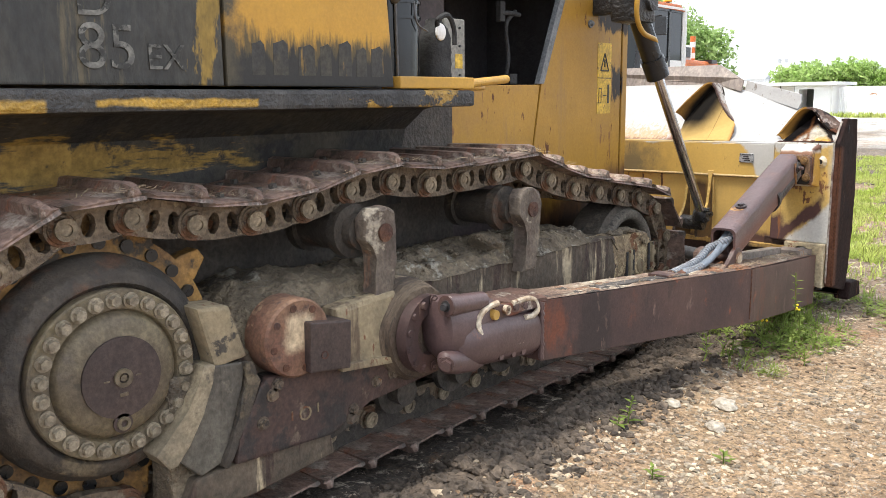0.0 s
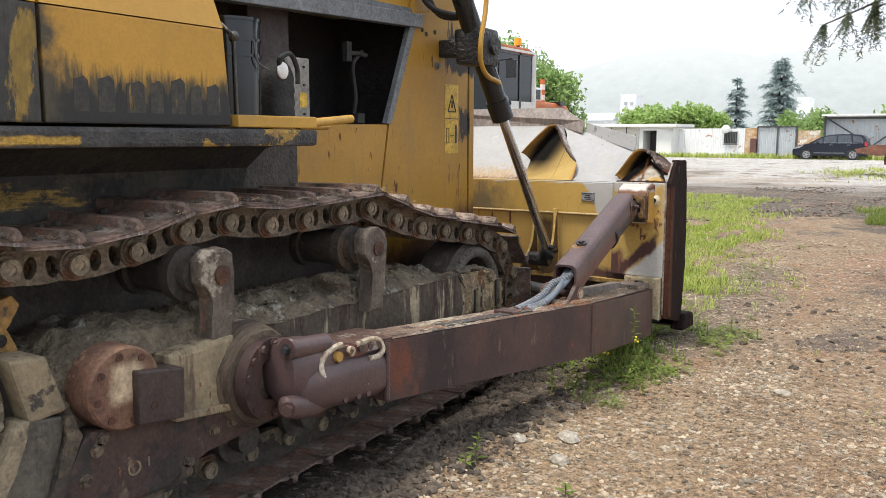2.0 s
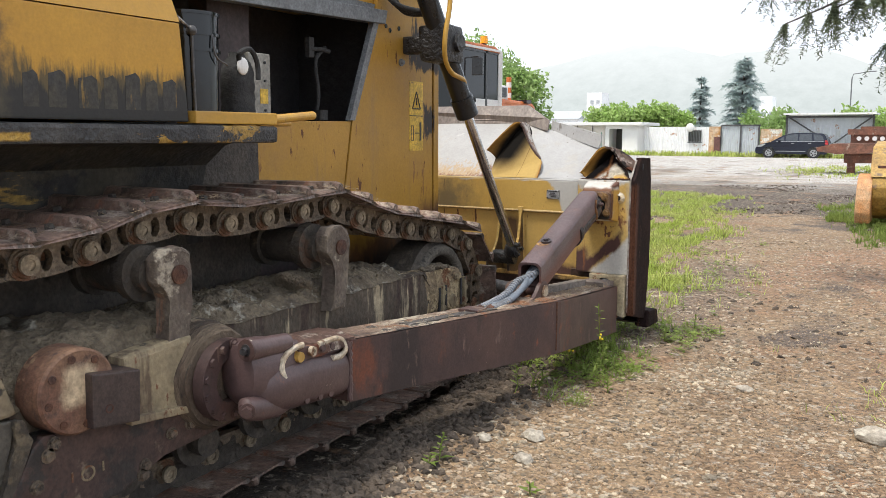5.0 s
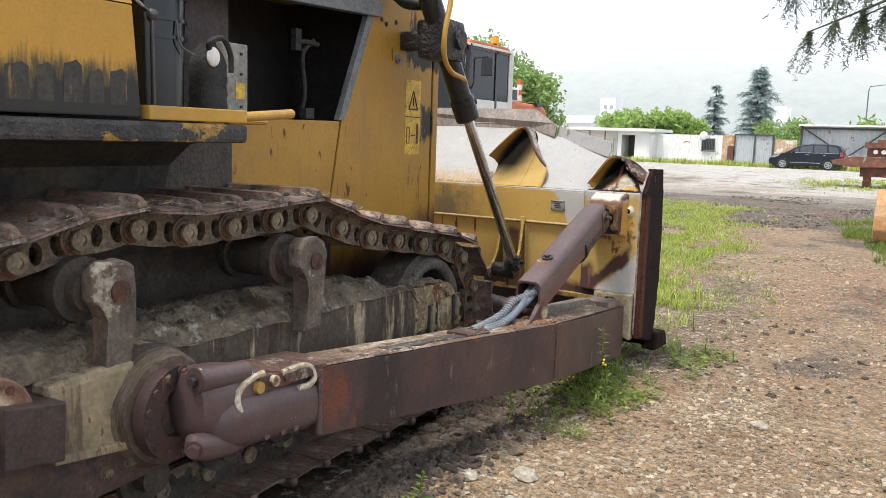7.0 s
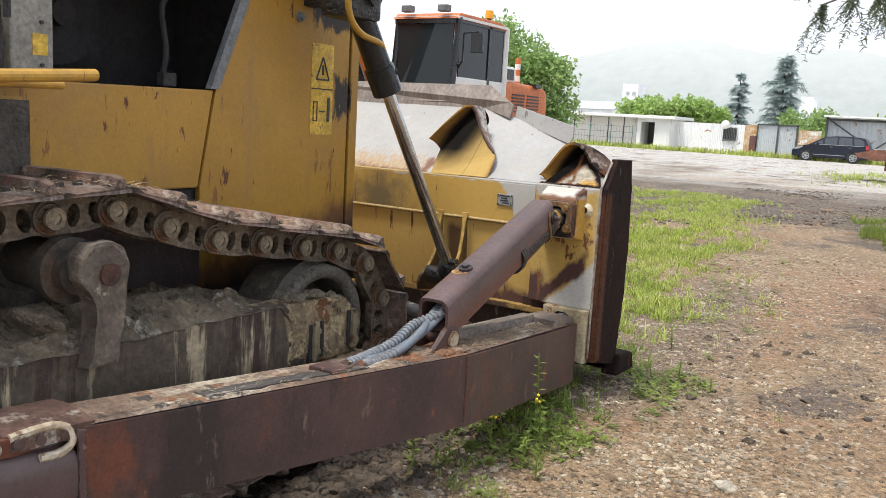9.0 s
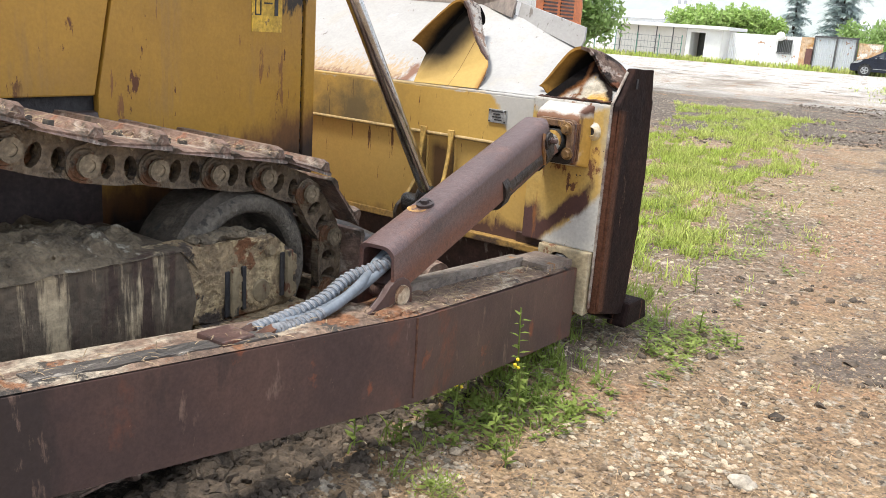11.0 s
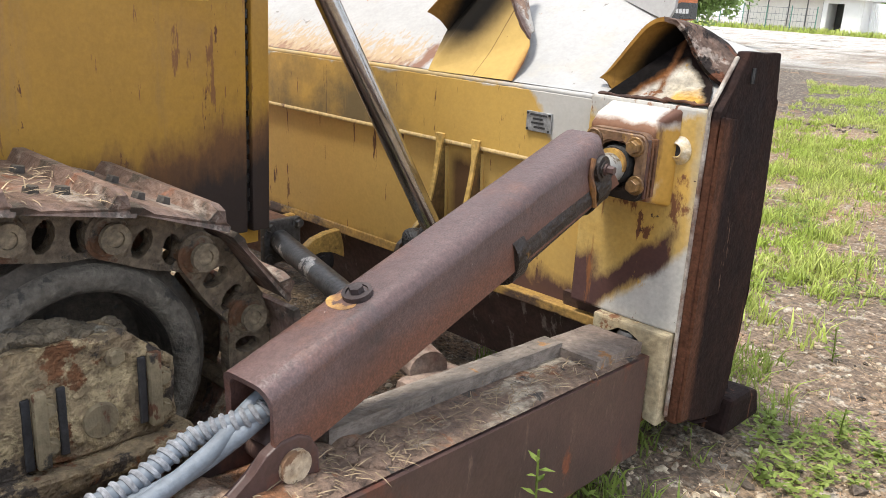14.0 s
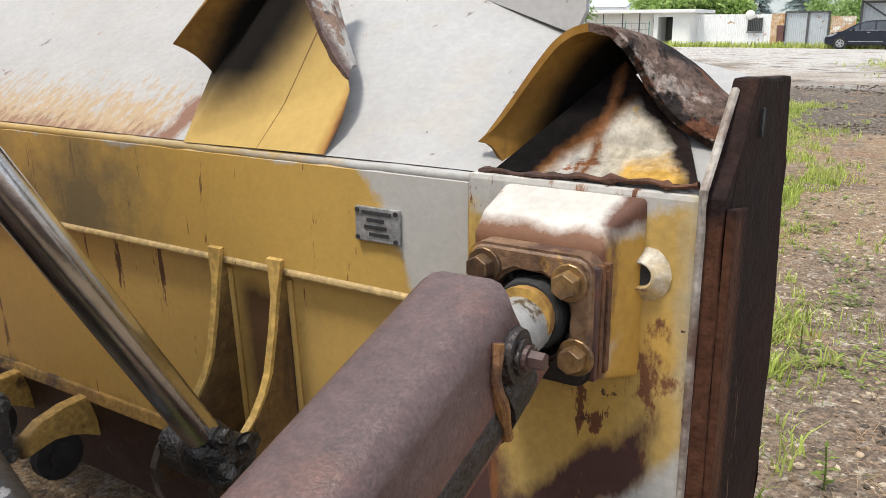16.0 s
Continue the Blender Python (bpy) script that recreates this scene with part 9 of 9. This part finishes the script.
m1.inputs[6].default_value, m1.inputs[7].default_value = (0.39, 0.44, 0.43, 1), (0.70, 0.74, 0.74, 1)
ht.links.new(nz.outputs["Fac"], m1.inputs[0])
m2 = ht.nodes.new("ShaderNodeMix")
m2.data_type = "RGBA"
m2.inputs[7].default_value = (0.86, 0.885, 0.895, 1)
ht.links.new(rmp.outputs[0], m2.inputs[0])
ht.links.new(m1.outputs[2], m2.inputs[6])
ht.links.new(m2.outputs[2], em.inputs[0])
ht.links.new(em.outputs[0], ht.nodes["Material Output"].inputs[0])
bm = B()
prev = None
for i in range(160):
    x = -900 + 1500 * i / 159
    hgt = 30 + 28 * math.exp(-((x + 185) / 90) ** 2) + 16 * math.exp(-((x + 70) / 60) ** 2) + 20 * math.exp(-((x + 480) / 160) ** 2) + 6 * noise.noise(Vector((x * 0.02, 0, 0))) + 2 * noise.noise(Vector((x * 0.1, 0, 0)))
    cur = [bm.verts.new((x, 480 + 80 * k / 6, -2 + (hgt + 2) * (k / 6) ** 0.8)) for k in range(7)] + [bm.verts.new((x, 700, -2))]
    if prev:
        for k in range(7):
            bm.faces.new((prev[k], cur[k], cur[k + 1], prev[k + 1]))
    prev = cur
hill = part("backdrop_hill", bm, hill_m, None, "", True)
tagged(hill, "wooded hill fading into painted white mist", "hill", kind="structure")

# ---- parked car ----
car = thing("car", (-8.4, 58.4, 0), "dark blue estate car parked by the wall", "car")
M_carpaint = surf("dark_blue_car_paint", (0.012, 0.015, 0.028), (0.014, 0.018, 0.03), 3, 0.18, 0.2, 0)
M_carglass = surf("tinted_car_glass", (0.035, 0.042, 0.05), (0.045, 0.052, 0.06), 3, 0.06, 0, 0, spec=0.8)
CX0, CY = -10.55, 58.4


def half(z):
    """Half width of the car's body at a height."""
    return 0.87 - 0.03 * max(0, 0.5 - z) - 0.30 * max(0, z - 0.98)


def car_shell(name, outline, material, parent, label="", inset=0.0, bevel=0.03):
    """A body closed across the car's width, narrowing with height."""
    bm = B()
    prism(bm, [(CX0 + a, z) for a, z in outline], "y", -1, 1)
    for v in bm.verts:
        v.co.y = CY + math.copysign(half(v.co.z) - inset, v.co.y)
    if bevel:
        bmesh.ops.bevel(bm, geom=bm.edges[:], offset=bevel, segments=3, affect="EDGES")
    return part(name, bm, material, parent, label, True)


def car_pane(name, outline, material, parent, proud=0.006):
    """A thin piece that follows the car's near side."""
    bm = B()
    prism(bm, [(CX0 + a, z) for a, z in outline], "y", -0.012, 0)
    for v in bm.verts:
        v.co.y = CY - half(v.co.z) - proud + (0.012 if v.co.y > -0.006 else 0)
    return part(name, bm, material, parent)


carbody = car_shell("body", [(0.10, 0.24), (0.02, 0.42), (0.04, 0.62), (0.16, 0.76), (0.45, 0.88), (0.95, 0.99), (1.2, 1.02), (4.28, 1.02), (4.36, 0.92), (4.38, 0.55), (4.34, 0.34), (4.2, 0.24)], M_carpaint, car)
cabin = car_shell("cabin", [(0.92, 0.98), (1.30, 1.20), (1.70, 1.42), (2.0, 1.52), (2.5, 1.575), (3.3, 1.585), (3.85, 1.55), (4.08, 1.47), (4.24, 1.20), (4.30, 0.98)], M_carpaint, car, "", 0.004, 0.025)
for outline in ([(1.32, 1.05), (1.52, 1.20), (1.72, 1.34), (1.78, 1.05)], [(1.86, 1.05), (1.84, 1.38), (2.04, 1.46), (2.55, 1.50), (2.55, 1.05)], [(2.64, 1.05), (2.64, 1.505), (3.34, 1.50), (3.42, 1.05)], [(3.52, 1.08), (3.44, 1.49), (3.80, 1.46), (3.98, 1.36), (4.08, 1.10)]):
    car_pane("side_window", outline, M_carglass, cabin)
bm = B()
prism(bm, [(CX0 + 1.06, 1.075), (CX0 + 1.34, 1.235), (CX0 + 1.68, 1.425), (CX0 + 1.69, 1.405), (CX0 + 1.36, 1.205), (CX0 + 1.08, 1.05)], "y", CY - 0.66, CY + 0.66)
part("windscreen", bm, M_carglass, cabin)
car_pane("trim_strip", [(1.28, 0.40), (3.05, 0.40), (3.05, 0.435), (1.28, 0.435)], M_silver, carbody, 0.016)
car_pane("window_trim", [(1.30, 1.025), (4.10, 1.035), (4.10, 1.05), (1.30, 1.042)], M_silver, carbody)
for a in (2.18, 3.18):
    car_pane("door_handle", [(a, 0.90), (a + 0.18, 0.905), (a + 0.18, 0.93), (a, 0.93)], M_silver, carbody, 0.03)
for a in (1.82, 2.60, 3.46):
    car_pane("door_gap", [(a, 0.36), (a + 0.012, 0.36), (a + 0.012, 1.02), (a, 1.02)], M_black, carbody, 0.003)
for a in (0.86, 3.52):
    bm = B()
    ring(bm, (CX0 + a, CY - 0.865, 0.33), (0, 1, 0), 0.30, 0.375, 0.012, 36)
    part("wheel_arch", bm, M_black, carbody, "", True)
    for sy in (-1, 1):
        bm = B()
        cyl(bm, (CX0 + a, CY + sy * 0.88, 0.31), (CX0 + a, CY + sy * 0.68, 0.31), 0.31, n=32)
        wheel = part("wheel", bm, M_rubber, car, "", True)
        bm = B()
        ring(bm, (CX0 + a, CY + sy * 0.885, 0.31), (0, 1, 0), 0.17, 0.215, 0.012, 28)
        cyl(bm, (CX0 + a, CY + sy * 0.87, 0.31), (CX0 + a, CY + sy * 0.895, 0.31), 0.055, n=14)
        for k in range(5):
            ang = radians(72 * k + 18)
            box(bm, (-0.035, -0.010, 0.04), (0.035, 0.010, 0.19), Matrix.Translation((CX0 + a, CY + sy * 0.885, 0.31)) @ Matrix.Rotation(ang, 4, "Y"))
        part("rim", bm, M_silver, wheel, "silver five-spoke rim")
car_pane("headlight", [(0.10, 0.66), (0.22, 0.78), (0.62, 0.90), (0.66, 0.84), (0.40, 0.70)], M_silver, carbody, 0.012)
car_pane("tail_light", [(4.16, 0.86), (4.14, 1.12), (4.26, 1.12), (4.34, 0.92), (4.34, 0.84)], surf("red_lens", (0.45, 0.02, 0.02), None, 3, 0.3, 0, 0), carbody, 0.012)
bm = B()
box(bm, (CX0 + 1.42, CY - 1.06, 1.02), (CX0 + 1.56, CY - 0.86, 1.15), None, 0.035)
part("mirror", bm, M_carpaint, carbody)

# ---- rusty flatbed chassis ----
M_redrust = surf("red_rust", (0.22, 0.09, 0.055), (0.13, 0.065, 0.045), 2, 0.8, 0, 0.1, 20, patches=[((0.36, 0.28, 0.22), 3, 0.62, 0.1)])
flat = thing("rusty_chassis", (-2.9, 35, 0), "rust-red machine chassis standing on grass", "chassis")
bm = B()
prism(bm, [(-4.0, 0.95), (-3.4, 1.10), (-1.9, 1.10), (-1.9, 0.78), (-3.3, 0.72), (-3.95, 0.82)], "y", 33.5, 35.5)
part("bed", bm, M_redrust, flat)
bm = B()
box(bm, (-3.1, 34, 0.40), (-1.9, 36, 0.72))
part("beam", bm, M_redrust, flat)
for x in (-2.72, -2.46, -2.2, -1.95):
    bm = B()
    cyl(bm, (x, 34.9, 1.28), (x, 34.82, 1.28), 0.08, n=14)
    part("round_opening", bm, M_offwhite, flat)
bm = B()
box(bm, (-3.0, 34.9, 1.10), (-1.8, 36, 1.42))
box(bm, (-3.1, 34.8, 1.42), (-1.7, 36, 1.62))
box(bm, (-2.7, 35, 1.62), (-1.9, 36, 1.72))
part("upper_frame", bm, M_redrust, flat)
for x in (-3.0, -2.0):
    bm = B()
    box(bm, (x, 34.2, 0.0), (x + 0.25, 34.5, 0.45))
    part("leg", bm, M_redrust, flat)

# ---- yellow bucket of a wheel loader ----
bucket = thing("loader_bucket", (-0.2, 15, 0), "yellow loader bucket with worn orange side, in grass", "bucket")
M_oldyellow = surf("old_bucket_yellow", (0.42, 0.25, 0.05), (0.34, 0.20, 0.05), 3, 0.6, 0, 0.1, 30, patches=[((0.16, 0.10, 0.05), 3, 0.58, 0.1)])
bm = B()
prism(bm, [(14.62, 0.10), (14.42, 0.16), (14.26, 0.28), (14.15, 0.44), (14.12, 0.60), (14.18, 0.76), (14.32, 0.92), (14.55, 1.05), (15.4, 1.15), (15.6, 0.6), (15.2, 0.1)], "x", -0.86, 1.2, 0.02)
part("shell", bm, M_oldyellow, bucket)
bm = B()
prism(bm, [(14.05, 0.06), (13.98, 0.22), (14.0, 0.42), (14.08, 0.60), (14.20, 0.74), (14.36, 0.80), (14.55, 0.70), (14.66, 0.50), (14.7, 0.28), (14.66, 0.06)], "x", -1.06, -0.85, 0.03)
part("side_cutter", bm, surf("orange_worn_paint", (0.50, 0.22, 0.07), (0.44, 0.27, 0.14), 4, 0.6, 0, 0.05), bucket)
bm = B()
prism(bm, [(14.15, 0.75), (14.5, 1.08), (15.4, 1.18), (15.3, 1.28), (14.5, 1.2)], "x", -0.9, 1.2, 0.02)
part("top_plate", bm, M_oldyellow, bucket)
bm = B()
prism(bm, [(14.1, 0.72), (14.45, 1.15), (14.5, 1.05), (14.2, 0.7)], "x", -0.35, -0.25, 0.01)
part("stiffener", bm, M_oldyellow, bucket)
bm = B()
box(bm, (-0.8, 14.25, 0.78), (0.1, 14.35, 0.92))
part("wear_band", bm, M_brown, bucket)
tyre = B()
cyl(tyre, (-0.12, 14.6, 0.38), (0.4, 14.6, 0.38), 0.40, n=28)
for k in range(18):
    a = 2 * math.pi * k / 18
    box(tyre, (-0.13, -0.05, 0.38), (0.4, 0.05, 0.43), Matrix.Translation((0, 14.6, 0.38)) @ Matrix.Rotation(a, 4, "X"))
crawler = part("crawler_wheel", tyre, M_track_dark, bucket)

# ---- orange excavator ----
exc = thing("excavator", (-7.0, 12.6, 0), "orange excavator with a dark glazed cab and amber beacon", "excavator")
bm = B()
box(bm, (-8.9, 11.0, 0.95), (-6.40, 14.0, 1.35), None, 0.04)
part("turntable", bm, M_black, exc)
for x in (-9.0, -6.9):
    bm = B()
    prism(bm, [(10.4, 0.15), (10.8, 0.0), (14.4, 0.0), (14.8, 0.15), (14.9, 0.5), (14.6, 0.8), (10.6, 0.8), (10.3, 0.5)], "x", x, x + 0.6, 0.04)
    part("crawler", bm, M_track_dark, exc)
# cab frame
cabx0, cabx1, caby0, caby1 = -7.12, -6.15, 11.0, 12.35
for x in (cabx0, cabx1):
    for y in (caby0, caby1):
        bm = B()
        tube(bm, [(x, y - (0.10 if y == caby0 else 0), 1.35), (x, y, 2.0), (x, y + (0.06 if y == caby0 else 0), 2.66)], 0.045, 8)
        part("cab_post", bm, M_black if y == caby0 else M_offwhite, exc)
bm = B()
box(bm, (cabx0 + 0.04, caby0 + 0.0, 1.4), (cabx1 - 0.04, caby0 + 0.012, 2.6))
part("windscreen", bm, M_glass, exc)
for y0, y1 in ((caby0 + 0.1, caby1 - 0.5), (caby1 - 0.44, caby1 - 0.05)):
    bm = B()
    box(bm, (cabx1 - 0.012, y0, 1.9), (cabx1, y1, 2.6))
    part("side_window", bm, M_glass, exc)
bm = B()
box(bm, (cabx1 - 0.01, caby1 - 0.50, 1.35), (cabx1 + 0.015, caby1 - 0.44, 2.64))
box(bm, (cabx1 - 0.01, caby0, 2.60), (cabx1 + 0.015, caby1, 2.66))
box(bm, (cabx0, caby0 - 0.03, 2.58), (cabx1, caby0 + 0.03, 2.66))
part("window_frame", bm, M_black, exc)
bm = B()
box(bm, (cabx1 - 0.03, caby0, 1.35), (cabx1 + 0.01, caby1, 1.9), None, 0.01)
box(bm, (cabx1 - 0.02, caby1 - 0.06, 1.35), (cabx1 + 0.02, caby1 + 0.03, 2.66), None, 0.01)
part("door", bm, M_offwhite, exc)
bm = B()
box(bm, (cabx0, caby1, 1.35), (cabx1, caby1 + 0.04, 2.66))
part("cab_back", bm, M_offwhite, exc)
bm = B()
prism(bm, [(caby0 - 0.05, 2.64), (caby0 + 0.05, 2.72), (caby1 - 0.2, 2.72), (caby1 + 0.08, 2.62)], "x", cabx0 - 0.03, cabx1 + 0.03, 0.02)
part("roof", bm, M_orange, exc)
bm = B()
box(bm, (cabx0 - 0.032, caby0 - 0.02, 2.64), (cabx1 + 0.034, caby1, 2.675))
part("roof_rim", bm, M_offwhite, exc)
for x in (-6.98, -6.4):
    bm = B()
    box(bm, (x, caby0 - 0.1, 2.72), (x + 0.16, caby0, 2.81), None, 0.015)
    part("work_light", bm, M_metalgrey, exc)
bm = B()
cyl(bm, (-6.25, 12.0, 2.70), (-6.25, 12.0, 2.76), 0.03, n=10)
part("beacon_base", bm, M_black, exc)
bm = B()
cyl(bm, (-6.25, 12.0, 2.76), (-6.25, 12.0, 2.87), 0.065, 0.055, n=20)
part("beacon", bm, M_beacon, exc, "amber warning beacon", True)
bm = B()
tube(bm, [(cabx1 + 0.02, caby0 + 0.05, 2.0), (cabx1 + 0.12, caby0 + 0.0, 2.1), (cabx1 + 0.12, caby0, 2.45), (cabx1 + 0.35, caby0, 2.47)], 0.014, 6)
box(bm, (cabx1 + 0.25, caby0 - 0.03, 2.20), (cabx1 + 0.42, caby0 + 0.02, 2.45), None, 0.01)
part("mirror", bm, M_black, exc)
# seat seen through the glass is left dark; engine cover and counterweight
bm = B()
prism(bm, [(12.6, 1.35), (12.6, 1.88), (13.0, 1.95), (14.02, 1.93), (14.18, 1.86), (14.24, 1.7), (14.22, 1.1), (12.6, 1.1)], "x", -9.0, -6.35, 0.05)
hoodx = part("engine_cover", bm, M_orange, exc, "orange engine cover with louvres")
for k in range(2):
    for j in range(6):
        bm = B()
        box(bm, (-6.352, 13.0 + k * 0.5, 1.5 + j * 0.05), (-6.335, 13.4 + k * 0.5, 1.525 + j * 0.05))
        part("louvre", bm, M_brown, hoodx)
bm = B()
prism(bm, [(13.05, 1.12), (14.20, 1.12), (14.20, 1.33), (13.75, 1.33), (13.45, 1.26), (13.05, 1.17)], "x", -6.352, -6.342)
band_ = part("side_band", bm, M_black, hoodx, "black band with a pale mark")
bm = B()
for k, (a, b) in enumerate(((13.62, 13.68), (13.70, 13.78), (13.80, 13.87), (13.89, 13.96))):
    box(bm, (-6.343, a, 1.19), (-6.339, b, 1.25))
part("mark", bm, M_offwhite, band_)
bm = B()
box(bm, (-6.9, 12.7, 1.93), (-6.4, 13.2, 2.18), None, 0.05)
part("air_filter_box", bm, M_offwhite, exc)
bm = B()
box(bm, (-6.41, 12.80, 1.98), (-6.39, 13.1, 2.14))
part("grille", bm, M_black, exc)
bm = B()
box(bm, (-7.4, 13.7, 1.90), (-6.3, 13.9, 1.96))
part("rear_rail", bm, M_black, exc)
# boom
bm = B()
prism(bm, [(11.2, 1.5), (11.4, 1.8), (9.9, 3.6), (8.4, 4.6), (8.2, 4.3), (9.6, 3.1), (10.8, 1.4)], "x", -7.75, -7.35, 0.02)
part("boom", bm, M_orange, exc)
bm = B()
cyl(bm, (-7.25, 10.6, 1.5), (-7.3, 9.9, 2.75), 0.07, n=14)
part("boom_ram", bm, M_black, exc)
bm = B()
cyl(bm, (-7.3, 9.9, 2.7), (-7.35, 9.5, 3.4), 0.04, n=14)
part("boom_ram_rod", bm, M_chrome, exc)
# striped post
post = thing("marker_post", (-6.6, 13.6, 1.90), "orange and white striped marker post on the excavator", "post")
for k in range(5):
    bm = B()
    cyl(bm, (-6.6, 13.6, 1.90 + k * 0.09), (-6.6, 13.6, 1.99 + k * 0.09), 0.045, n=14)
    part("band", bm, M_orange if k % 2 == 0 else M_offwhite, post)
